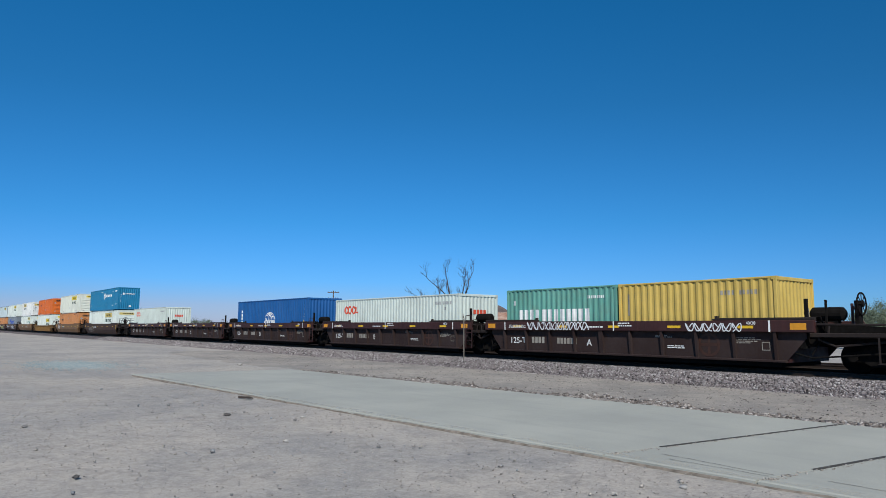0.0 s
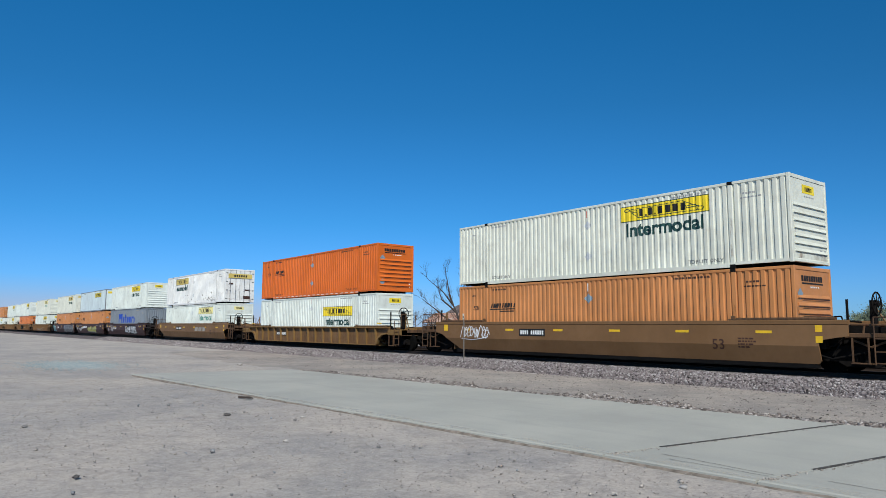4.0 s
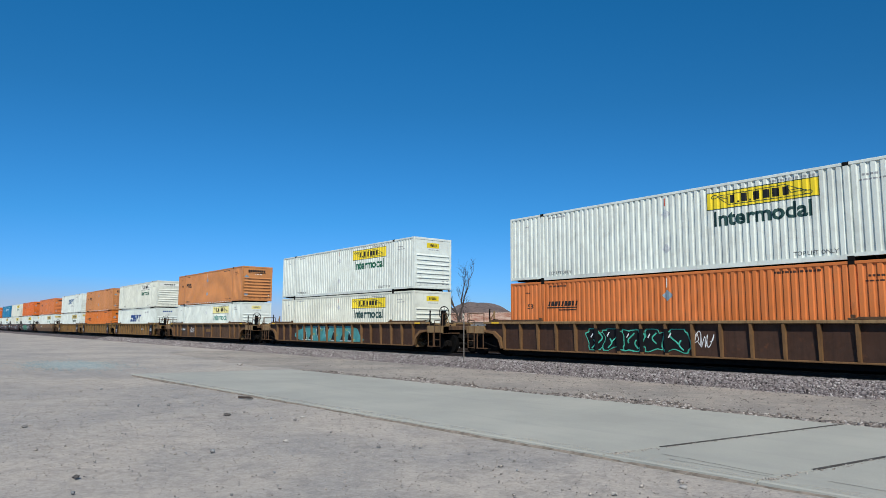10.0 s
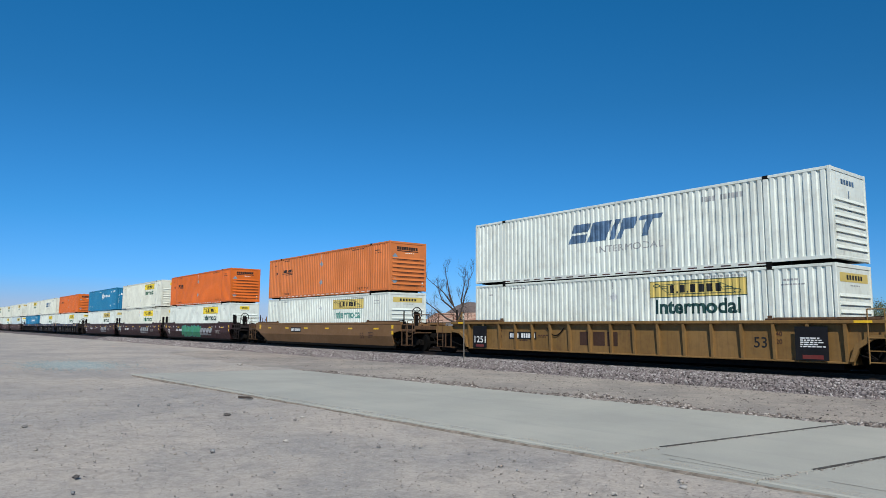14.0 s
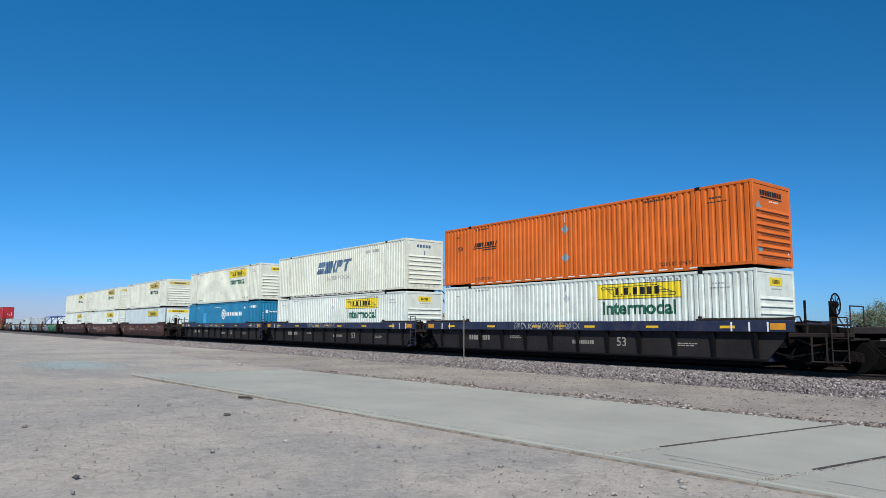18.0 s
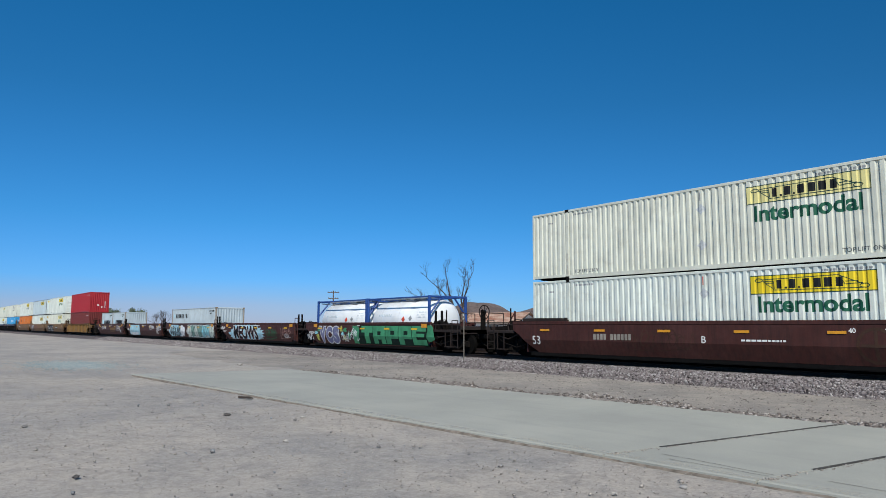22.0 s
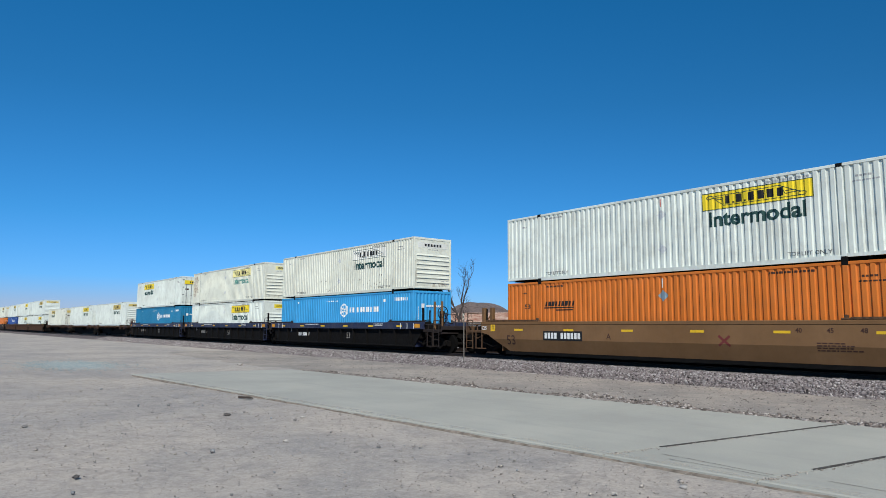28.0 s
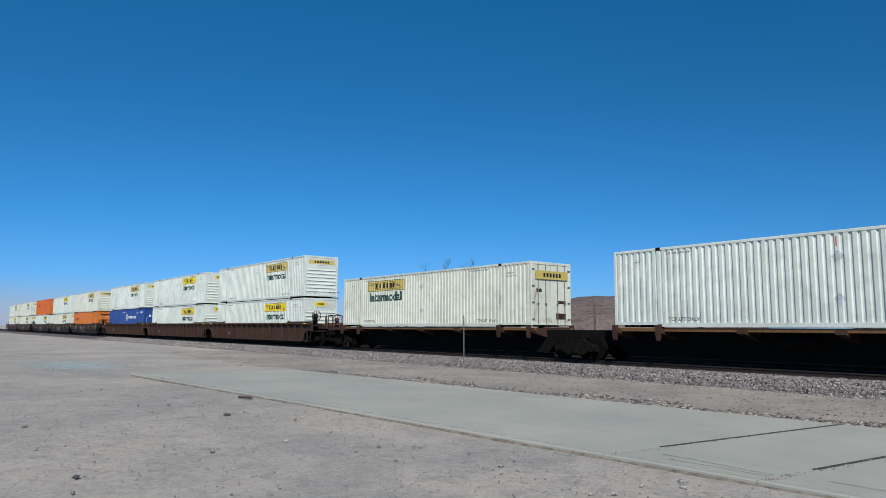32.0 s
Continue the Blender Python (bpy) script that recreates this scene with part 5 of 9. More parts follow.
            part("handrail", shared(("hrail", sx), lambda: Build().path([(0, -1.45, 1.35), (0, -1.45, 1.95), (0, -0.5, 1.95), (0, -0.5, 1.2)], 0.02).mesh("handrail")), end_m, root, "", (sx * (reach - 0.08), 0, 0))
            if sx == wheel_at:
                brake_wheel(root, WHEEL_AT.get(round(x, 2), sx * (reach - 0.7)), 2.02, TRUCK_STEEL)
        else:
            if end == "shared":
                truck(root, sx * half)
            part("articulation", shared(("artic", sx), lambda: Build().box(*sorted((-sx * 0.5, sx * 0.1)), -0.3, 0.3, 0.8, 1.1, 0.04).tube((0, 0, 0.8), (0, 0, 1.22), 0.2, 10).mesh("articulation")), TRUCK_STEEL, root, "", (sx * (half - 0.1), 0, 0))
            if sx > 0:
                ladder(root, h + (0.45 if red else 0.78), 0.32, 1.85, chord_m)
        for sy in (-1,):
            part("end_web", shared(("eweb", K, sx, sy, reach), lambda: Build().prism([(sx * (h + 0.08), 0.80), (sx * (reach - 0.1), 0.98), (sx * (reach - 0.1), 1.30), (sx * (h + 0.9), 1.44), (sx * (h + 0.08), 1.46)][::sx], *sorted((sy * 0.96, sy * 1.06))).box(*sorted((sx * (h + 0.35), sx * (h + 0.55))), *sorted((sy * 1.06, sy * 1.36)), 0.7, 1.2).mesh("end_web")), TRUCK_STEEL, root)
        part("brake_pipe", shared(("bpipe", sx, reach), lambda: Build().path([(sx * (h + 0.2), -1.30, 0.55), (sx * (h + 0.7), -1.34, 0.42), (sx * (reach - 0.9), -1.30, 0.62), (sx * (reach - 0.35), -1.25, 0.95), (sx * (reach - 0.1), -0.9, 1.40)], 0.028).path([(sx * (h + 0.3), -1.2, 1.2), (sx * (h + 0.5), -1.25, 1.62), (sx * (h + 0.95), -1.2, 1.66), (sx * (h + 1.05), -1.1, 1.2), (sx * (h + 0.7), -1.3, 0.5)], 0.022).mesh("brake_pipe")), TRUCK_STEEL, root)
        part("brake_gear", shared(("gear", sx), lambda: Build().tube((0, -0.9, 1.30), (0, -0.35, 1.30), 0.13, 10).box(-0.2, 0.25, -1.0, -0.7, 1.16, 1.50, 0.03).box(-0.55, -0.2, -1.25, -0.6, 1.16, 1.60, 0.04).path([(0.2, -0.9, 1.3), (0.3, -1.1, 1.0), (0.1, -1.2, 0.8), (-0.3, -1.2, 0.7)], 0.025).path([(0, -0.4, 1.30), (-0.2, 0.1, 1.35), (-0.2, 0.3, 1.55), (0.25, 0.5, 1.5)], 0.03).mesh("brake_gear")), TRUCK_STEEL, root, "", (sx * (h + 0.62), 0, 0))
    y_face = {"plate": -1.554, "ribbed": -1.574, "sill": -1.574}[kind]
    if reflect:
        z = 1.25 if kind == "plate" else 1.40
        dz = 0.085
        n = 6 if Lc > 14 else 5
        for i in range(n):
            xr = -h + 1.2 + (2 * h - 2.4) * i / (n - 1)
            if kind != "ribbed":
                part("reflector", shared(("refl", kind, red), lambda: laid(quads([(-0.26, 0.26, -dz / 2, dz / 2)]), 0, 0, flat_wall(y_face - (0.02 if red else 0)))), INK_ORANGE if red and not short else INK_YELLOW, root, "", (xr, 0, z - 0.06))
        squares = kind == "plate" and Lc > 14 and side_m is not RED_BROWN
        for xr in (-h + 0.62, h - 0.34) if red else (-h + 0.15, h + 0.3) if side_m is BROWN else (-h - 0.45, h + 0.45):
            if squares:
                for zr in (1.30, 0.98) if xr > 0 else (1.27,):
                    wr = 0.10 if xr > 0 else 0.15
                    part("end_reflector", shared(("esq", wr), lambda: laid(quads([(-wr, wr, -wr, wr)]), 0, 0, flat_wall(y_face))), INK_YELLOW, root, "", (xr, 0, zr))
            elif short or not red:
                hr = 0.1 if kind != "ribbed" else 0.035
                part("end_reflector", shared(("erefl", kind, red), lambda: laid(quads([(-0.24, 0.24, -hr, hr)]), 0, 0, flat_wall(y_face - (0.02 if red else 0.006 if kind == "ribbed" else 0)))), INK_ORANGE if kind != "ribbed" else INK_YELLOW, root, "", (xr, 0, 1.36 if kind != "ribbed" else 1.498))
    MOVERS.append((root, x, RAIL))
    root.location = (x, TRACK, RAIL)
    return root


def stand_posts(car, places, material, z1=2.15, wide=0.07):
    """Short upright guide posts on the platforms."""
    for x in places:
        part("guide_post", shared(("spost", wide, z1), lambda: Build().box(-wide, wide, -1.30, -1.30 + 2 * wide, 1.05, z1, 0.012).mesh("guide_post")), material, car, "", (x, 0, 0))


def reservoir(car, x, z):
    part("air_reservoir", shared(("tank2",), lambda: Build().tube((-0.42, -0.7, 0), (0.42, -0.7, 0), 0.21, 14).tube((-0.5, -0.7, 0), (-0.42, -0.7, 0), 0.12, 14, 0.21).tube((0.42, -0.7, 0), (0.5, -0.7, 0), 0.21, 14, 0.12).box(-0.3, -0.2, -0.8, -0.6, -0.6, -0.1).box(0.2, 0.3, -0.8, -0.6, -0.6, -0.1).mesh("air_reservoir")), TRUCK_STEEL, car, "", (x, 0, z))


def spine_car(x, half_l, half_r, ends, label):
    root = thing("spine_car", label, "rail car", "units of the train")
    # Sill coloured black for the shade it sits in under the container.
    part("centre_sill", Build().prism([(-half_l + 0.2, 0.72), (-8.6, 0.60), (-8.2, 0.22), (8.2, 0.22), (8.6, 0.60), (half_r - 0.2, 0.72), (half_r - 0.2, 1.2), (-half_l + 0.2, 1.2)], -0.38, 0.38), BLACK_GRIME_SHADE, root)
    for sy in (-1, 1):
        part("side_angle", Build().box(-8.2, 8.2, *sorted((sy * 1.12, sy * 1.24)), 1.16, 1.30, 0.015), TAN_BROWN, root)
    for k in (-8.0, -6.1, -3.0, 0.0, 3.0, 6.1, 8.0):
        arm = part("cross_arm", shared(("arm", abs(k) > 6), lambda: Build().loft([[(-0.14, y, z0), (0.14, y, z0), (0.14, y, 1.27), (-0.14, y, 1.27)] for y, z0 in ((-1.42, 1.12), (-0.33, 0.86), (0.33, 0.86), (1.42, 1.12))]).mesh("arm")), RUST_BROWN, root, "", (k, 0, 0))
        if abs(k) > 6:
            for sy in (-1, 1):
                part("container_guide", shared(("cguide", sy), lambda: Build().prism([(-0.06, 0.85), (0.06, 0.85), (0.10, 1.1), (0.10, 1.40), (-0.10, 1.40), (-0.10, 1.1)], *sorted((sy * 1.34, sy * 1.46))).mesh("guide")), RUST_BROWN, arm)
    for sx, half, end in ((-1, half_l, ends[0]), (1, half_r, ends[1])):
        if end == "own":
            truck(root, sx * (half - 2.05))
            coupler(root, sx * (half - 0.95), sx)
            part("end_platform", Build().box(*sorted((sx * (half - 2.6), sx * (half - 0.95))), -1.4, 1.4, 1.10, 1.26, 0.02), RUST_BROWN, root)
            part("handrail", shared(("shrail", sx), lambda: Build().path([(0, -1.4, 1.2), (0, -1.4, 2.0), (0, -0.4, 2.0), (0, -0.4, 1.2)], 0.022).path([(0, -1.4, 0.4), (0, -1.4, 1.2)], 0.022).path([(-sx * 0.5, -1.4, 0.4), (-sx * 0.5, -1.4, 2.0), (0, -1.4, 2.0)], 0.022).path([(-sx * 0.5, -1.4, 0.42), (0, -1.4, 0.42)], 0.022).mesh("handrail")), TRUCK_STEEL, root, "", (sx * (half - 1.0), 0, 0))
            brake_wheel(root, sx * (half - 1.2), 1.75, RED_WHEEL)
        elif end == "shared":
            truck(root, sx * half)
    part("stencil", laid(quads([(-1.6 + i * 0.16, -1.5 + i * 0.16, 1.0, 1.1) for i in range(26) if i % 7 != 6]), 0, 0, flat_wall(-0.335)), INK_WHITE, root)
    part("air_reservoir", Build().tube((-2.2, -0.62, 0.85), (-0.9, -0.62, 0.85), 0.2, 12), TRUCK_STEEL, root)
    MOVERS.append((root, x, RAIL))
    root.location = (x, TRACK, RAIL)
    return root


# ---- paint on the cars ----
FACE = {"plate": -1.554, "ribbed": -1.414, "sill": -1.404}


def on_car(car, kind, name, me, material, x, z, sx=1.0, sz=1.0, lift=0.0, parent=None, label=""):
    flat = laid(me, x, z, flat_wall(FACE[kind] - lift), sx, sz)
    return part(name, kneed(flat) if kind == "plate" else flat, material, parent or car, label)


def car_text(car, kind, text, x, z, height, material, width=None, bold=0.004, name="lettering", lift=0.0, label=""):
    me = letters(text, height, 1.0, bold)
    w, lo = width_of(me)
    s = (width / w) if width else 1.0
    return on_car(car, kind, name, me, material, x - lo * s, z, s, 1.0, lift, None, label)


def blob(cx, cz, rx, rz, seed, n=22, wob=0.22):
    r = random.Random(seed)
    ph = [r.uniform(0, 6.28) for _ in range(4)]
    out = []
    for i in range(n):
        a = 2 * math.pi * i / n
        k = 1 + wob * (0.5 * math.sin(3 * a + ph[0]) + 0.35 * math.sin(5 * a + ph[1]) + 0.3 * math.sin(7 * a + ph[2]))
        c, s = math.cos(a), math.sin(a)
        c, s = math.copysign(abs(c) ** 0.6, c), math.copysign(abs(s) ** 0.6, s)
        out.append((cx + rx * k * c, cz + rz * k * s))
    return out


def cap(shape, z0, z1):
    return [(x, min(max(z, z0), z1)) for x, z in shape]


STROKES = ([(0.0, 0.95), (0.2, 0.05), (0.45, 0.8), (0.68, 0.0), (1.0, 1.0)], [(-0.1, 0.1), (0.25, 1.0), (0.7, 0.85), (0.95, 0.2), (0.5, 0.35)],
           [(0.1, 0.9), (0.25, 0.1), (0.55, 0.2), (0.85, 0.95), (1.1, 0.5), (0.7, 0.4)], [(0.9, 0.8), (0.5, 1.0), (0.1, 0.55), (0.35, 0.05), (0.9, 0.25), (0.6, 0.5)],
           [(0.05, 0.6), (0.4, 1.0), (0.75, 0.55), (0.4, 0.1), (0.1, 0.5), (0.6, 0.75), (1.1, 0.4)], [(0.0, 0.2), (0.3, 0.95), (0.5, 0.3), (0.8, 0.9), (0.7, 0.0), (1.15, 0.15)])


def eased(pts, k=5):
    """A smooth line through the points."""
    out = []
    for i in range(len(pts) - 1):
        a, b, c, d = pts[max(0, i - 1)], pts[i], pts[i + 1], pts[min(len(pts) - 1, i + 2)]
        for j in range(k):
            t = j / k
            out.append(tuple(0.5 * (2 * b[q] + (c[q] - a[q]) * t + (2 * a[q] - 5 * b[q] + 4 * c[q] - d[q]) * t * t + (3 * b[q] - a[q] - 3 * c[q] + d[q]) * t ** 3) for q in (0, 1)))
    return out + [pts[-1]]


def tag_scribble(car, kind, x, z, w, h, seed, material, thick=0.045):
    """Quick hand-drawn lines, each stroke of another form and size."""
    r = random.Random(seed)
    strokes = []
    n = max(3, round(w / (h * 0.36)))
    lw = w / n
    for i in range(n):
        form = r.choice(STROKES)
        hi, lo = r.uniform(0.75, 1.0), r.uniform(0.0, 0.2)
        strokes.append(eased([(x + lw * (i - 0.25 + u * r.uniform(1.1, 1.7)) + 0.12 * h * v, z + h * (lo + (hi - lo) * v + r.uniform(-0.05, 0.05))) for u, v in form]))
    if w > 1.4:
        strokes.append(eased([(x, z + 0.02), (x + w * 0.4, z - 0.03), (x + w * 0.8, z + 0.05), (x + w, z + 0.12)]))
    on_car(car, kind, "spray_tag", ribbons(strokes, thick * 0.8), material, 0, 0, 1, 1, 0.004)


def mural(car, kind, x, z, w, h, fill, line, seed, back=None, n=5, halo=None, shine=None):
    """A sprayed piece: a cloud of colour, fat overlapping bubbles with outlines, and loose inner lines."""
    r = random.Random(seed)
    z0, z1 = z, z + h
    if back is not None:
        on_car(car, kind, "spray_cloud", polys([cap(blob(x + w / 2, z + h / 2, w * 0.54, h * 0.56, seed, 60, 0.12), z0, z1)]), back, 0, 0, 1, 1, 0.002)
    lw = w / n
    edge = 0.05
    inner, rims, glints = [], [], []
    for i in range(n):
        cx, cz = x + lw * (i + 0.5) + r.uniform(-0.06, 0.06) * lw, z + h * r.uniform(0.47, 0.53)
        rx, rz, sd = lw * r.uniform(0.50, 0.60), h * r.uniform(0.42, 0.47), seed * 31 + i
        wob = r.uniform(0.22, 0.34)
        if halo is not None:
            rims.append(cap(blob(cx, cz, rx + 2.4 * edge, rz + 2.4 * edge, sd, 44, wob), z0 - 0.02, z1 + 0.02))
        f = on_car(car, kind, "spray_outline", polys([cap(blob(cx, cz, rx + edge, rz + edge, sd, 44, wob), z0, z1)]), line, 0, 0, 1, 1, 0.0065 + 0.0009 * i)
        on_car(car, kind, "spray_fill", polys([cap(blob(cx, cz, rx, rz, sd, 44, wob), z0 + 0.03, z1 - 0.03)]), fill[i % len(fill)] if isinstance(fill, list) else fill, 0, 0, 1, 1, 0.0070 + 0.0009 * i, f)
        k = r.choice((-1, 1))
        inner.append([(cx + rx * (0.15 * k + 0.34 * math.sin(3.4 * u + i)), cz + rz * (0.75 - 1.05 * u)) for u in [q / 9 for q in range(10)]])
        if r.random() < 0.8:
            inner.append([(cx - k * rx * (0.55 - 0.35 * math.sin(2.6 * u)), cz - rz * (0.85 - 0.9 * u)) for u in [q / 7 for q in range(8)]])
        glints.append([(cx - rx * (0.62 - 0.22 * u), cz + rz * (0.25 + 0.42 * u)) for u in (0, 0.5, 1)])
    if kind == "ribbed":
        half = FT53 / 2 + 0.28
        count = round(2 * half / 1.02)
        for i in range(count + 1):
            xr = -half + 0.05 + (2 * half - 0.1) * i / count
            if x + 0.2 < xr < x + w - 0.2:
                part("spray_on_rib", shared(("sprib", round(z0, 2), round(z1, 2)), lambda: Build().loft([[(-0.049, -1.42, q), (0.049, -1.42, q), (0.049, -d - 0.004, q), (-0.049, -d - 0.004, q)] for q, d in ((z0, 1.502), (z1, 1.553))], True).mesh("spray_on_rib")), fill, car, "", (xr, 0, 0))
    if rims:
        on_car(car, kind, "spray_halo", polys(rims), halo, 0, 0, 1, 1, 0.004)
    on_car(car, kind, "spray_line", ribbons(inner, 0.055), line, 0, 0, 1, 1, 0.0085 + 0.0009 * n)
    if shine is not None:
        on_car(car, kind, "spray_glint", ribbons(glints, 0.05), shine, 0, 0, 1, 1, 0.0095 + 0.0009 * n)


def wild(car, kind, x, z, w, h, fill, line, seed, n=7, thick=0.13, edge=0.10):
    """A sprayed tag of thick slanting interlocked strokes with a dark edge."""
    r = random.Random(seed)
    strokes = []
    lw = w / n
    for i in range(n):
        cx, s = x + lw * (i + 0.5), r.uniform(0.1, 0.35) * lw
        top, low = z + h * r.uniform(0.82, 1.0) - thick / 2, z + h * r.uniform(0.0, 0.15) + thick / 2
        mid = (top + low) / 2 + r.uniform(-0.1, 0.1)
        pick = r.randrange(5)
        strokes.append([(cx - lw * 0.35 + s, top), (cx - lw * 0.30, mid), (cx - lw * 0.38 - s * 0.3, low)])
        if pick in (0, 3):
            strokes.append([(cx - lw * 0.25, top - 0.05), (cx + lw * 0.28, top - 0.12), (cx + lw * 0.20, mid + 0.05), (cx - lw * 0.2, mid)])
        if pick in (1, 3, 4):
            strokes.append([(cx - lw * 0.22, mid), (cx + lw * 0.15, mid - 0.15), (cx + lw * 0.40, low + 0.02), (cx + lw * 0.62, low + 0.10)])
        if pick in (2, 4):
            strokes.append([(cx + lw * 0.35 + s, top + 0.02), (cx + lw * 0.25, mid + 0.1), (cx - lw * 0.05, low + 0.12), (cx - lw * 0.3, low + 0.02)])
        if pick in (0, 2):
            strokes.append([(cx - lw * 0.3, low + 0.02), (cx + lw * 0.2, low + 0.05), (cx + lw * 0.45, mid - 0.05)])
    strokes = [cap(q, z + thick / 2, z + h - thick / 2) for q in strokes]
    f = on_car(car, kind, "spray_shade", ribbons([[(a + 0.05, b - 0.04) for a, b in q] for q in strokes], thick + edge), line, 0, 0, 1, 1, 0.004)
    on_car(car, kind, "spray_strokes", ribbons(strokes, thick), fill, 0, 0, 1, 1, 0.012, f)


def big_word(car, kind, text, x, z, w, h, fill, halo, shade=None, bold=0.03, halo_w=0.06):
    """Sprayed capital letters with an outline."""
    base = letters(text, h, 1.0, bold)
    bw, lo = width_of(base)
    s = w / bw
    if halo is not None:
        hm = letters(text, h, 1.0, bold + halo_w)
        on_car(car, kind, "spray_halo", hm, halo, x - lo * s, z, s, 1.0, 0.003)
    if shade is not None:
        on_car(car, kind, "spray_shade", letters(text, h, 1.0, bold + halo_w * 0.4), shade, x - lo * s + 0.05, z - 0.04, s, 1.0, 0.005)
    return on_car(car, kind, "spray_letters", base, fill, x - lo * s, z, s, 1.0, 0.007, None, "sprayed letters " + text)


def data_bars(car, kind, x, z, w, rows, material, h=0.035, seed=1, lift=0.0):
    r = random.Random(seed)
    bars = []
    for j in range(rows):
        px = x
        while px < x + w * r.uniform(0.6, 1.0):
            bw = r.uniform(0.05, 0.16)
            bars.append((px, px + bw, z - j * h * 1.8, z - j * h * 1.8 + h))
            px += bw + 0.03
    on_car(car, kind, "stencil_data", quads(bars), material, 0, 0, 1, 1, lift)


def car_number(car, kind, x, z, h, material, n=(4, 6), plate=None):
    """Reporting marks as plain blocks."""
    bars, px = [], 0.0
    for i, k in enumerate(n):
        for _ in range(k):
            bars.append((px, px + h * 0.55, 0, h))
            px += h * 0.75
        px += h * 0.7
    me = quads(bars)
    if plate is not None:
        on_car(car, kind, "number_panel", quads([(-0.08, px - h * 0.7 + 0.05, -0.07, h + 0.07)]), plate, x, z, 1, 1, 0.002)
    on_car(car, kind, "painted_number", me, material, x, z, 1, 1, 0.005)


# ---- the train put together ----
BOX_Z = RAIL + 0.36


def load(x_left, *specs, L=FT53, z=BOX_Z):
    """Containers stacked at one place, the lowest first."""
    for s in specs:
        root = van_container(s)
        put_on_train(root, x_left + s.get("L", FT53) / 2, z)
        z += s.get("H", 2.896) + 0.03
    return z


P_TAN = (TAN, TAN, TAN)
P_SMOOTH = (TAN_PLATE, TAN_PLATE, TAN_PLATE)
P_TAN_RUST = (TAN, TAN, TAN_BROWN)
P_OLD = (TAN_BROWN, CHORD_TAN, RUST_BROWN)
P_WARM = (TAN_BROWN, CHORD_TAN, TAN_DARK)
P_BROWN = (BROWN, BROWN, BROWN)
P_RED = (RED_BROWN, RED_BROWN, RED_BROWN)
P_SILL = (DULL_BROWN, BROWN, DULL_BROWN)
P_NAVY = (BLACK_GRIME_SHADE, NAVY, DARK_PANEL)
P_NAVY_D = (BLACK_GRIME_SHADE, NAVY, BLACK_GRIME_SHADE)
TXT = {
    "tan_plate": "tan steel well car with smooth weathered sides",
    "tan_rib": "tan steel well car with ribbed rusty sides",
    "old_rib": "rusty brown well car with ribbed sides and spray paint",
    "brown_plate": "dark brown smooth-sided well car with stencils",
    "red_plate": "red-brown smooth-sided well car covered in spray paint",
    "sill40": "brown short well car with deep top sill",
    "navy": "dark well car with navy blue top sill",
}
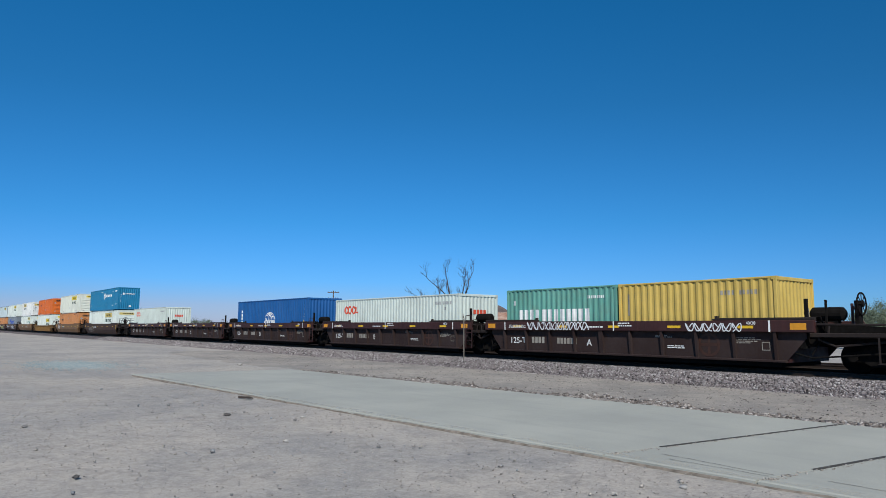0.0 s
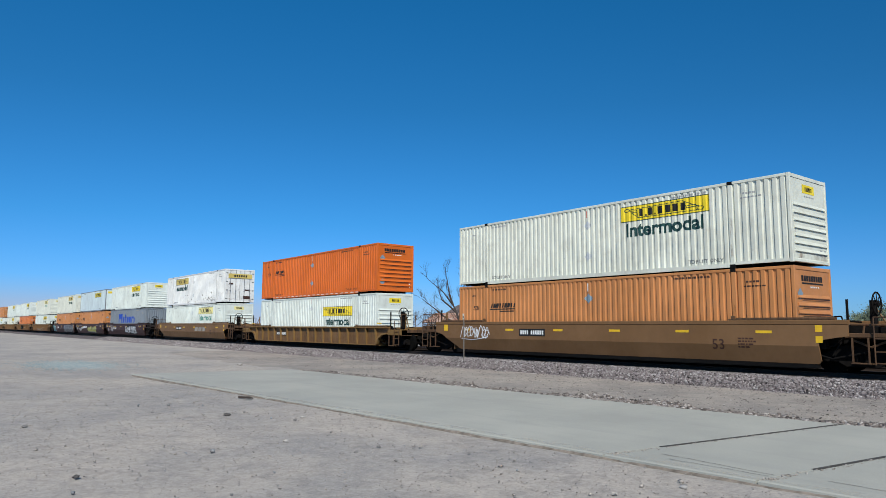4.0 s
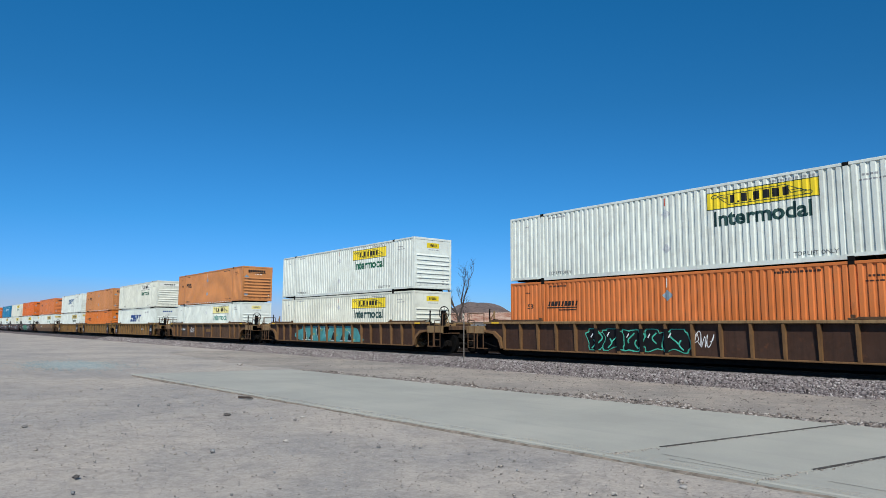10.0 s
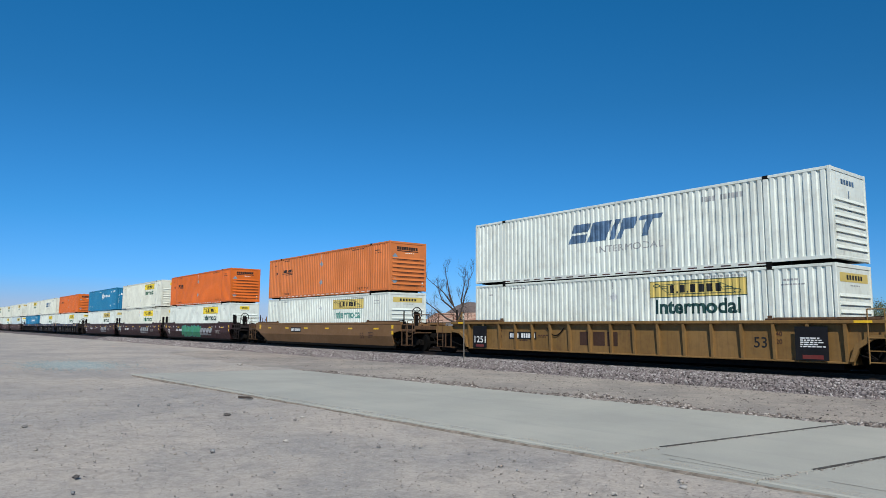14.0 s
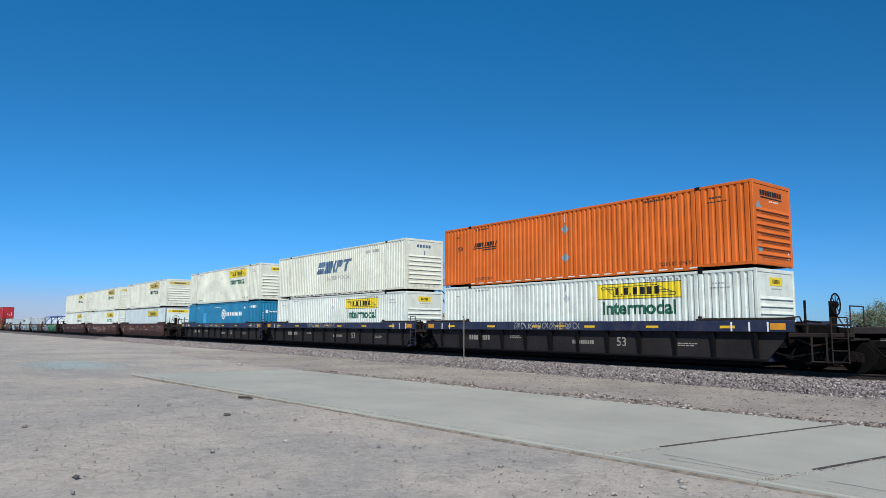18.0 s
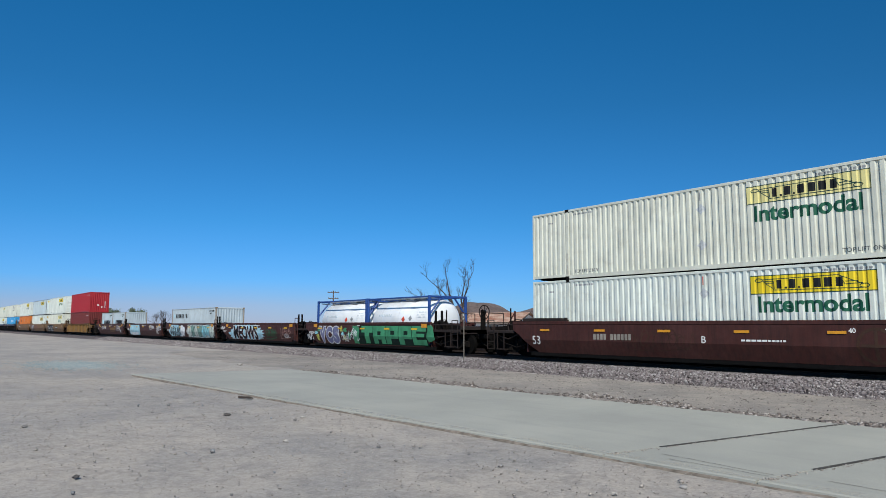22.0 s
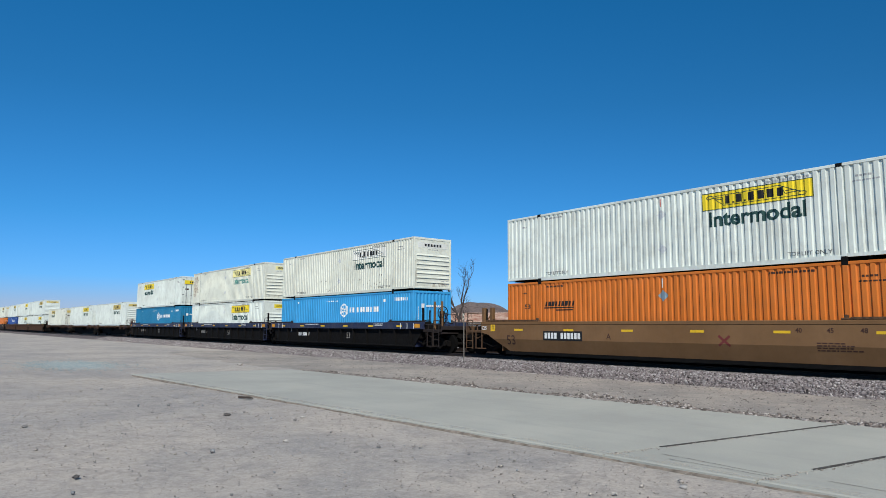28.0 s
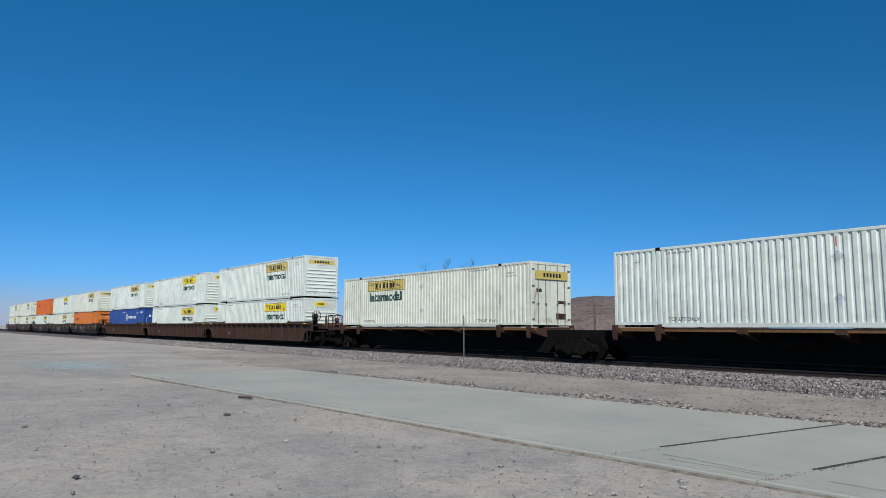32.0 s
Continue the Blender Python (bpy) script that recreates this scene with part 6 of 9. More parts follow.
# Each car: units from front to rear as (middle at 0 s, kind, well length, paints, label)
u53 = lambda left: left + FT53 / 2
CARS = [
    [(5.7, "sill", FT40, P_SILL, "sill40")],
    [(-16.45, "sill", FT40, P_SILL, "sill40"), (-32.06, "sill", FT40, P_SILL, "sill40"), (-48.02, "sill", FT40, P_SILL, "sill40"), (-63.8, "sill", FT40, P_SILL, "sill40"), (-79.57, "sill", FT40, P_SILL, "sill40")],
    [(u53(-109.9), "plate", FT53, (RUST_BROWN, RUST_BROWN, RUST_BROWN), "brown_plate")],
    [(u53(-133.48), "plate", FT53, P_SMOOTH, "tan_plate")],
    [(u53(-157.1), "ribbed", FT53, P_TAN_RUST, "tan_rib")],
    [(u53(-180.85), "plate", FT53, P_SMOOTH, "tan_plate")],
    [(u53(-204.65), "plate", FT53, P_BROWN, "brown_plate"), (u53(-224.2), "plate", FT53, P_BROWN, "brown_plate"), (u53(-243.85), "plate", FT53, P_BROWN, "brown_plate")],
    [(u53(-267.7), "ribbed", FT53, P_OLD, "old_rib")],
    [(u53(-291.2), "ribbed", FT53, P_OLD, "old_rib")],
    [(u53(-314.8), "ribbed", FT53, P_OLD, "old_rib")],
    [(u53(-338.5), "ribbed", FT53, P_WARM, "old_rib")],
    [(u53(-362.0), "ribbed", FT53, P_TAN, "tan_rib"), (u53(-381.6), "ribbed", FT53, P_TAN, "tan_rib"), (u53(-401.15), "ribbed", FT53, P_TAN, "tan_rib")],
    [(u53(-424.7), "plate", FT53, P_SMOOTH, "tan_plate")],
    [(u53(-448.5), "plate", FT53, P_BROWN, "brown_plate"), (u53(-467.93), "plate", FT53, P_BROWN, "brown_plate"), (u53(-487.36), "plate", FT53, P_BROWN, "brown_plate")],
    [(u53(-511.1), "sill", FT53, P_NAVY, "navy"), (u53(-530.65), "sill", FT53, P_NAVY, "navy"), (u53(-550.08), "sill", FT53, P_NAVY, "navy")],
    [(u53(-573.62), "plate", FT53, P_RED, "brown_plate"), (u53(-593.1), "plate", FT53, P_RED, "red_plate"), (u53(-612.45), "plate", FT53, P_RED, "brown_plate")],
    [(-626.03, "plate", FT40, P_RED, "red_plate"), (-641.4, "plate", FT40, P_RED, "red_plate"), (-656.72, "plate", FT40, P_RED, "red_plate"), (-672.1, "plate", FT40, P_RED, "red_plate"), (-687.46, "plate", FT40, P_RED, "red_plate")],
    [(-708.6, "ribbed", FT45, P_TAN, "tan_rib")],
    [(u53(-736.5), "plate", FT53, P_SMOOTH, "tan_plate"), (u53(-755.9), "plate", FT53, P_SMOOTH, "tan_plate"), (u53(-775.36), "plate", FT53, P_SMOOTH, "tan_plate")],
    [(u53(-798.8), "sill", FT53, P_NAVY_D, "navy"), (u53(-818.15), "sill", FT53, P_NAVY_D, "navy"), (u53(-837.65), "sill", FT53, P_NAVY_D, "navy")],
    [(u53(-858.5), "spine", FT53, None, "spine"), (u53(-877.0), "spine", FT53, None, "spine"), (u53(-897.6), "spine", FT53, None, "spine")],
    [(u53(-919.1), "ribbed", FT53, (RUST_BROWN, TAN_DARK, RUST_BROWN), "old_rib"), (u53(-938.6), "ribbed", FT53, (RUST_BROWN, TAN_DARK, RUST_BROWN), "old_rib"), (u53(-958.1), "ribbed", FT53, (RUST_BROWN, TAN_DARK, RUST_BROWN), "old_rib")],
    [(u53(-981.6), "plate", FT53, (DULL_BROWN,) * 3, "brown_plate"), (u53(-1001.0), "plate", FT53, (DULL_BROWN,) * 3, "brown_plate"), (u53(-1020.4), "plate", FT53, (DULL_BROWN,) * 3, "brown_plate")],
    [(u53(-1044.0), "plate", FT53, P_BROWN, "brown_plate"), (u53(-1063.4), "plate", FT53, P_BROWN, "brown_plate")],
]
flat = [(ci, u) for ci, c in enumerate(CARS) for u in c]
UNIT = []
for i, (ci, u) in enumerate(flat):
    def half_to(j):
        if not 0 <= j < len(flat):
            return u[2] / 2 + 3.6
        d = abs(flat[j][1][0] - u[0])
        if flat[j][0] == ci:
            return d / 2
        return u[2] / 2 + (d - u[2] / 2 - flat[j][1][2] / 2) / 2
    fore, aft = half_to(i - 1), half_to(i + 1)
    same_fore = i > 0 and flat[i - 1][0] == ci
    same_aft = i + 1 < len(flat) and flat[i + 1][0] == ci
    ends = ("shared" if same_aft else "own", "next" if same_fore else "own")
    if u[1] == "spine":
        UNIT.append(spine_car(u[0], aft, fore, ends, "rusty spine car carrying one container"))
    else:
        UNIT.append(well_car(u[1], u[2], u[0], aft, fore, u[3], ends, TXT[u[4]], True, 1, u[0] == u53(-338.5)))
CAR = {round(u[0], 2): UNIT[i] for i, (ci, u) in enumerate(flat)}


def car53(left):
    return CAR[round(u53(left), 2)]


# loads, front to rear
iso = lambda L, H, style, body, label, **k: dict(kind="iso", L=L, H=H, style=style, body=body, end="corr", label=label, **k)
load(-16.40, iso(FT20, 2.591, "plain_box", YELLOW_OCHRE, "ochre yellow corrugated 20 foot container", ink=INK_DIM))
load(-22.56, iso(FT20, 2.591, "shipping_line", GREEN, "faded green corrugated 20 foot container"))
load(-38.15, iso(FT40, 2.591, "ring_line", PALE_GREY, "pale grey corrugated container with red name"))
load(-54.10, iso(FT40, 2.896, "globe_line", COBALT, "deep blue corrugated container with white emblem"))
load(-85.67, iso(FT40, 2.896, "ring_line", PALE_GREY, "greenish grey corrugated container with red name"))
load(-109.9, freight("f", "k"), blue_van())
load(-133.48, orange_van(TAN_ORANGE, "faded tan orange"), freight("y", "k", "c"))
load(-157.1, freight("y", "k", drop=0.42), orange_van(RED_ORANGE, "bright red-orange"))
load(-180.85, freight("p", "t"), freight("f", "k", "r", "doors", spots=True, flip=True))
load(-204.65, dict(kind="domestic", style="islander", body=GREY_STEEL, end="corr", label="dark grey ribbed 53 foot container with blue name"), freight("y", "k"))
load(-224.2, orange_van(TAN_ORANGE, "faded tan orange"), smooth_van())
load(-243.85, orange_van(TAN_ORANGE, "faded tan orange"), freight("f", "k", "c"))
load(-267.7, freight("y", "k"), freight("p", "t", "c"))
load(-291.2, orange_van(MID_ORANGE, "dull orange"), freight("y", "k"))
load(-314.8, freight("y", "k", "c"), freight("y", "g"))
load(-338.5, freight("p", "t"), orange_van(TAN_ORANGE, "faded tan orange"))
load(-362.0, racer_van(INK_BLUE), freight("o", "g", "c"))
load(-381.6, orange_van(ORANGE), orange_van(TAN_ORANGE, "faded tan orange"))
load(-401.15, freight("f", "k"), racer_van(INK_WORN_BLUE, WHITE, second=True))
load(-424.7, freight("f", "t"), orange_van(MID_ORANGE, "dull orange"))
load(-448.5, freight("y", "k"), orange_van(RED_ORANGE, "bright red-orange"))
load(-467.93, freight("y", "g", "c"), freight("y", "g", "c"))
load(-487.36, freight("f", "k"), blue_van())
load(-511.1, freight("y", "g"), orange_van(RED_ORANGE, "bright red-orange"))
load(-530.65, freight("y", "g"), racer_van(INK_WORN_BLUE, CREAM, second=True))
load(-550.08, blue_van(patch=True), freight("y", "g", "c"))
load(-573.62, smooth_van(), freight("f", "k", "c"))
load(-593.1, freight("y", "t"), freight("f", "g", "c"))
load(-612.45, freight("y", "g"), freight("p", "g", "c"))
for xl in (-632.12, -625.98):
    put_on_train(tank_container(), xl + FT20 / 2, BOX_Z)
load(-662.83, iso(FT40, 2.591, "star_line", SILVER_BLUE, "silver blue corrugated 40 foot container", posts=RUSTY_SILVER))
for xl in (-693.56, -687.45):
    load(xl, iso(FT20, 2.591, "star_line", SILVER_BLUE, "silver blue corrugated 20 foot container", big=True, posts=RUSTY_SILVER))
load(-715.45, iso(FT45, 2.896, "plain_box", DARK_RED, "dark red corrugated container"), iso(FT45, 2.896, "plain_box", RED, "bright red corrugated container"))
load(-736.5, freight("p", "t", "c"), freight("y", "g"))
load(-755.9, freight("f", None, "w"), smooth_van())
load(-775.36, orange_van(ORANGE), freight("y", "k"))
load(-798.8, blue_van(SKY_BLUE, "bright sky blue"), freight("o", "k", "c", spots=True))
load(-818.15, freight("y", "k"), freight("p", "t", "c", stain=True))
load(-837.65, blue_van(), freight("y", "k", "w", "doors", flip=True))
load(-858.5, freight("f", "k"), z=RAIL + 1.31)
load(-877.0, freight("y", "k"), z=RAIL + 1.31)
load(-897.6, freight("f", "k", "c", "doors", flip=True), z=RAIL + 1.31)
load(-919.1, freight("y", "k"), freight("f", "k"))
load(-938.6, freight("y", "k"), freight("y", "k"))
load(-958.1, blue_van(DEEP_BLUE, "deep blue"), freight("f", "k"))
load(-981.6, orange_van(ORANGE), freight("f", "k", "c"))
load(-1001.0, freight("f", "k", "c"), freight("y", "k"))
load(-1020.4, freight("y", "k"), orange_van(RED_ORANGE, "bright red-orange"))
load(-1044.0, freight("f", "k", "c"), freight("f", "k", "c"))
load(-1063.4, freight("y", "k", "c"), freight("f", "k", "c"))

# ---- stencils and spray paint on the cars ----
SPRAY_BOTTLE = plain("bottle_green_spray_paint", (0.010, 0.022, 0.016), 0.7, 0, 0.3, 2, 0)
for x, letter in ((-16.45, "A"), (-32.06, "E"), (-48.02, "D"), (-63.8, "C"), (-79.57, "B")):
    c = CAR[x]
    car_text(c, "sill", "125-T", -5.72, 0.62, 0.26, INK_WHITE, 0.92)
    car_number(c, "sill", -4.45, 0.64, 0.26, INK_DIM, (4,))
    car_number(c, "sill", -3.0, 0.64, 0.24, INK_DIM, (6,))
    data_bars(c, "sill", 2.2, 0.66, 0.7, 2, INK_WHITE, 0.035, 9)
    on_car(c, "sill", "stencil_frame", ribbons([[(5.62, 0.62), (5.86, 0.62), (5.86, 0.86), (5.62, 0.86), (5.62, 0.62)]], 0.025), INK_DIM, 0, 0, 1, 1, 0.003)
    stand_posts(c, (6.95,), BLACK_GRIME_SHADE, 2.2, 0.05)
    reservoir(c, 7.35, 1.74)
    car_text(c, "sill", letter, -1.45, 0.6, 0.26, INK_WHITE)
    data_bars(c, "sill", 4.72, 0.98, 0.8, 4, INK_DIM, 0.03, 4)
    data_bars(c, "sill", 1.7, 1.02, 0.8, 2, INK_DIM, 0.03, 5)
    rim = [[(3.8 + 0.36 * math.cos(i * 0.4488), 0.75 + 0.36 * math.sin(i * 0.4488)) for i in range(15)], [(3.5, 0.75), (4.1, 0.75)], [(3.8, 0.45), (3.8, 1.05)]]
    on_car(c, "sill", "round_emblem", ribbons(rim, 0.09), INK_BROWN, 0, 0, 1, 1, 0.002)
    for xs in (-5.95, 0.0, 5.95):
        on_car(c, "sill", "white_bar", quads([(-0.03, 0.03, 0, 0.36)]), INK_WHITE, xs, 1.185, 1, 1, 0.172)
    car_text(c, "sill", "40/20", 5.2, 1.42, 0.10, INK_WHITE, None, 0.002, "lettering", 0.172)
    data_bars(c, "sill", -5.7, 1.38, 1.2, 3, INK_WHITE, 0.025, 6, 0.172)
    data_bars(c, "sill", -1.3, 1.30, 1.1, 1, INK_WHITE, 0.06, 7, 0.172)
    data_bars(c, "sill", 0.2, 1.44, 0.6, 2, INK_WHITE, 0.05, 8, 0.172)
c = CAR[-16.45]
r = random.Random(5)
on_car(c, "sill", "spray_tag", ribbons([[(-4.4 + i * 0.34 + 0.15 * math.sin(j * 0.27 + i), 1.36 + 0.15 * math.sin(j * 0.43 + i * 1.7)) for j in range(28)] for i in range(10)], 0.04), SPRAY_WHITE, 0, 0, 1, 1, 0.176)
on_car(c, "sill", "spray_tag", ribbons([[(3.2 + i * 0.34 + 0.15 * math.sin(j * 0.27 + i), 1.33 + 0.13 * math.sin(j * 0.47 + i * 2.1)) for j in range(26)] for i in range(6)], 0.035), SPRAY_WHITE, 0, 0, 1, 1, 0.176)

c = car53(-109.9)
tag_scribble(c, "plate", -6.6, 0.5, 3.2, 0.7, 2, INK_DIM)
c = car53(-133.48)
tag_scribble(c, "plate", -7.6, 0.75, 1.9, 0.62, 3, SPRAY_WHITE)
for left in (-109.9, -133.48, -180.85, -424.7):
    c = car53(left)
    car_number(c, "plate", -3.6, 1.0, 0.17, INK_WHITE, (4, 6), INK)
    car_text(c, "plate", "53", 5.4, 0.62, 0.34, INK_BROWN)
    data_bars(c, "plate", 6.3, 0.95, 0.6, 4, INK_BROWN, 0.05, 12)
c = car53(-180.85)
on_car(c, "plate", "painted_logo", quads([(0, 0.8, 0.0, 0.34), (1.0, 1.8, 0.0, 0.34), (2.0, 2.7, 0, 0.34)], 0.2), INK_DIM, 1.6, 0.85)
c = car53(-157.1)
car_number(c, "ribbed", -4.9, 0.86, 0.20, INK_WHITE, (4, 6), INK)
car_text(c, "ribbed", "53", -0.4, 0.85, 0.26, INK)
for left, letter in ((-204.65, "B"), (-224.2, "C"), (-243.85, "A")):
    c = car53(left)
    car_number(c, "plate", -5.0, 0.86, 0.22, INK_WHITE, (3, 5))
    car_text(c, "plate", letter, -1.9, 0.86, 0.2, INK_WHITE)
    car_text(c, "plate", "53", -7.9, 0.62, 0.4, INK_WHITE)
    for i, s in enumerate(("53", "48", "45", "40")):
        car_text(c, "plate", s, 7.3 - i * 0.85, 1.2, 0.13, INK_WHITE)
        car_text(c, "plate", s, -7.6 + i * 0.85, 1.2, 0.13, INK_WHITE)
    data_bars(c, "plate", 4.3, 0.95, 1.0, 4, INK_DIM, 0.04, 15)
c = car53(-204.65)
on_car(c, "plate", "spray_cloud", polys([cap(blob(3.2, 0.85, 2.5, 0.5, 211, 60, 0.14), 0.34, 1.36)]), SPRAY_BLACK, 0, 0, 1, 1, 0.002)
wild(c, "plate", 0.7, 0.34, 5.0, 1.0, SPRAY_WHITE, SPRAY_BLACK, 21, 8, 0.12)
tag_scribble(c, "plate", -6.3, 0.5, 1.1, 0.85, 8, SPRAY_WHITE)
c = car53(-224.2)
wild(c, "plate", -0.7, 0.34, 5.2, 0.95, SPRAY_YELLOW, SPRAY_SILVER, 33, 6, 0.20)
tag_scribble(c, "plate", -3.8, 1.0, 2.6, 0.2, 34, SPRAY_WHITE, 0.08)
tag_scribble(c, "plate", -6.4, 0.55, 1.6, 0.4, 9, SPRAY_WHITE)
c = car53(-243.85)
mural(c, "plate", 0.9, 0.28, 7.6, 1.1, SPRAY_SMOKE, SPRAY_SILVER, 44, None, 6, SPRAY_BLACK, SPRAY_SILVER)
on_car(c, "plate", "spray_accent", polys([cap(blob(px_, 1.2, 0.3, 0.18, 200 + i_), 0.9, 1.4) for i_, px_ in enumerate((1.1, 4.6, 5.6, 8.3))]), SPRAY_PINK, 0, 0, 1, 1, 0.002)
big_word(c, "plate", "TRL", -8.95, 0.40, 2.5, 0.92, SPRAY_BLUE, SPRAY_BLACK, SPRAY_TEAL, 0.0, 0.07)
tag_scribble(c, "plate", -5.9, 0.6, 1.1, 0.7, 48, SPRAY_ROSE, 0.05)
SPRAY_AQUA = plain("aqua_spray_paint", (0.06, 0.42, 0.30), 0.6, 0, 0.35, 2, 0)
SPRAY_BLUE_GREY = plain("blue_grey_spray_paint", (0.22, 0.33, 0.37), 0.6, 0, 0.35, 2, 0)
c = car53(-267.7)
for i, ch in enumerate("FLESH"):
    big_word(c, "ribbed", ch, -3.95 + i * 1.02 + (0.1 if ch == "L" else 0), 0.42, 0.60, 0.86, SPRAY_BLUE_GREY, SPRAY_BLUE, None, 0.012, 0.032)
on_car(c, "ribbed", "spray_shapes", polys([[(1.2, 0.98), (1.75, 1.0), (1.72, 1.2), (1.5, 1.08), (1.25, 1.22)], [(1.15, 0.72), (1.4, 0.86), (1.78, 0.78), (1.72, 0.36), (1.6, 0.6), (1.35, 0.55)]]), SPRAY_BLUE, 0, 0, 1, 1, 0.004)
tag_scribble(c, "ribbed", 2.15, 0.5, 0.75, 0.75, 13, SPRAY_WHITE)
tag_scribble(c, "ribbed", 3.3, 0.8, 0.6, 0.4, 14, INK_DIM, 0.022)
tag_scribble(c, "ribbed", 4.5, 0.8, 0.5, 0.4, 15, INK_DIM, 0.022)
for i, ch in enumerate(("20", "40")):
    car_text(c, "ribbed", ch, 5.98, 1.14 - i * 0.24, 0.15, INK, None, 0.004, "lettering", 0.15)
on_car(c, "ribbed", "red_patch", quads([(7.2, 7.75, 0.86, 1.12)]), DARK_RED, 0, 0, 1, 1, 0.003)
c = car53(-291.2)
mural(c, "ribbed", -3.6, 0.42, 4.4, 0.85, SPRAY_BLACK, SPRAY_AQUA, 52, None, 5, None, SPRAY_WHITE)
tag_scribble(c, "ribbed", 0.9, 0.6, 0.8, 0.6, 16, SPRAY_WHITE, 0.03)
c = car53(-314.8)
on_car(c, "ribbed", "spray_cloud", polys([cap(blob(-1.2, 0.85, 4.2, 0.55, 61, 40, 0.12), 0.38, 1.34)]), SPRAY_TEAL, 0, 0)
r = random.Random(62)
for i in range(7):
    px_ = -4.6 + i * 1.02 + r.uniform(-0.1, 0.1)
    up = r.random() < 0.5
    wedge = [(px_, 0.44), (px_ + 0.62, 0.44), (px_ + r.uniform(0.1, 0.5), 1.02)] if up else [(px_, 1.28), (px_ + r.uniform(0.1, 0.5), 0.62), (px_ + 0.66, 1.28)]
    on_car(c, "ribbed", "spray_shade", polys([wedge]), SPRAY_BLACK, 0, 0, 1, 1, 0.004)
    on_car(c, "ribbed", "spray_line", ribbons([wedge[:2] + wedge[1:]] if up else [wedge], 0.04), SPRAY_WHITE, 0, 0, 1, 1, 0.007)
    ox = px_ + 0.75
    on_car(c, "ribbed", "spray_ring", ribbons([[(ox + 0.13 * math.cos(a * 0.63), 0.5 + 0.3 * (i % 3) + 0.05 * math.sin(a * 0.63)) for a in range(11)]], 0.025), SPRAY_YELLOW, 0, 0, 1, 1, 0.008)
c = car53(-338.5)
car_number(c, "ribbed", -6.4, 0.9, 0.16, INK_WHITE, (4, 6), INK)
car_text(c, "ribbed", "53", 4.0, 0.75, 0.34, INK)
on_car(c, "ribbed", "dark_patch", quads([(0.3, 2.05, 0.65, 1.2)]), INK_BROWN, 0, 0)
on_car(c, "ribbed", "painted_logo", quads([(0.45, 0.85, 0.78, 1.06), (0.97, 1.37, 0.78, 1.06), (1.49, 1.85, 0.78, 1.06)], 0.15), TAN, 0, 0, 1, 1, 0.003)
tag_scribble(c, "ribbed", -3.6, 0.65, 1.0, 0.5, 17, SPRAY_WHITE, 0.03)
for left in (-362.0, -381.6, -401.15):
    c = car53(left)
    for xp, w in ((-7.95, 0.95), (6.9, 0.95)):
        on_car(c, "ribbed", "black_panel", quads([(xp, xp + w, 0.36, 1.36)]), SPRAY_BLACK, 0, 0, 1, 1, 0.142)
    car_text(c, "ribbed", "1251", -7.85, 0.6, 0.30, INK_WHITE, 0.78, 0.006, "lettering", 0.148)
    data_bars(c, "ribbed", 7.05, 1.0, 0.7, 5, INK_WHITE, 0.035, 19, 0.148)
    on_car(c, "ribbed", "red_label", quads([(-7.75, -7.2, 0.40, 0.52), (7.1, 7.7, 0.40, 0.52)]), DARK_RED, 0, 0, 1, 1, 0.148)
    car_text(c, "ribbed", "53", 5.55, 0.7, 0.34, INK)
    for i, s in enumerate(("40", "20")):
        car_text(c, "ribbed", s, 6.25, 1.06 - i * 0.24, 0.15, INK_BROWN)
        car_text(c, "ribbed", s, -6.35, 1.06 - i * 0.24, 0.15, INK_BROWN)
    data_bars(c, "ribbed", -5.0, 0.8, 0.6, 2, INK_BROWN, 0.05, 20)
    data_bars(c, "ribbed", -3.9, 0.95, 0.7, 2, INK_BROWN, 0.04, 21)
    on_car(c, "ribbed", "painted_logo", quads([(0.0, 0.56, 0, 0.54), (0.68, 1.24, 0, 0.54), (1.36, 1.85, 0, 0.54)]), RUST_BROWN, -1.6, 0.6)
    part("cable", laid(ribbons([[(-3.35 + i * 0.12, 1.28 - 0.32 * math.sin(math.pi * i / 8)) for i in range(9)]], 0.05), 0, 0, flat_wall(-1.46)), BLACK_GRIME_SHADE, c)
car_number(car53(-362.0), "ribbed", 2.75, 0.85, 0.19, INK_WHITE, (4, 6), INK)
car_number(car53(-401.15), "ribbed", -5.6, 0.85, 0.19, INK_WHITE, (4, 6), INK)
for left, letter in ((-448.5, "B"), (-467.93, "C"), (-487.36, "A")):
    c = car53(left)
    car_number(c, "plate", -4.9, 0.82, 0.20, INK_WHITE, (4, 6))
    car_text(c, "plate", letter, -1.6, 0.82, 0.24, INK_WHITE)
    logo = quads([(0.0, 0.72, 0.10, 0.50), (0.86, 1.5, 0.10, 0.50), (1.64, 2.28, 0.10, 0.50), (2.42, 3.0, 0.10, 0.50), (0.0, 2.9, -0.12, -0.05), (0.0, 2.2, -0.02, 0.04)], 0.55)
    on_car(c, "plate", "painted_logo", logo, INK_GREY, 1.6, 0.62)
    car_text(c, "plate", "53", -7.55, 0.56, 0.42, INK_WHITE)
    for i, s in enumerate(("53", "48", "45", "40")):
        car_text(c, "plate", s, 7.4 - i * 0.9, 1.18, 0.14, INK_WHITE)
        car_text(c, "plate", s, -7.7 + i * 0.9, 1.18, 0.14, INK_WHITE)
    data_bars(c, "plate", 5.6, 0.9, 1.3, 4, INK_DIM, 0.04, 23)
    data_bars(c, "plate", -1.0, 1.0, 1.0, 1, INK_WHITE, 0.06, 24)
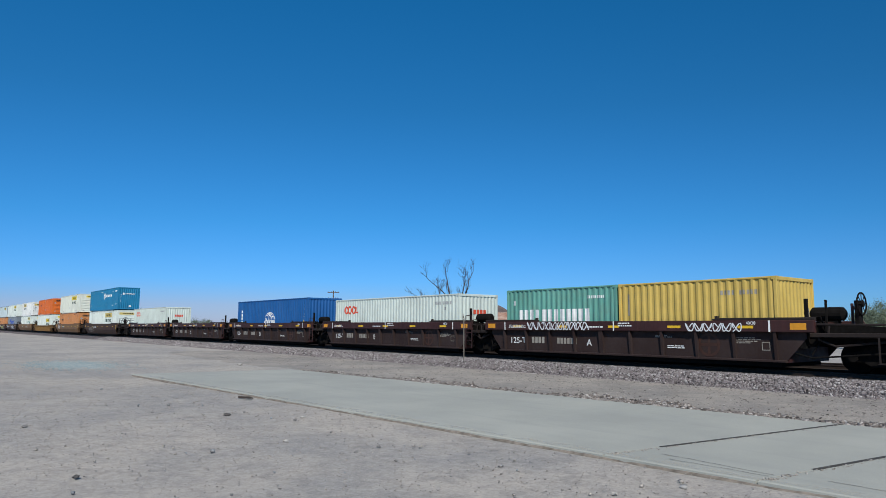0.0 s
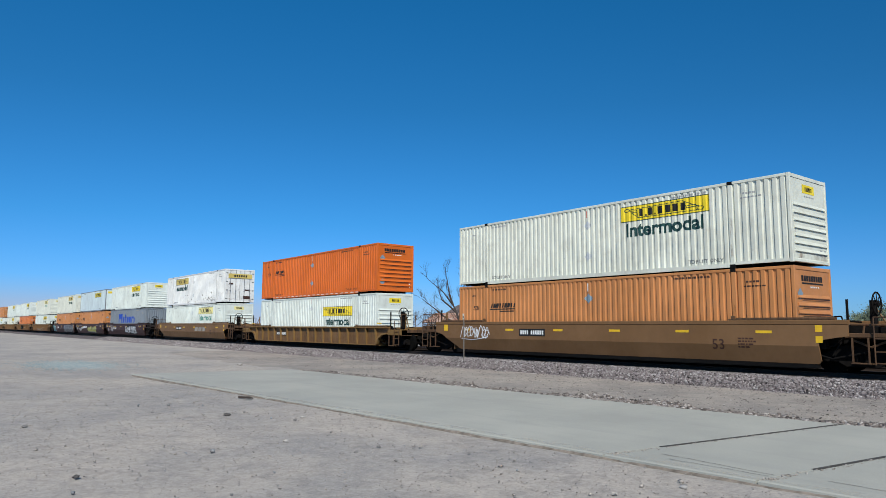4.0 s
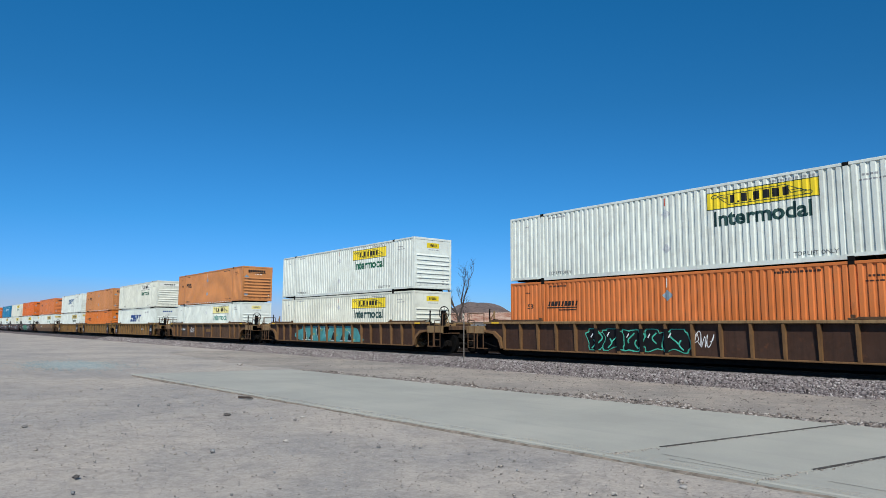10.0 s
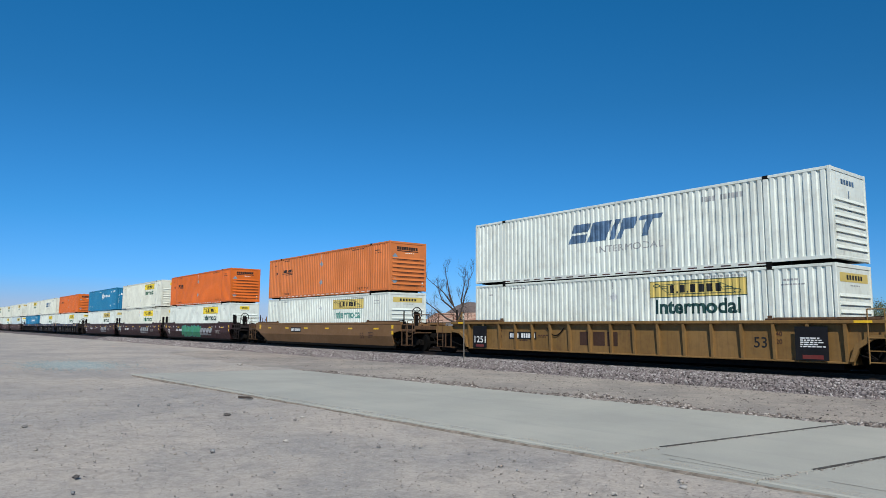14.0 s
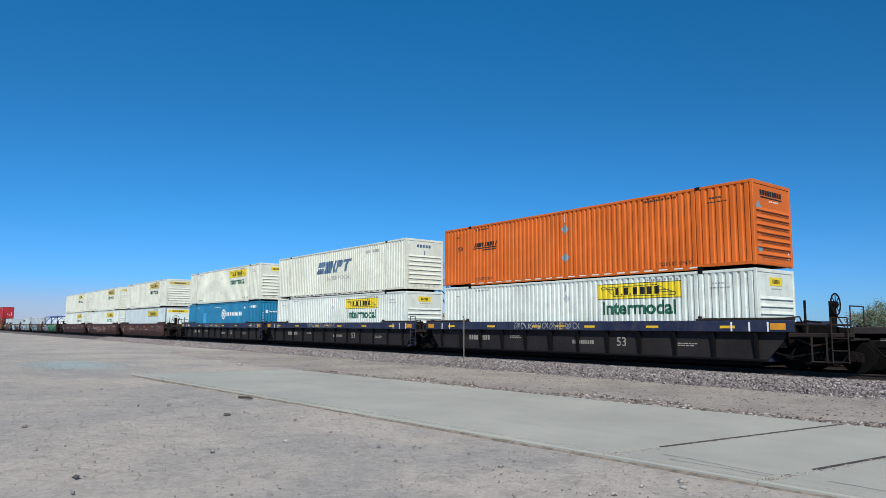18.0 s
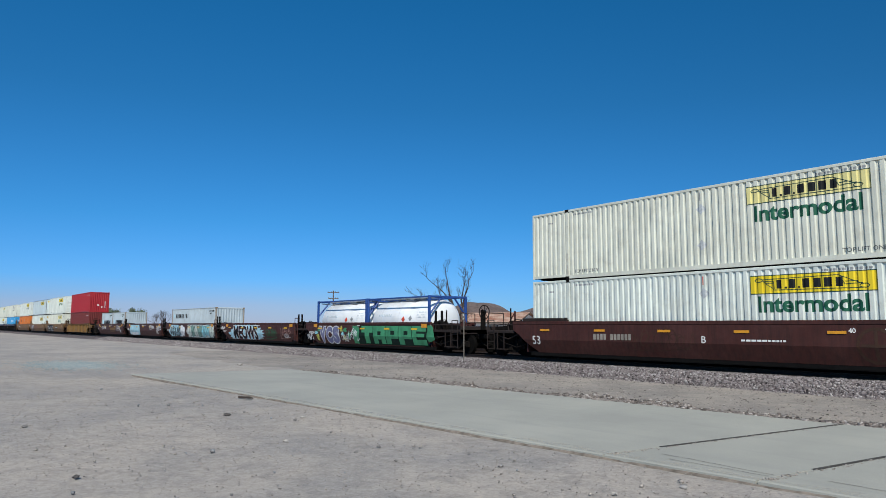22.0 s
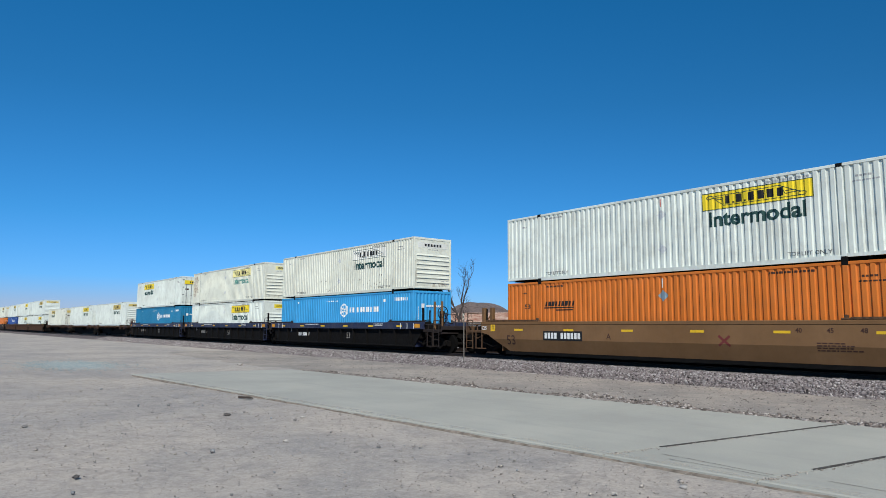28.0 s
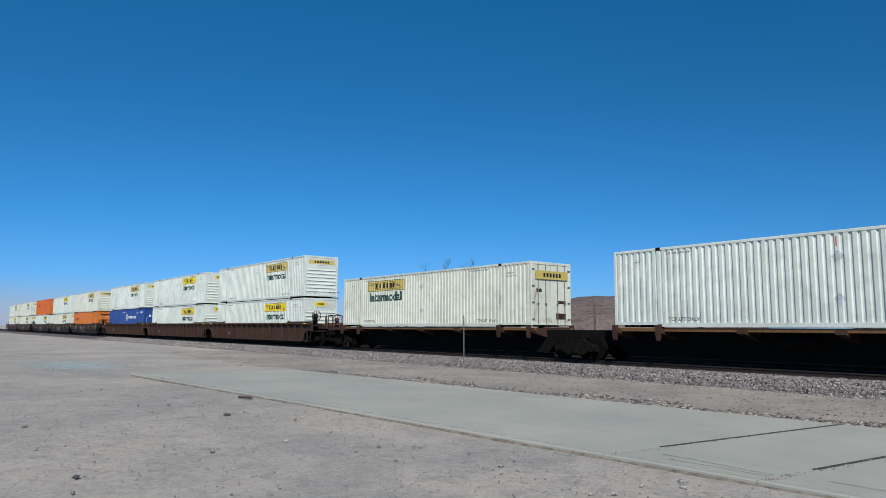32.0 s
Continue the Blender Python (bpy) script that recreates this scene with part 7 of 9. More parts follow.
for left in (-204.65, -224.2, -243.85, -448.5, -467.93, -487.36, -736.5, -755.9, -775.36):
    c = car53(left)
    at = 0.6 if left > -500 else 0.0
    car_text(c, "plate", "125", -9.55 + at, 1.18, 0.18, INK_WHITE)
    car_text(c, "plate", "T", -8.87 + at, 1.18, 0.20, INK, None, 0.006, "lettering", 0.004)
for left in (-448.5, -467.93, -487.36):
    stand_posts(car53(left), (8.95, -9.3), BLACK_GRIME_SHADE, 2.25, 0.09)
for left in (-736.5, -755.9, -775.36):
    stand_posts(car53(left), (9.05, -9.2, -9.75), TAN_BROWN, 2.2, 0.09)
for left in (-798.8, -818.15, -837.65):
    stand_posts(car53(left), (8.9,), BLACK_GRIME_SHADE, 2.3, 0.05)
stand_posts(car53(-798.8), (9.9, 10.5), TAN_BROWN, 2.6, 0.05)
c = car53(-448.5)
mural(c, "plate", -3.2, 0.3, 5.0, 1.1, SPRAY_GREEN, SPRAY_TEAL, 71, None, 4)
tag_scribble(car53(-467.93), "plate", -8.1, 0.7, 1.0, 0.6, 25, SPRAY_BLUE, 0.05)
for left in (-511.1, -530.65, -550.08):
    c = car53(left)
    car_number(c, "sill", -6.0, 0.72, 0.22, INK_DIM, (4, 4))
    car_number(c, "sill", 0.4, 0.66, 0.15, INK_DIM, (10,))
    car_text(c, "sill", "53", 2.6, 0.62, 0.34, INK_DIM)
    data_bars(c, "sill", 5.2, 0.75, 0.7, 2, INK_DIM, 0.04, 27)
    data_bars(c, "sill", -3.2, 0.9, 0.7, 2, INK_DIM, 0.04, 28)
    on_car(c, "sill", "yellow_cross", quads([(-0.25, 0.25, -0.03, 0.03), (-0.03, 0.03, -0.14, 0.14)]), INK_YELLOW, -0.1, 1.36, 1, 1, 0.176)
    for xs in (7.3, 7.9, 8.5, -7.3, -7.9):
        on_car(c, "sill", "white_bar", quads([(-0.03, 0.03, 0, 0.3)]), INK_WHITE, xs, 1.2, 1, 1, 0.172)
for left, letter, sd in ((-511.1, "B", 30), (-530.65, "C", 31), (-550.08, "A", 32)):
    car_text(car53(left), "sill", letter, -6.6, 1.0, 0.16, INK_WHITE)
    r = random.Random(sd)
    on_car(car53(left), "sill", "spray_tag", ribbons([[(-2.6 + i * 0.42 + 0.16 * math.sin(j * 0.3 + i * sd), 1.37 + 0.12 * math.sin(j * 0.45 + i * 1.9 + sd)) for j in range(26)] for i in range(9)], 0.03), INK_GREY, 0, 0, 1, 1, 0.176)
for left, letter in ((-573.62, "A"), (-593.1, "C"), (-612.45, "B")):
    c = car53(left)
    car_number(c, "plate", -4.6, 0.84, 0.22, INK_DIM, (4, 6))
    car_text(c, "plate", letter, 0.0, 0.8, 0.24, INK_WHITE)
    car_text(c, "plate", "53", -7.9, 0.6, 0.36, INK_WHITE)
    data_bars(c, "plate", 1.4, 0.88, 1.8, 1, INK_WHITE, 0.06, 35)
    on_car(c, "plate", "round_emblem", ribbons([[(5.3 + 0.48 * math.cos(i * 0.4488), 0.82 + 0.48 * math.sin(i * 0.4488)) for i in range(15)], [(4.9, 0.82), (5.7, 0.82)], [(5.3, 0.4), (5.3, 1.24)]], 0.09), RUST_BROWN, 0, 0)
    for i, s in enumerate(("53", "48", "45", "40")):
        car_text(c, "plate", s, 7.3 - i * 0.9, 1.18, 0.14, INK_WHITE)
c = car53(-573.62)
for i, (xx, w, sd) in enumerate(((-6.0, 1.2, 41), (-3.6, 3.2, 42), (0.4, 5.4, 43), (6.0, 2.6, 44))):
    tag_scribble(c, "plate", xx, 0.45, w, 0.8, sd, SPRAY_ROSE if i in (0, 3) else SPRAY_DULL, 0.028)
c = car53(-593.1)
wild(c, "plate", -2.9, 0.34, 5.4, 1.0, SPRAY_ROSE, SPRAY_BLACK, 81, 6, 0.15, 0.12)
tag_scribble(c, "plate", 3.2, 0.5, 1.4, 0.7, 45, SPRAY_DULL, 0.035)
tag_scribble(c, "plate", 5.4, 0.6, 1.7, 0.55, 46, SPRAY_DULL, 0.03)
tag_scribble(c, "plate", -5.2, 0.55, 1.6, 0.5, 47, SPRAY_DULL, 0.03)
tag_scribble(car53(-612.45), "plate", -3.0, 0.5, 2.6, 0.8, 48, RUST_BROWN, 0.03)

# the five-unit car with tanks, empty wells and silver containers
c = CAR[-626.03]
on_car(c, "plate", "spray_cloud", polys([[(-0.6, 0.3), (6.3, 0.3), (6.3, 1.38), (-0.3, 1.38)]]), SPRAY_BOTTLE, 0, 0, 1, 1, 0.002)
BLOCKS = {"T": ((0, 1, 0.62, 1), (0.30, 0.70, 0, 0.62)),
          "A": ((0, 0.36, 0, 1), (0.64, 1, 0, 1), (0.36, 0.64, 0.70, 1), (0.36, 0.64, 0.24, 0.48)),
          "P": ((0, 0.40, 0, 1), (0.40, 1, 0.74, 1), (0.70, 1, 0.30, 0.74), (0.40, 0.70, 0.30, 0.52)),
          "E": ((0, 0.30, 0, 1), (0.30, 1, 0.72, 1), (0.30, 0.88, 0.42, 0.60), (0.30, 1, 0, 0.28))}
for i, ch in enumerate("TAPPE"):
    part("spray_letters", kneed(laid(quads([(-0.1 + 1.27 * i + 1.21 * a, -0.1 + 1.27 * i + 1.21 * b, 0.35 + 0.99 * lo, 0.35 + 0.99 * hi) for a, b, lo, hi in BLOCKS[ch]]), 0, 0, flat_wall(FACE["plate"] - 0.006))), SPRAY_GREEN, c, "green block letter")
on_car(c, "plate", "lime_edge", polys([cap(blob(-0.75, 0.85, 0.35, 0.55, 91), 0.3, 1.38), cap(blob(6.55, 0.95, 0.3, 0.42, 92), 0.5, 1.38)]), SPRAY_GREEN, 0, 0, 1, 1, 0.003)
for i, ch in enumerate("VCS"):
    big_word(c, "plate", ch, -5.2 + i * 0.84, 0.38, 0.80, 0.88, SPRAY_PURPLE, SPRAY_WHITE, None, 0.085, 0.05)
on_car(c, "plate", "spray_cloud", polys([cap(blob(-2.45, 1.15, 0.14, 0.16, 193, 22, 0.4), 0.4, 1.36), cap(blob(-2.1, 0.62, 0.2, 0.14, 195, 22, 0.4), 0.4, 1.36), cap(blob(-5.45, 0.62, 0.16, 0.2, 194, 22, 0.4), 0.4, 1.3)]), SPRAY_YELLOW, 0, 0, 1, 1, 0.002)
on_car(c, "plate", "spray_splash", polys([cap(blob(-2.0, 1.1, 0.2, 0.12, 196, 22, 0.4), 0.4, 1.38), cap(blob(-5.35, 1.1, 0.14, 0.12, 197, 22, 0.4), 0.4, 1.36), cap(blob(-1.5, 0.8, 0.16, 0.2, 198, 22, 0.4), 0.4, 1.36)]), SPRAY_GREEN, 0, 0, 1, 1, 0.0025)
on_car(c, "plate", "spray_splash", polys([cap(blob(-5.65, 0.92, 0.18, 0.1, 199, 22, 0.4), 0.4, 1.38), cap(blob(-2.3, 0.88, 0.14, 0.1, 189, 22, 0.4), 0.4, 1.36)]), SPRAY_CYAN, 0, 0, 1, 1, 0.003)
tag_scribble(c, "plate", -2.45, 0.35, 0.8, 0.6, 94, SPRAY_WHITE, 0.032)
tag_scribble(c, "plate", -1.6, 0.42, 1.0, 0.9, 96, SPRAY_WHITE, 0.04)
tag_scribble(c, "plate", -6.9, 0.4, 0.7, 0.5, 95, SPRAY_WHITE, 0.05)
c = CAR[-641.4]
flame = [(-5.35, 0.62), (-4.95, 0.60), (-5.25, 0.42), (-4.85, 0.44), (-4.9, 0.3), (0.4, 0.3), (0.9, 0.40), (1.35, 0.38), (1.0, 0.50), (1.6, 0.56), (1.1, 0.66), (1.7, 0.80), (1.05, 0.86), (1.5, 1.02), (0.8, 1.0), (1.0, 1.2), (0.5, 1.16), (0.2, 1.4), (-4.2, 1.4), (-4.5, 1.1), (-5.0, 1.0), (-4.8, 0.86), (-5.4, 0.82)]
flame_rim = [[flame[i] for i in range(4)], flame[5:17], flame[18:]]
on_car(c, "plate", "spray_cloud", polys([flame]), SPRAY_BLUE, 0, 0, 1, 1, 0.002)
on_car(c, "plate", "spray_line", ribbons(flame_rim, 0.03), SPRAY_SILVER, 0, 0, 1, 1, 0.003)
big_word(c, "plate", "MEOWS", -4.35, 0.36, 4.65, 0.98, SPRAY_BLACK, SPRAY_WHITE, SPRAY_MAROON, 0.035, 0.055)
tag_scribble(c, "plate", -7.2, 1.02, 0.9, 0.3, 197, SPRAY_WHITE, 0.04)
tag_scribble(c, "plate", 1.75, 0.4, 1.9, 0.75, 97, SPRAY_DEEP, 0.075)
tag_scribble(c, "plate", 4.3, 0.45, 1.6, 0.85, 98, SPRAY_ROSE, 0.03)
c = CAR[-656.72]
on_car(c, "plate", "spray_cloud", polys([cap(blob(-4.0, 0.85, 1.9, 0.58, 301, 60, 0.16), 0.3, 1.4)]), SPRAY_BLUE, 0, 0, 1, 1, 0.002)
wild(c, "plate", -5.6, 0.32, 3.3, 1.06, SPRAY_BLUE_GREY, SPRAY_BLACK, 101, 5, 0.12, 0.22)
mural(c, "plate", -2.5, 0.28, 1.2, 1.1, SPRAY_WHITE, SPRAY_SILVER, 102, None, 1)
mural(c, "plate", -0.3, 0.28, 6.6, 1.12, [SPRAY_CHALK, SPRAY_SAGE, SPRAY_CHALK, SPRAY_SAGE, SPRAY_CYAN, SPRAY_CYAN, SPRAY_CHALK], SPRAY_BLACK, 103, SPRAY_CHALK, 7, SPRAY_WHITE, SPRAY_WHITE)
c = CAR[-672.1]
on_car(c, "plate", "spray_cloud", polys([[(-5.6, 0.3), (-1.6, 0.28), (-1.35, 0.8), (-1.6, 1.4), (-5.4, 1.4), (-5.7, 0.9)]]), SPRAY_BLUE, 0, 0, 1, 1, 0.002)
tag_scribble(c, "plate", -5.2, 0.32, 3.2, 0.25, 105, SPRAY_WHITE, 0.09)
tag_scribble(c, "plate", 2.2, 0.95, 1.8, 0.42, 106, SPRAY_WHITE, 0.04)
tag_scribble(c, "plate", 5.0, 0.85, 1.6, 0.5, 107, SPRAY_WHITE, 0.05)
c = CAR[-687.46]
on_car(c, "plate", "painted_logo", quads([(0.0, 0.62, 0.10, 0.46), (0.74, 1.3, 0.10, 0.46), (1.42, 1.98, 0.10, 0.46), (2.1, 2.6, 0.10, 0.46), (0.0, 2.4, -0.06, 0.0)], 0.4), TAN, 0.1, 0.6)
tag_scribble(c, "plate", 3.4, 0.75, 1.8, 0.6, 108, SPRAY_WHITE, 0.04)
tag_scribble(c, "plate", -4.6, 0.85, 2.4, 0.45, 109, SPRAY_WHITE, 0.035)
for x in (-626.03, -641.4, -656.72, -672.1, -687.46):
    c = CAR[x]
    data_bars(c, "plate", 4.9, 0.75, 0.9, 5, INK_WHITE, 0.035, 110)
    data_bars(c, "plate", -6.6, 0.95, 0.9, 3, INK_WHITE, 0.03, 111)
    data_bars(c, "plate", -0.6, 1.33, 2.2, 1, INK_WHITE, 0.05, 112)
    for k in (6.75, 7.25):
        part("guide_post", shared(("gpost", k), lambda: Build().box(k - 0.05, k + 0.05, -1.40, -1.30, 1.05, 2.12, 0.012).mesh("guide_post")), BLACK_GRIME_SHADE, c)
c = car53(-736.5)
on_car(c, "plate", "spray_cloud", polys([[(-6.6, 0.3), (-1.2, 0.26), (-0.4, 0.5), (-1.0, 1.4), (-6.4, 1.4)]]), SPRAY_BLACK, 0, 0, 1, 1, 0.002)
big_word(c, "plate", "ESWAR", -6.3, 0.36, 5.3, 0.84, SPRAY_BLACK, SPRAY_WHITE, None, 0.0, 0.035)
car_number(c, "plate", 1.5, 0.82, 0.24, INK_WHITE, (4, 6), INK)
c = car53(-755.9)
on_car(c, "plate", "spray_cloud", polys([cap(blob(-5.0, 0.85, 2.1, 0.6, 121, 40, 0.2), 0.28, 1.4)]), SPRAY_MAROON, 0, 0, 1, 1, 0.002)
big_word(c, "plate", "LUSER", -7.0, 0.38, 3.7, 0.88, SPRAY_BLACK, SPRAY_WHITE, None, 0.035, 0.05)
on_car(c, "plate", "painted_logo", quads([(0.0, 0.56, 0, 0.54), (0.68, 1.24, 0, 0.54), (1.36, 1.85, 0, 0.54)]), DARK_RED, -1.2, 0.72)
c = car53(-775.36)
car_number(c, "plate", -5.6, 0.84, 0.24, INK_WHITE, (4, 6), INK)
on_car(c, "plate", "red_cross", ribbons([[(2.2, 0.72), (2.6, 1.05)], [(2.2, 1.05), (2.6, 0.72)]], 0.08), DARK_RED, 0, 0)
for left, letter in ((-736.5, "B"), (-755.9, "C"), (-775.36, "A")):
    c = car53(left)
    car_text(c, "plate", "53", -7.9, 0.55, 0.42, INK_BROWN)
    car_text(c, "plate", letter, -2.4 if left == -775.36 else 0.8, 0.86, 0.22, INK_BROWN)
    for i, s in enumerate(("53", "48", "45", "40")):
        car_text(c, "plate", s, 7.4 - i * 0.9, 1.18, 0.14, INK_BROWN)
    data_bars(c, "plate", 5.3, 0.85, 1.2, 4, INK_BROWN, 0.04, 122)
    on_car(c, "plate", "black_plate", quads([(9.0, 9.55, 1.1, 1.4)]), SPRAY_BLACK, 0, 0, 1, 1, 0.004)
for left, letter in ((-798.8, "A"), (-818.15, "B"), (-837.65, "C")):
    c = car53(left)
    car_number(c, "sill", -5.3, 0.7, 0.22, INK_WHITE if left == -798.8 else INK_DIM, (4, 6))
    car_text(c, "sill", letter, -6.3, 0.95, 0.2, INK_WHITE)
    car_text(c, "sill", "53", 1.3, 0.62, 0.34, INK_DIM)
    data_bars(c, "sill", -3.8, 1.42, 2.0, 1, INK_WHITE, 0.05, 131, 0.172)
    data_bars(c, "sill", 4.6, 1.44, 1.2, 2, INK_WHITE, 0.04, 132, 0.172)
    for xs in (7.3, 7.9, 8.5, -7.3, -7.9):
        on_car(c, "sill", "white_bar", quads([(-0.03, 0.03, 0, 0.3)]), INK_WHITE, xs, 1.2, 1, 1, 0.172)
for left in (-919.1, -938.6, -958.1):
    data_bars(car53(left), "ribbed", -5.4, 0.8, 0.7, 2, INK_DIM, 0.06, 141)
for left in (-981.6, -1001.0, -1020.4, -1044.0):
    data_bars(car53(left), "plate", -5.4, 0.8, 1.4, 1, INK_DIM, 0.2, 142)
    tag_scribble(car53(left), "plate", -1.5, 0.4, 3.0, 0.8, int(-left), INK_DIM)

# this older well car has lower sides than the others
for ob in car53(-157.1).children:
    if ob.name.split(".")[0] not in ("truck", "coupler", "articulation", "brake_wheel", "air_reservoir", "ladder", "end_post", "handrail"):
        ob.scale.z = 0.84


# ---- the ground ----
def axis(lim, near, n):
    half = [near * (math.exp(k * math.log(lim / near + 1) / n) - 1) for k in range(n + 1)]
    return [-v for v in half[:0:-1]] + half


def ground_sheet():
    xs = [x - 15 for x in axis(3200, 14, 70)]
    ys = [y - 12 for y in axis(3200, 8, 70)]
    verts = []
    for y in ys:
        for x in xs:
            near = max(0.0, 1 - math.hypot(x + 15, y + 14) / 60)
            z = near * (0.022 * noise.noise((x * 0.5, y * 0.5, 0)) + 0.012 * noise.noise((x * 1.7, y * 1.7, 3)))
            if y < -14.8 and x < -8:
                z -= near * 0.03 * max(0, math.sin((y + 0.25 * x) * 1.4))
            verts.append((x, y, z - 0.012))
    n = len(xs)
    faces = [(j * n + i, j * n + i + 1, (j + 1) * n + i + 1, (j + 1) * n + i) for j in range(len(ys) - 1) for i in range(n - 1)]
    me = bpy.data.meshes.new("ground")
    me.from_pydata(verts, [], faces)
    for p in me.polygons:
        p.use_smooth = True
    return me


g = part("ground", ground_sheet(), GROUND, None, "sandy desert ground with fine gravel and tyre ruts")
tagged(g, "", "ground", "", "structure")


def bed_mat():
    m, nt, b = shader("ballast_bed")
    v = coords(nt, False)
    vo = nt.nodes.new("ShaderNodeTexVoronoi")
    vo.inputs["Scale"].default_value = 24
    nt.links.new(v, vo.inputs["Vector"])
    cr = nt.nodes.new("ShaderNodeValToRGB")
    cols = [(0.035, 0.030, 0.031), (0.18, 0.150, 0.153), (0.09, 0.076, 0.078), (0.38, 0.34, 0.33)]
    while len(cr.color_ramp.elements) < 4:
        cr.color_ramp.elements.new(0.5)
    for i, c in enumerate(cols):
        cr.color_ramp.elements[i].position, cr.color_ramp.elements[i].color = i / 3, (*c, 1)
    nt.links.new(vo.outputs["Color"], cr.inputs["Fac"])
    nt.links.new(cr.outputs["Color"], b.inputs["Base Color"])
    b.inputs["Roughness"].default_value, b.inputs["Specular IOR Level"].default_value = 0.95, 0.15
    relief(nt, b, vo.outputs["Distance"], 1.0, 0.05)
    return m


BED = bed_mat()
SHOULDER = [(-2.25, -0.03), (-1.55, 0.12), (-0.95, 0.27), (-0.6, 0.29), (7.8, 0.29), (8.2, 0.27), (9.6, -0.03)]


def bed_z(y):
    return float(np.interp(y, [p[0] for p in SHOULDER], [p[1] for p in SHOULDER]))


def ballast_bed():
    b = Build()
    xs = [-900, -500, -300] + [-200 + 2.5 * i for i in range(100)] + [100, 300, 900]
    for x in xs:
        for y, z in SHOULDER:
            dy = 0.10 * noise.noise((x * 0.35, y, 1)) if abs(x) < 250 else 0
            b.v.append((x, y + dy, z + (0.03 * noise.noise((x * 0.8, y * 2, 5)) if -0.5 > y else 0)))
    k = len(SHOULDER)
    for i in range(len(xs) - 1):
        for j in range(k - 1):
            b.f.append((i * k + j, (i + 1) * k + j, (i + 1) * k + j + 1, i * k + j + 1))
    return b.mesh("ballast_bed", True)


bed = part("ballast_bed", ballast_bed(), BED, None, "grey and mauve crushed stone ballast bank")
tagged(bed, "", "ballast", "", "structure")


def stones(name, material, xs, ys, zs, sizes, seed, label, category, flat=1.0):
    """Many small angular stones in one mesh."""
    r = np.random.RandomState(seed)
    n = len(xs)
    base = np.array([(x, y, z) for x in (-1, 1) for y in (-1, 1) for z in (-1, 1)], float)
    v = base[None] * (1 + r.uniform(-0.45, 0.25, (n, 8, 3)))
    v *= (np.asarray(sizes)[:, None, None] * r.uniform(0.6, 1.25, (n, 1, 3)) * 0.5)
    a = r.uniform(0, 2 * math.pi, n)
    t = r.uniform(-0.6, 0.6, n)
    ca, sa, ct, st = np.cos(a), np.sin(a), np.cos(t), np.sin(t)
    y1 = v[..., 1] * ct[:, None] - v[..., 2] * st[:, None]
    z1 = v[..., 1] * st[:, None] + v[..., 2] * ct[:, None]
    X = v[..., 0] * ca[:, None] - y1 * sa[:, None]
    Y = v[..., 0] * sa[:, None] + y1 * ca[:, None]
    P = np.stack([X + np.asarray(xs)[:, None], Y + np.asarray(ys)[:, None], z1 * flat + np.asarray(zs)[:, None]], -1).reshape(-1, 3)
    q = np.array(((0, 1, 3, 2), (4, 6, 7, 5), (0, 4, 5, 1), (2, 3, 7, 6), (0, 2, 6, 4), (1, 5, 7, 3)))
    F = (np.arange(n)[:, None, None] * 8 + q[None]).reshape(-1, 4)
    me = bpy.data.meshes.new(name)
    me.vertices.add(len(P))
    me.vertices.foreach_set("co", P.ravel())
    me.loops.add(F.size)
    me.loops.foreach_set("vertex_index", F.ravel())
    me.polygons.add(len(F))
    me.polygons.foreach_set("loop_start", np.arange(0, F.size, 4))
    me.update(calc_edges=True)
    ob = part(name, me, material, None, label)
    tagged(ob, "", category, "", "stuff")
    return ob


R = np.random.RandomState(4)
n = 60000
u = R.uniform(0, 1, n)
bx = -3 - 92 * u ** 1.9
by = R.uniform(-2.35, -0.15, n)
keep = (by > -1.75) | (R.uniform(0, 1, n) < 0.45)
bx, by = bx[keep], by[keep]
bz = np.array([bed_z(y) for y in by]) + 0.012
stones("ballast_stones", BALLAST, bx, by, bz, R.uniform(0.020, 0.054, len(bx)) * (1 + np.abs(bx) / 70), 5, "loose angular grey and mauve ballast stones", "stones")

# concrete pad: a rotated strip with two cross joints
PAD_A = radians(2.9)
PAD_O = Vector((-6.05, -13.98, 0))
pu, pv = Vector((math.cos(PAD_A), math.sin(PAD_A), 0)), Vector((0.120, 0.993, 0))
PAD_TOP = 0.05
pad = thing("concrete_pavement", "pale grey worn concrete pavement with dark cross joints", "pavement", "", (0, 0, 0), "structure")


def pad_slab(u0, u1, v0, v1, seed):
    b = Build()
    r = random.Random(seed)
    nu = max(2, int((u1 - u0) / 0.45))
    cols = []
    for i in range(nu + 1):
        u = u0 + (u1 - u0) * i / nu
        w0, w1 = v0 + 0.035 * noise.noise((u * 1.9, 0, 0)), v1 + 0.02 * noise.noise((u * 1.1, 5, seed))
        ring = []
        for w, z in ((w0 - 0.012, -0.12), (w0 - 0.010, PAD_TOP - 0.012), (w0 + 0.016, PAD_TOP), (w1 - 0.015, PAD_TOP), (w1, PAD_TOP - 0.015), (w1, -0.12)):
            p = PAD_O + pu * u + pv * w
            ring.append((p.x, p.y, z))
        cols.append(ring)
    b.loft(cols)
    return b


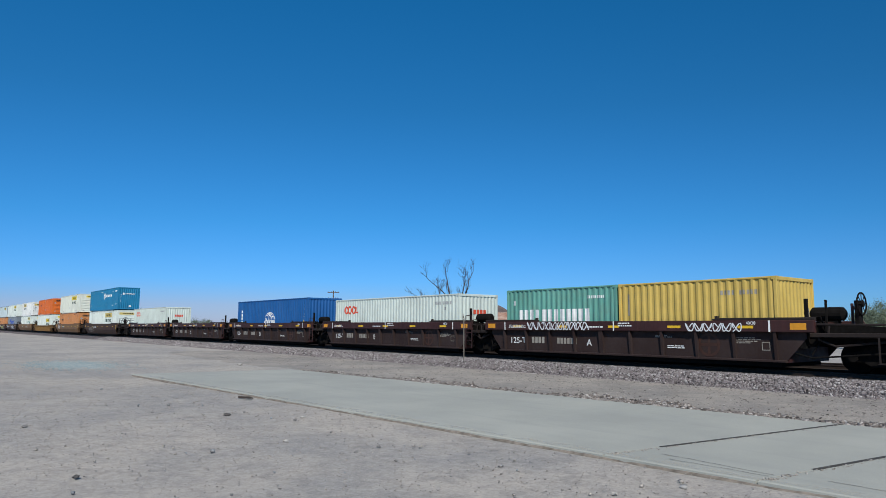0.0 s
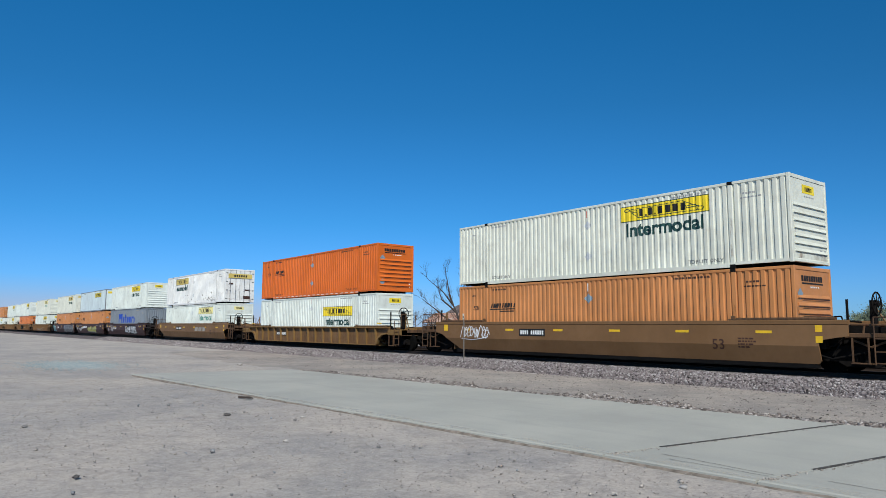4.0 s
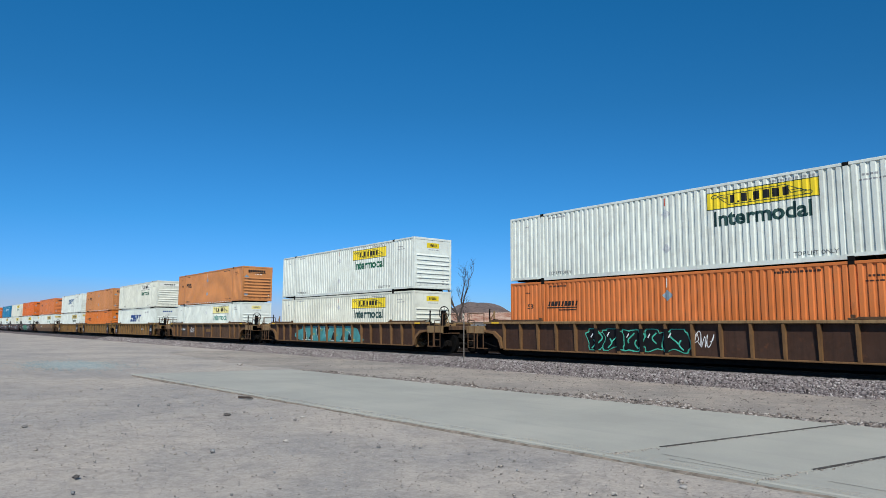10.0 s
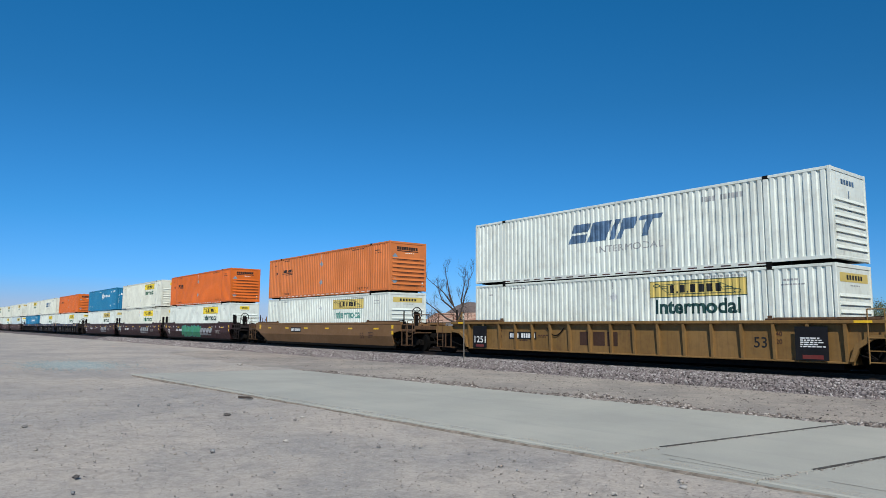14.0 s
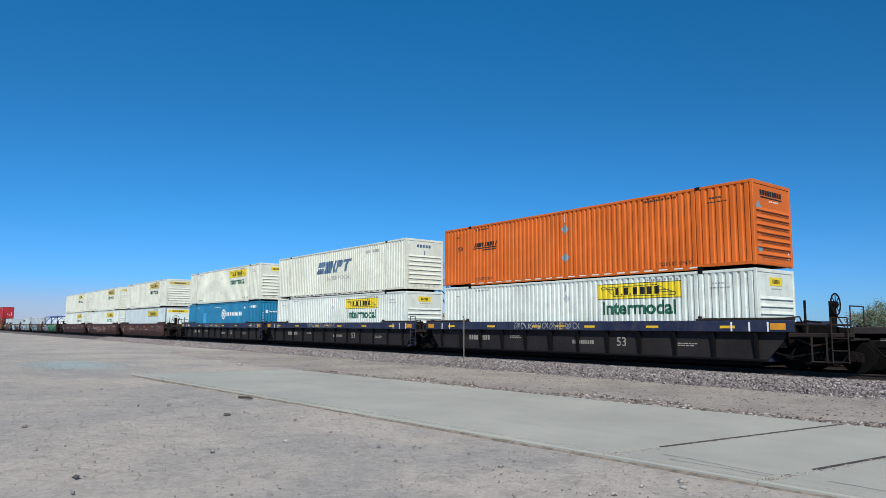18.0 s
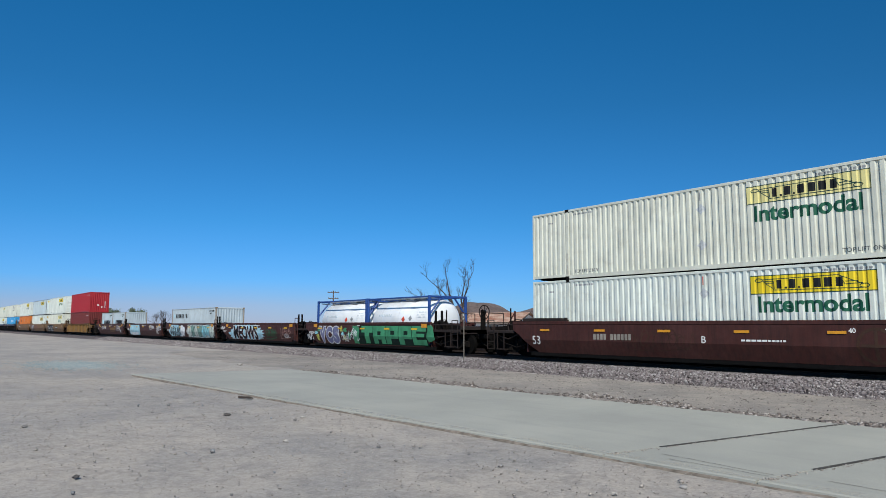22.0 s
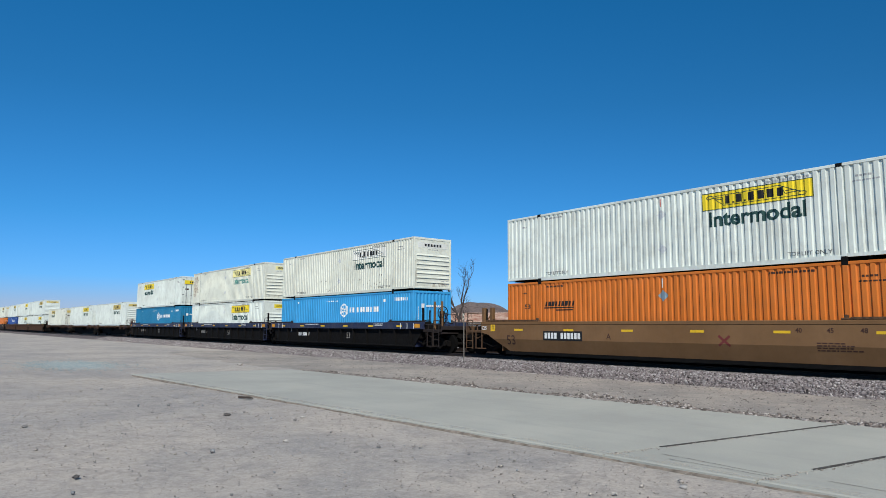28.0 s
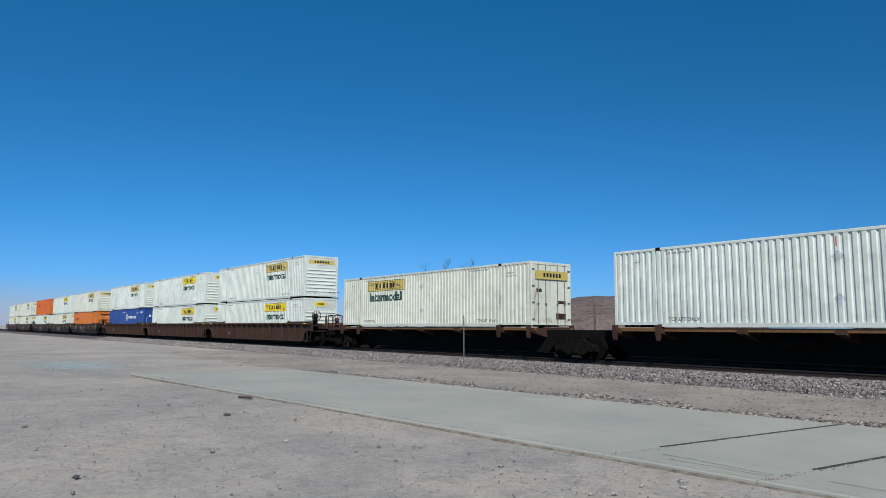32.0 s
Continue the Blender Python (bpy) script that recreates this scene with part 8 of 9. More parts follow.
cuts = [-19.9, 0.0, 2.05, 4.1, 6.15, 8.2, 10.25, 12.3]
for i in range(len(cuts) - 1):
    part("slab", pad_slab(cuts[i] + (0.014 if i else 0), cuts[i + 1] - 0.014, 0.0, 5.85, i), CONCRETE, pad)
for k, c in enumerate(cuts[1:-1]):
    b = Build()
    for (v0, v1) in ((1.12, 5.8),):
        pts = [PAD_O + pu * (c + s) + pv * w for w in (v0, v1) for s in (-0.034, 0.034)]
        ring0 = [(pts[0].x, pts[0].y, 0.0), (pts[1].x, pts[1].y, 0.0), (pts[1].x, pts[1].y, PAD_TOP + 0.005), (pts[0].x, pts[0].y, PAD_TOP + 0.005)]
        ring1 = [(pts[2].x, pts[2].y, 0.0), (pts[3].x, pts[3].y, 0.0), (pts[3].x, pts[3].y, PAD_TOP + 0.005), (pts[2].x, pts[2].y, PAD_TOP + 0.005)]
        b.loft([ring0, ring1])
    part("joint_filler", b, JOINT_FILL, pad, "dark joint filler")

# brown gravelly dirt between the pavement and the ballast
VERGE = ground_mat("brown_gravel_verge", (0.27, 0.246, 0.226), (0.375, 0.333, 0.292), 0.2)


def verge():
    b = Build()
    xs = [-48 + 0.6 * i for i in range(100)]
    for x in xs:
        w = max(0.0, min(1.0, (x + 48) / 22)) ** 0.6
        near = PAD_O.y + (x - PAD_O.x) * math.tan(PAD_A) + 5.87 + (0.0 if x > -25 else (-25 - x) * 0.02) + (1 - w) * 2.2
        near = min(near, -2.2) + 0.45 * noise.noise((x * 0.5, 3, 1)) * (x < -26)
        far = -2.05 + 0.12 * noise.noise((x * 0.8, 1, 0))
        for j in range(7):
            y = near + (far - near) * j / 6
            b.v.append((x, y, (-0.02 if j in (0, 6) else 0.012 + 0.022 * noise.noise((x * 0.9, y * 1.6, 4)))))
    for i in range(len(xs) - 1):
        for j in range(6):
            q = i * 7 + j
            b.f.append((q, q + 7, q + 8, q + 1))
    return b.mesh("gravel_verge", True)


tagged(part("gravel_verge", verge(), VERGE, None, "strip of brown gravelly dirt beside the ballast"), "", "ground", "", "structure")
# gravel strewn along the far edge of the pad and over the ground
n = 22000
gu = -19.5 + 33 * R.uniform(0, 1, n) ** 0.75
gv = 5.85 + np.abs(R.normal(0.05, 0.42, n)) * (0.75 + 0.35 * np.sin(gu * 0.9) + 0.25 * np.sin(gu * 2.7)) - 0.06
gx = PAD_O.x + pu.x * gu + pv.x * gv
gy = PAD_O.y + pu.y * gu + pv.y * gv
stones("edge_gravel", EDGE_STONE, gx, gy, np.full(n, 0.022), 0.02 + 0.065 * R.uniform(0, 1, n) ** 1.8, 8, "angular gravel strewn along the pavement edge", "stones")
n = 42000
px = -2 - 50 * R.uniform(0, 1, n) ** 1.5
py = -20.2 + 18 * R.uniform(0, 1, n)
det = pu.x * pv.y - pu.y * pv.x
du = ((px - PAD_O.x) * pv.y - (py - PAD_O.y) * pv.x) / det
dv = ((py - PAD_O.y) * pu.x - (px - PAD_O.x) * pu.y) / det
keep = ~((du > -20) & (dv > -0.02) & (dv < 5.9))
px, py = px[keep], py[keep]
stones("pebbles", PEBBLE, px, py, np.full(len(px), -0.004), 0.005 + 0.017 * R.uniform(0, 1, len(px)) ** 5, 9, "small pebbles and grit scattered over sandy ground", "pebbles", 0.55)
n = 15000
sx_ = -1.5 - 38 * R.uniform(0, 1, n) ** 1.9
sy_ = -20.6 + 6.9 * R.uniform(0, 1, n)
off = ((sy_ - PAD_O.y) * pu.x - (sx_ - PAD_O.x) * pu.y) / det < -0.05
stones("grit", GRIT, sx_[off], sy_[off], np.full(int(off.sum()), -0.001), (0.005 + 0.016 * R.uniform(0, 1, int(off.sum())) ** 3) * np.clip((5 - sx_[off]) / 14 + 0.25 * (sy_[off] > -17.5), 0.6, 1.5), 15, "coarse grit lying on the sandy ground", "grit", 0.5)
n = 170
mx_ = -4.5 - 26 * R.uniform(0, 1, n) ** 1.4
my_ = -20.8 + 6.5 * R.uniform(0, 1, n)
off = ((my_ - PAD_O.y) * pu.x - (mx_ - PAD_O.x) * pu.y) / det < -0.12
stones("loose_stones", GRIT, mx_[off], my_[off], np.full(int(off.sum()), 0.004), 0.014 + 0.04 * R.uniform(0, 1, int(off.sum())) ** 2.2, 17, "loose thumb-sized stones scattered over sandy ground", "stones", 0.6)
n = 7000
vx_ = -1.0 - 38 * R.uniform(0, 1, n) ** 1.3
vy_ = -7.6 + 5.6 * R.uniform(0, 1, n)
off = ((vy_ - PAD_O.y) * pu.x - (vx_ - PAD_O.x) * pu.y) / det > 6.0
stones("verge_gravel", EDGE_STONE, vx_[off], vy_[off], np.full(int(off.sum()), 0.014), 0.010 + 0.034 * R.uniform(0, 1, int(off.sum())) ** 2.5, 16, "loose gravel on the brown dirt beside the ballast", "gravel", 0.6)
n = 3600
qx, qy = R.normal(-34.2, 1.9, n), R.normal(-15.4, 0.85, n)
BLUE_STONE = stones_mat("bluish_gravel", [(0.18, 0.25, 0.27), (0.36, 0.40, 0.40), (0.24, 0.31, 0.33), (0.44, 0.44, 0.43)])
stones("blue_gravel", BLUE_STONE, qx, qy, np.full(n, 0.0), R.uniform(0.012, 0.045, n), 10, "patch of bluish grey gravel on the sand", "gravel")


def rock(x, y, s, seed, material):
    bm = bmesh.new()
    bmesh.ops.create_icosphere(bm, subdivisions=2, radius=s)
    for v in bm.verts:
        k = 1 + 0.7 * noise.noise(v.co * (1.5 / s) + Vector((seed, 0, 0)))
        v.co = Vector((v.co.x * k * 1.2, v.co.y * k, v.co.z * k * 0.55 + s * 0.2))
    me = bpy.data.meshes.new("rock")
    bm.to_mesh(me)
    bm.free()
    ob = part("rock", me, material, None, "dark weathered stone lying on sandy ground", (x, y, 0))
    tagged(ob, "", "stone", "loose stones")


ROCK = plain("dark_stone", (0.085, 0.078, 0.075), 0.9, 0, 0.35, 20)
MID_ROCK = plain("grey_brown_stone", (0.20, 0.185, 0.175), 0.9, 0, 0.35, 20)
PALE_ROCK = plain("pale_stone", (0.36, 0.33, 0.30), 0.9, 0, 0.3, 20)
for i, (x, y, s) in enumerate(((-13.36, -16.35, 0.055), (-8.95, -19.8, 0.035), (-13.83, -19.71, 0.05), (-13.6, -15.9, 0.025), (-11.9, -15.61, 0.035), (-8.38, -16.42, 0.026), (-8.58, -15.92, 0.03), (-7.55, -16.32, 0.022), (-10.2, -15.8, 0.022), (-14.6, -17.4, 0.025), (-9.6, -18.0, 0.02), (-7.4, -15.2, 0.022))):
    rock(x, y, s, i, ROCK if i < 2 else MID_ROCK)
for i, (x, y, s) in enumerate(((-4.7, -15.5, 0.028), (-12.2, -15.3, 0.05), (-9.8, -16.8, 0.04), (-30.0, -9.4, 0.12), (-6.9, -7.85, 0.09), (-20.5, -17.6, 0.05))):
    rock(x, y, s, 40 + i, PALE_ROCK)
st = part("stick", Build().tube((-16.3, -14.93, 0.03), (-15.95, -14.80, 0.035), 0.032, 6, 0.024).tube((-15.95, -14.80, 0.035), (-15.8, -14.78, 0.03), 0.024, 6, 0.010), BARK, None, "dark dry stick lying on the sand")
tagged(st, "", "stick")

# soil bank, pale worn margin and cracks along the near edge of the pad
SOIL = plain("brown_soil_edge", (0.185, 0.155, 0.128), 0.95, 0, 0.5, 7)
SAND_DUST = stain_mat("sand_dusting", (0.56, 0.52, 0.45), 0.42, 0.70, 0.5)
CRACK = plain("crack_line", (0.13, 0.12, 0.11), 0.95, 0, 0.3, 9)


def pad_point(u, w, z):
    p = PAD_O + pu * u + pv * w
    return (p.x, p.y, z)


def pad_strip(u0, u1, low, high, z_low, z_high, step=0.16):
    b = Build()
    n = int((u1 - u0) / step)
    for i in range(n + 1):
        u = u0 + (u1 - u0) * i / n
        b.v += [pad_point(u, low(u), z_low), pad_point(u, high(u), z_high)]
    for i in range(n):
        b.f.append((2 * i, 2 * i + 2, 2 * i + 3, 2 * i + 1))
    return b


edge_w = lambda u: 0.035 * noise.noise((u * 1.9, 0, 0)) - 0.014
def soil_bank():
    b, n = Build(), 300
    for i in range(n + 1):
        u = -19.8 + 31.8 * i / n
        k = min(1.0, max(0.0, (u + 9.0) / 8.0))
        top = 0.026 - 0.010 * k + 0.014 * noise.noise((u * 1.6, 8, 0)) + 0.008 * noise.noise((u * 6.3, 8, 2))
        wide = max(0.015, 0.035 + 0.05 * noise.noise((u * 0.9, 2, 0)) + 0.03 * noise.noise((u * 4.1, 2, 5)))
        for f, z in ((1.0, -0.03), (0.55, top * 0.35), (0.18, top * 0.85), (0.0, top)):
            b.v.append(pad_point(u, edge_w(u) + 0.002 - wide * f, z))
    for i in range(n):
        for j in range(3):
            b.f.append((4 * i + j, 4 * i + 4 + j, 4 * i + 5 + j, 4 * i + 1 + j))
    return b.mesh("soil_bank", True)


part("soil_bank", soil_bank(), SOIL, pad, "sandy soil banked against the pavement edge")
part("sand_margin", pad_strip(-19.0, 11.5, lambda u: 0.03, lambda u: 0.22 + 0.20 * noise.noise((u * 0.7, 4, 0)), PAD_TOP + 0.004, PAD_TOP + 0.004), SAND_DUST, pad, "pale sand on the worn margin")
for c in (0.0, 2.05, 4.1, 6.15):
    b = Build()
    pts = [pad_point(c + 0.03 * noise.noise((w * 3, c, 1)), w, PAD_TOP + 0.005) for w in [0.03 + 1.1 * q / 10 for q in range(11)]]
    for i in range(10):
        k = len(b.v)
        b.v += [pts[i], pts[i + 1], (pts[i + 1][0] + 0.05, pts[i + 1][1], pts[i + 1][2]), (pts[i][0] + 0.05, pts[i][1], pts[i][2])]
        b.f.append((k, k + 3, k + 2, k + 1))
    part("sand_seam", b, SAND_DUST, pad)
for seed, u0, u1, w0, w1 in ((1, 0.4, 2.0, 0.62, 0.40), (2, 0.7, 2.0, 0.36, 0.30), (3, 2.5, 4.0, 0.55, 0.42)):
    b = pad_strip(u0, u1, lambda u: w0 + (w1 - w0) * (u - u0) / (u1 - u0) + 0.035 * noise.noise((u * 3, seed, 0)), lambda u: w0 + (w1 - w0) * (u - u0) / (u1 - u0) + 0.035 * noise.noise((u * 3, seed, 0)) + 0.012 + 0.010 * noise.noise((u * 9, seed, 3)), PAD_TOP + 0.006, PAD_TOP + 0.006, 0.08)
    part("crack", b, CRACK, pad)
n = 700
jw = 0.1 + 5.6 * R.uniform(0, 1, n) ** 1.8
ju = np.array((0.0, 2.05, 4.1, 6.15))[R.randint(0, 4, n)] + R.normal(0.07, 0.03, n)
stones("joint_grit", PEBBLE, PAD_O.x + pu.x * ju + pv.x * jw, PAD_O.y + pu.y * ju + pv.y * jw, np.full(n, PAD_TOP + 0.004), R.uniform(0.006, 0.02, n), 12, "grit gathered along the pavement joints", "grit")
n = 80
ux_, uy_ = -2 - 26 * R.uniform(0, 1, n) ** 1.3, -20.3 + 6.5 * R.uniform(0, 1, n)
off = ((uy_ - PAD_O.y) * pu.x - (ux_ - PAD_O.x) * pu.y) < -0.15
stones("stone_chips", stones_mat("grey_stone_chips", [(0.17, 0.17, 0.175), (0.30, 0.32, 0.34), (0.23, 0.22, 0.215), (0.46, 0.44, 0.42)]), ux_[off], uy_[off], np.full(int(off.sum()), -0.002), 0.016 + 0.05 * R.uniform(0, 1, int(off.sum())) ** 2.5, 13, "flat grey stone chips on the sand", "stones")
# dark strip between and beside the rails, painted as the shade under the train
TRACK_SHADE = plain("track_shade_ballast", (0.022, 0.019, 0.018), 0.95, 0, 0.5, 22, 0.8)
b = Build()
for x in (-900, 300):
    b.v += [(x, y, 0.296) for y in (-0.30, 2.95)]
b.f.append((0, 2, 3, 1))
tagged(part("oiled_ballast", b, TRACK_SHADE, None, "stone ballast darkened as the shade under the train"), "", "ballast", "", "structure")

# ---- the track ----
track = thing("railway_track", "steel rails on dark timber ties in ballast", "railway track", "", (0, 0, 0), "structure")
rail_o = [(-0.07, 0.0), (0.07, 0.0), (0.07, 0.018), (0.012, 0.04), (0.012, 0.125), (0.036, 0.14), (0.036, 0.17), (0.028, 0.178), (-0.028, 0.178), (-0.036, 0.17), (-0.036, 0.14), (-0.012, 0.125), (-0.012, 0.04), (-0.07, 0.018)]
for s in (-0.7525, 0.7525, 3.85, 5.355):
    b = Build().loft([[(x, TRACK + s + a, RAIL - 0.178 + c) for a, c in rail_o] for x in (-900, -60, 20, 300)])
    part("rail", b, RAIL_STEEL, track)
tie_me = Build().box(-0.115, 0.115, -1.3, 1.3, RAIL - 0.33, RAIL - 0.182, 0.02).mesh("tie")
for i in range(130):
    part("tie", tie_me, TIE, track, "", (-75 + i * 0.53, TRACK, 0))

# small white plates by the far track, added in place of sunlit patches
for x, y, w in ((-24.5, 6.2, 0.28), (-12.5, 6.0, 0.24), (-11.7, 5.9, 0.08)):
    tagged(part("white_plate", Build().box(-w, w, -0.10, 0.10, 0.29, 0.35, 0.01), INK_WHITE, None, "small white plate in place of a sunlit patch between the rails", (x, y, 0)), "", "plate", "white plates")

# marker post beside the track
post = thing("marker_post", "thin steel marker post with a small plate", "post", "", (-24.16, -1.2, 0.0))
part("stake", Build().box(-0.022, 0.022, -0.022, 0.022, 0.05, 2.2, 0.006), plain("weathered_stake", (0.16, 0.14, 0.12), 0.8), post)
part("plate", Build().box(-0.055, 0.055, -0.036, -0.024, 2.10, 2.36, 0.004), SIGN_BACK, post)
part("plate_mark", Build().box(-0.03, 0.03, -0.040, -0.0365, 2.16, 2.24), INK, post)


# ---- behind the train ----
def hill(name, cx, cy, peak, left, right, deep, label, bumps):
    """A long rounded hill. left and right: half widths seen from the track; deep: its half depth."""
    ux, uy = 0.61, 0.79
    nu, nw = 90, 40
    verts, faces = [], []
    for j in range(nw + 1):
        for i in range(nu + 1):
            a, c = -1.9 + 3.8 * i / nu, -1.0 + 2.0 * j / nw
            wid = left if a < 0 else right
            s, w = a * wid, c * deep
            h = math.exp(-abs(a) ** 2.6 * 0.9) * max(0.0, 1 - c * c) ** 0.8
            for bs, bh, bw in bumps:
                h += bh * math.exp(-((s - bs) / bw) ** 2) * max(0.0, 1 - c * c)
            x, y = cx + ux * s - uy * w, cy + uy * s + ux * w
            z = peak * h * (1 + 0.10 * noise.noise((x * 0.02, y * 0.02, 7))) + 2.2 * noise.noise((x * 0.045, y * 0.045, 2)) * min(1, h * 2)
            verts.append((x, y, z - 1.5))
    n = nu + 1
    for j in range(nw):
        for i in range(nu):
            faces.append((j * n + i, j * n + i + 1, (j + 1) * n + i + 1, (j + 1) * n + i))
    me = bpy.data.meshes.new("hill")
    me.from_pydata(verts, [], faces)
    for p in me.polygons:
        p.use_smooth = True
    ob = part(name, me, HILL, None, label)
    tagged(ob, "", "hill", "", "structure")


hill("hill", -440, 552, 35.0, 118, 84, 150, "bare brown desert hill with dark scrub", ((62, 0.10, 22),))
hill("far_hill", -684, 571, 36.5, 46, 60, 120, "bare brown desert hill in the distance", ())
mast = thing("radio_mast", "thin radio mast on the hilltop", "mast", "", (-428, 566, 33.0))
part("pole", Build().tube((0, 0, -1), (0, 0, 6), 0.18, 6, 0.08), GREY_RAIL, mast)

# house with a rusty roof
house = thing("house", "low white house with rusty corrugated roof", "house", "", (-82.7, 51.6, 0))
house.rotation_euler = (0, 0, radians(15))
hl, hw, eave, ridge = 8.5, 3.0, 2.75, 4.1
part("wall", Build().loft([[(x, -hw, -0.3), (x, hw, -0.3), (x, hw, eave), (x, 0, ridge - 0.12), (x, -hw, eave)] for x in (-hl, hl)]), STUCCO, house)
for sy in (-1, 1):
    b = Build()
    n = 80
    for i in range(n + 1):
        x = -hl - 0.6 + (2 * hl + 1.2) * i / n
        dz = 0.035 if i % 2 else 0.0
        b.v += [(x, sy * (hw + 0.6), eave - 0.16 + dz), (x, 0, ridge + dz)]
    for i in range(n):
        b.f.append((2 * i, 2 * i + 2, 2 * i + 3, 2 * i + 1))
    roof = part("roof_slope", b, ROOF, house, "rusty corrugated roof slope")
    part("fascia", Build().box(-hl - 0.6, hl + 0.6, *sorted((sy * (hw + 0.5), sy * (hw + 0.58))), eave - 0.36, eave - 0.18), POLE_WOOD, roof)
for sx in (-1, 1):
    ob = part("barge_board", Build().prism([(-hw - 0.6, eave - 0.32), (0, ridge - 0.16), (hw + 0.6, eave - 0.32), (hw + 0.6, eave - 0.14), (0, ridge + 0.04), (-hw - 0.6, eave - 0.14)], 0, 0.06), POLE_WOOD, house)
    ob.rotation_euler = (0, 0, math.pi / 2)
    ob.location = (sx * (hl + 0.6), 0, 0)
for yy in (0.4,):
    wn_ = part("window", Build().box(hl - 0.05, hl + 0.03, yy - 0.5, yy + 0.5, 0.9, 2.0), STUCCO, house)
    part("pane", Build().box(hl + 0.03, hl + 0.04, yy - 0.42, yy + 0.42, 0.98, 1.92), GLASS_DARK, wn_)


def bare_tree(name, x, y, height, seed, lean, label, spread=0.55, stems=3, depth=6, open_=0.42):
    r = random.Random(seed)
    root = thing(name, label, "tree", "bare trees", (x, y, 0))
    limbs = [Build() for _ in range(stems + 1)]

    def grow(b, p, d, length, rad, lvl):
        q = p + d * length
        mid = p + d * length * 0.5 + Vector((r.uniform(-1, 1), r.uniform(-1, 1), r.uniform(-0.3, 0.3))) * length * 0.06
        b.tube(p, mid, rad, 6 if lvl < 3 else 4, rad * 0.86)
        b.tube(mid, q, rad * 0.86, 6 if lvl < 3 else 4, rad * 0.7)
        if lvl >= depth:
            return
        for k in range(2 if r.random() < 0.7 else 3):
            a = Vector((r.uniform(-1, 1), r.uniform(-1, 1), r.uniform(-0.25, 0.8)))
            nd = (d + a * spread).normalized()
            grow(b, q if k else mid + (q - mid) * 0.8, nd, length * r.uniform(0.66, 0.86), rad * 0.62, lvl + 1)

    limbs[0].tube((0, 0, -0.2), (lean[0] * 0.1, lean[1] * 0.1, height * 0.16), height * 0.024, 10, height * 0.018)
    base = Vector((lean[0] * 0.1, lean[1] * 0.1, height * 0.15))
    for k in range(stems):
        ang = 2 * math.pi * k / stems + r.uniform(-0.5, 0.5)
        d = Vector((math.cos(ang) * open_ + lean[0], math.sin(ang) * open_ + lean[1], 1.0)).normalized()
        grow(limbs[k + 1], base, d, height * 0.23, height * 0.0108, 1)
    part("trunk", limbs[0], BARK, root)
    for b in limbs[1:]:
        part("limb", b, BARK, root)


def forked_tree(x, y, label, seed):
    """A leafless tree with a short trunk, two forked leaders and low side limbs, twigs on all of them."""
    r = random.Random(seed)
    root = thing("bare_tree", label, "tree", "bare trees", (x, y, 0))
    side, away = Vector((0.62, 0.785, 0)), Vector((-0.785, 0.62, 0))
    leaders = (((0, 2.6), (-0.5, 4.0), (-1.7, 5.6), (-3.5, 7.1)), ((-0.6, 4.2), (-1.1, 5.8), (-1.5, 8.0)), ((0.1, 2.6), (0.5, 4.2), (1.0, 6.0), (1.6, 7.9)),
               ((0.5, 4.0), (0.4, 5.3), (0.8, 6.9)), ((-0.2, 2.2), (-2.4, 3.6), (-4.0, 4.8)), ((-0.3, 3.4), (-1.8, 4.7), (-2.2, 6.2)))
    part("trunk", Build().tube((0, 0, -0.2), (0, 0, 1.4), 0.24, 10, 0.19).tube((0, 0, 1.4), side * 0.05 + Vector((0, 0, 2.7)), 0.19, 10, 0.14), BARK, root)

    def twig(b, p, d, length, rad, lvl):
        q = p + d * length * 0.5
        d2 = (d + Vector((r.uniform(-1, 1), r.uniform(-1, 1), r.uniform(-0.4, 0.7))) * 0.28).normalized()
        e = q + d2 * length * 0.5
        b.tube(p, q, rad, 4, rad * 0.8).tube(q, e, rad * 0.8, 4, rad * 0.5)
        if lvl < 3:
            for s in (q, e, q + d2 * length * 0.25):
                for _ in range(1 if lvl == 2 else 2):
                    nd = (d2 + Vector((r.uniform(-1, 1), r.uniform(-1, 1), r.uniform(-0.4, 0.9))) * 0.75).normalized()
                    twig(b, s, nd, length * r.uniform(0.5, 0.75), rad * 0.6, lvl + 1)

    for k, line in enumerate(leaders):
        b = Build()
        depth = r.uniform(-0.8, 0.8)
        pts = [side * u + away * depth * i * 0.5 + Vector((0, 0, v)) for i, (u, v) in enumerate(line)]
        n = len(pts)
        for i in range(n - 1):
            r0, r1 = 0.115 * (1 - 0.8 * i / (n - 1)), 0.115 * (1 - 0.8 * (i + 1) / (n - 1))
            d = (pts[i + 1] - pts[i])
            mid = pts[i] + d * 0.5 + Vector((r.uniform(-1, 1), r.uniform(-1, 1), r.uniform(-1, 1))) * 0.10 * d.length
            b.tube(pts[i], mid, r0, 7, (r0 + r1) / 2).tube(mid, pts[i + 1], (r0 + r1) / 2, 7, r1)
            for s in (mid, mid + (pts[i + 1] - mid) * 0.6, pts[i + 1]):
                nd = (d.normalized() + Vector((r.uniform(-1, 1), r.uniform(-1, 1), r.uniform(-0.2, 0.8))) * 0.8).normalized()
                twig(b, s, nd, r.uniform(0.7, 1.3), 0.017, 1)
        part("limb", b, BARK, root)


forked_tree(-58.0, 26.5, "leafless forked tree with thin grey brown branches", 12)
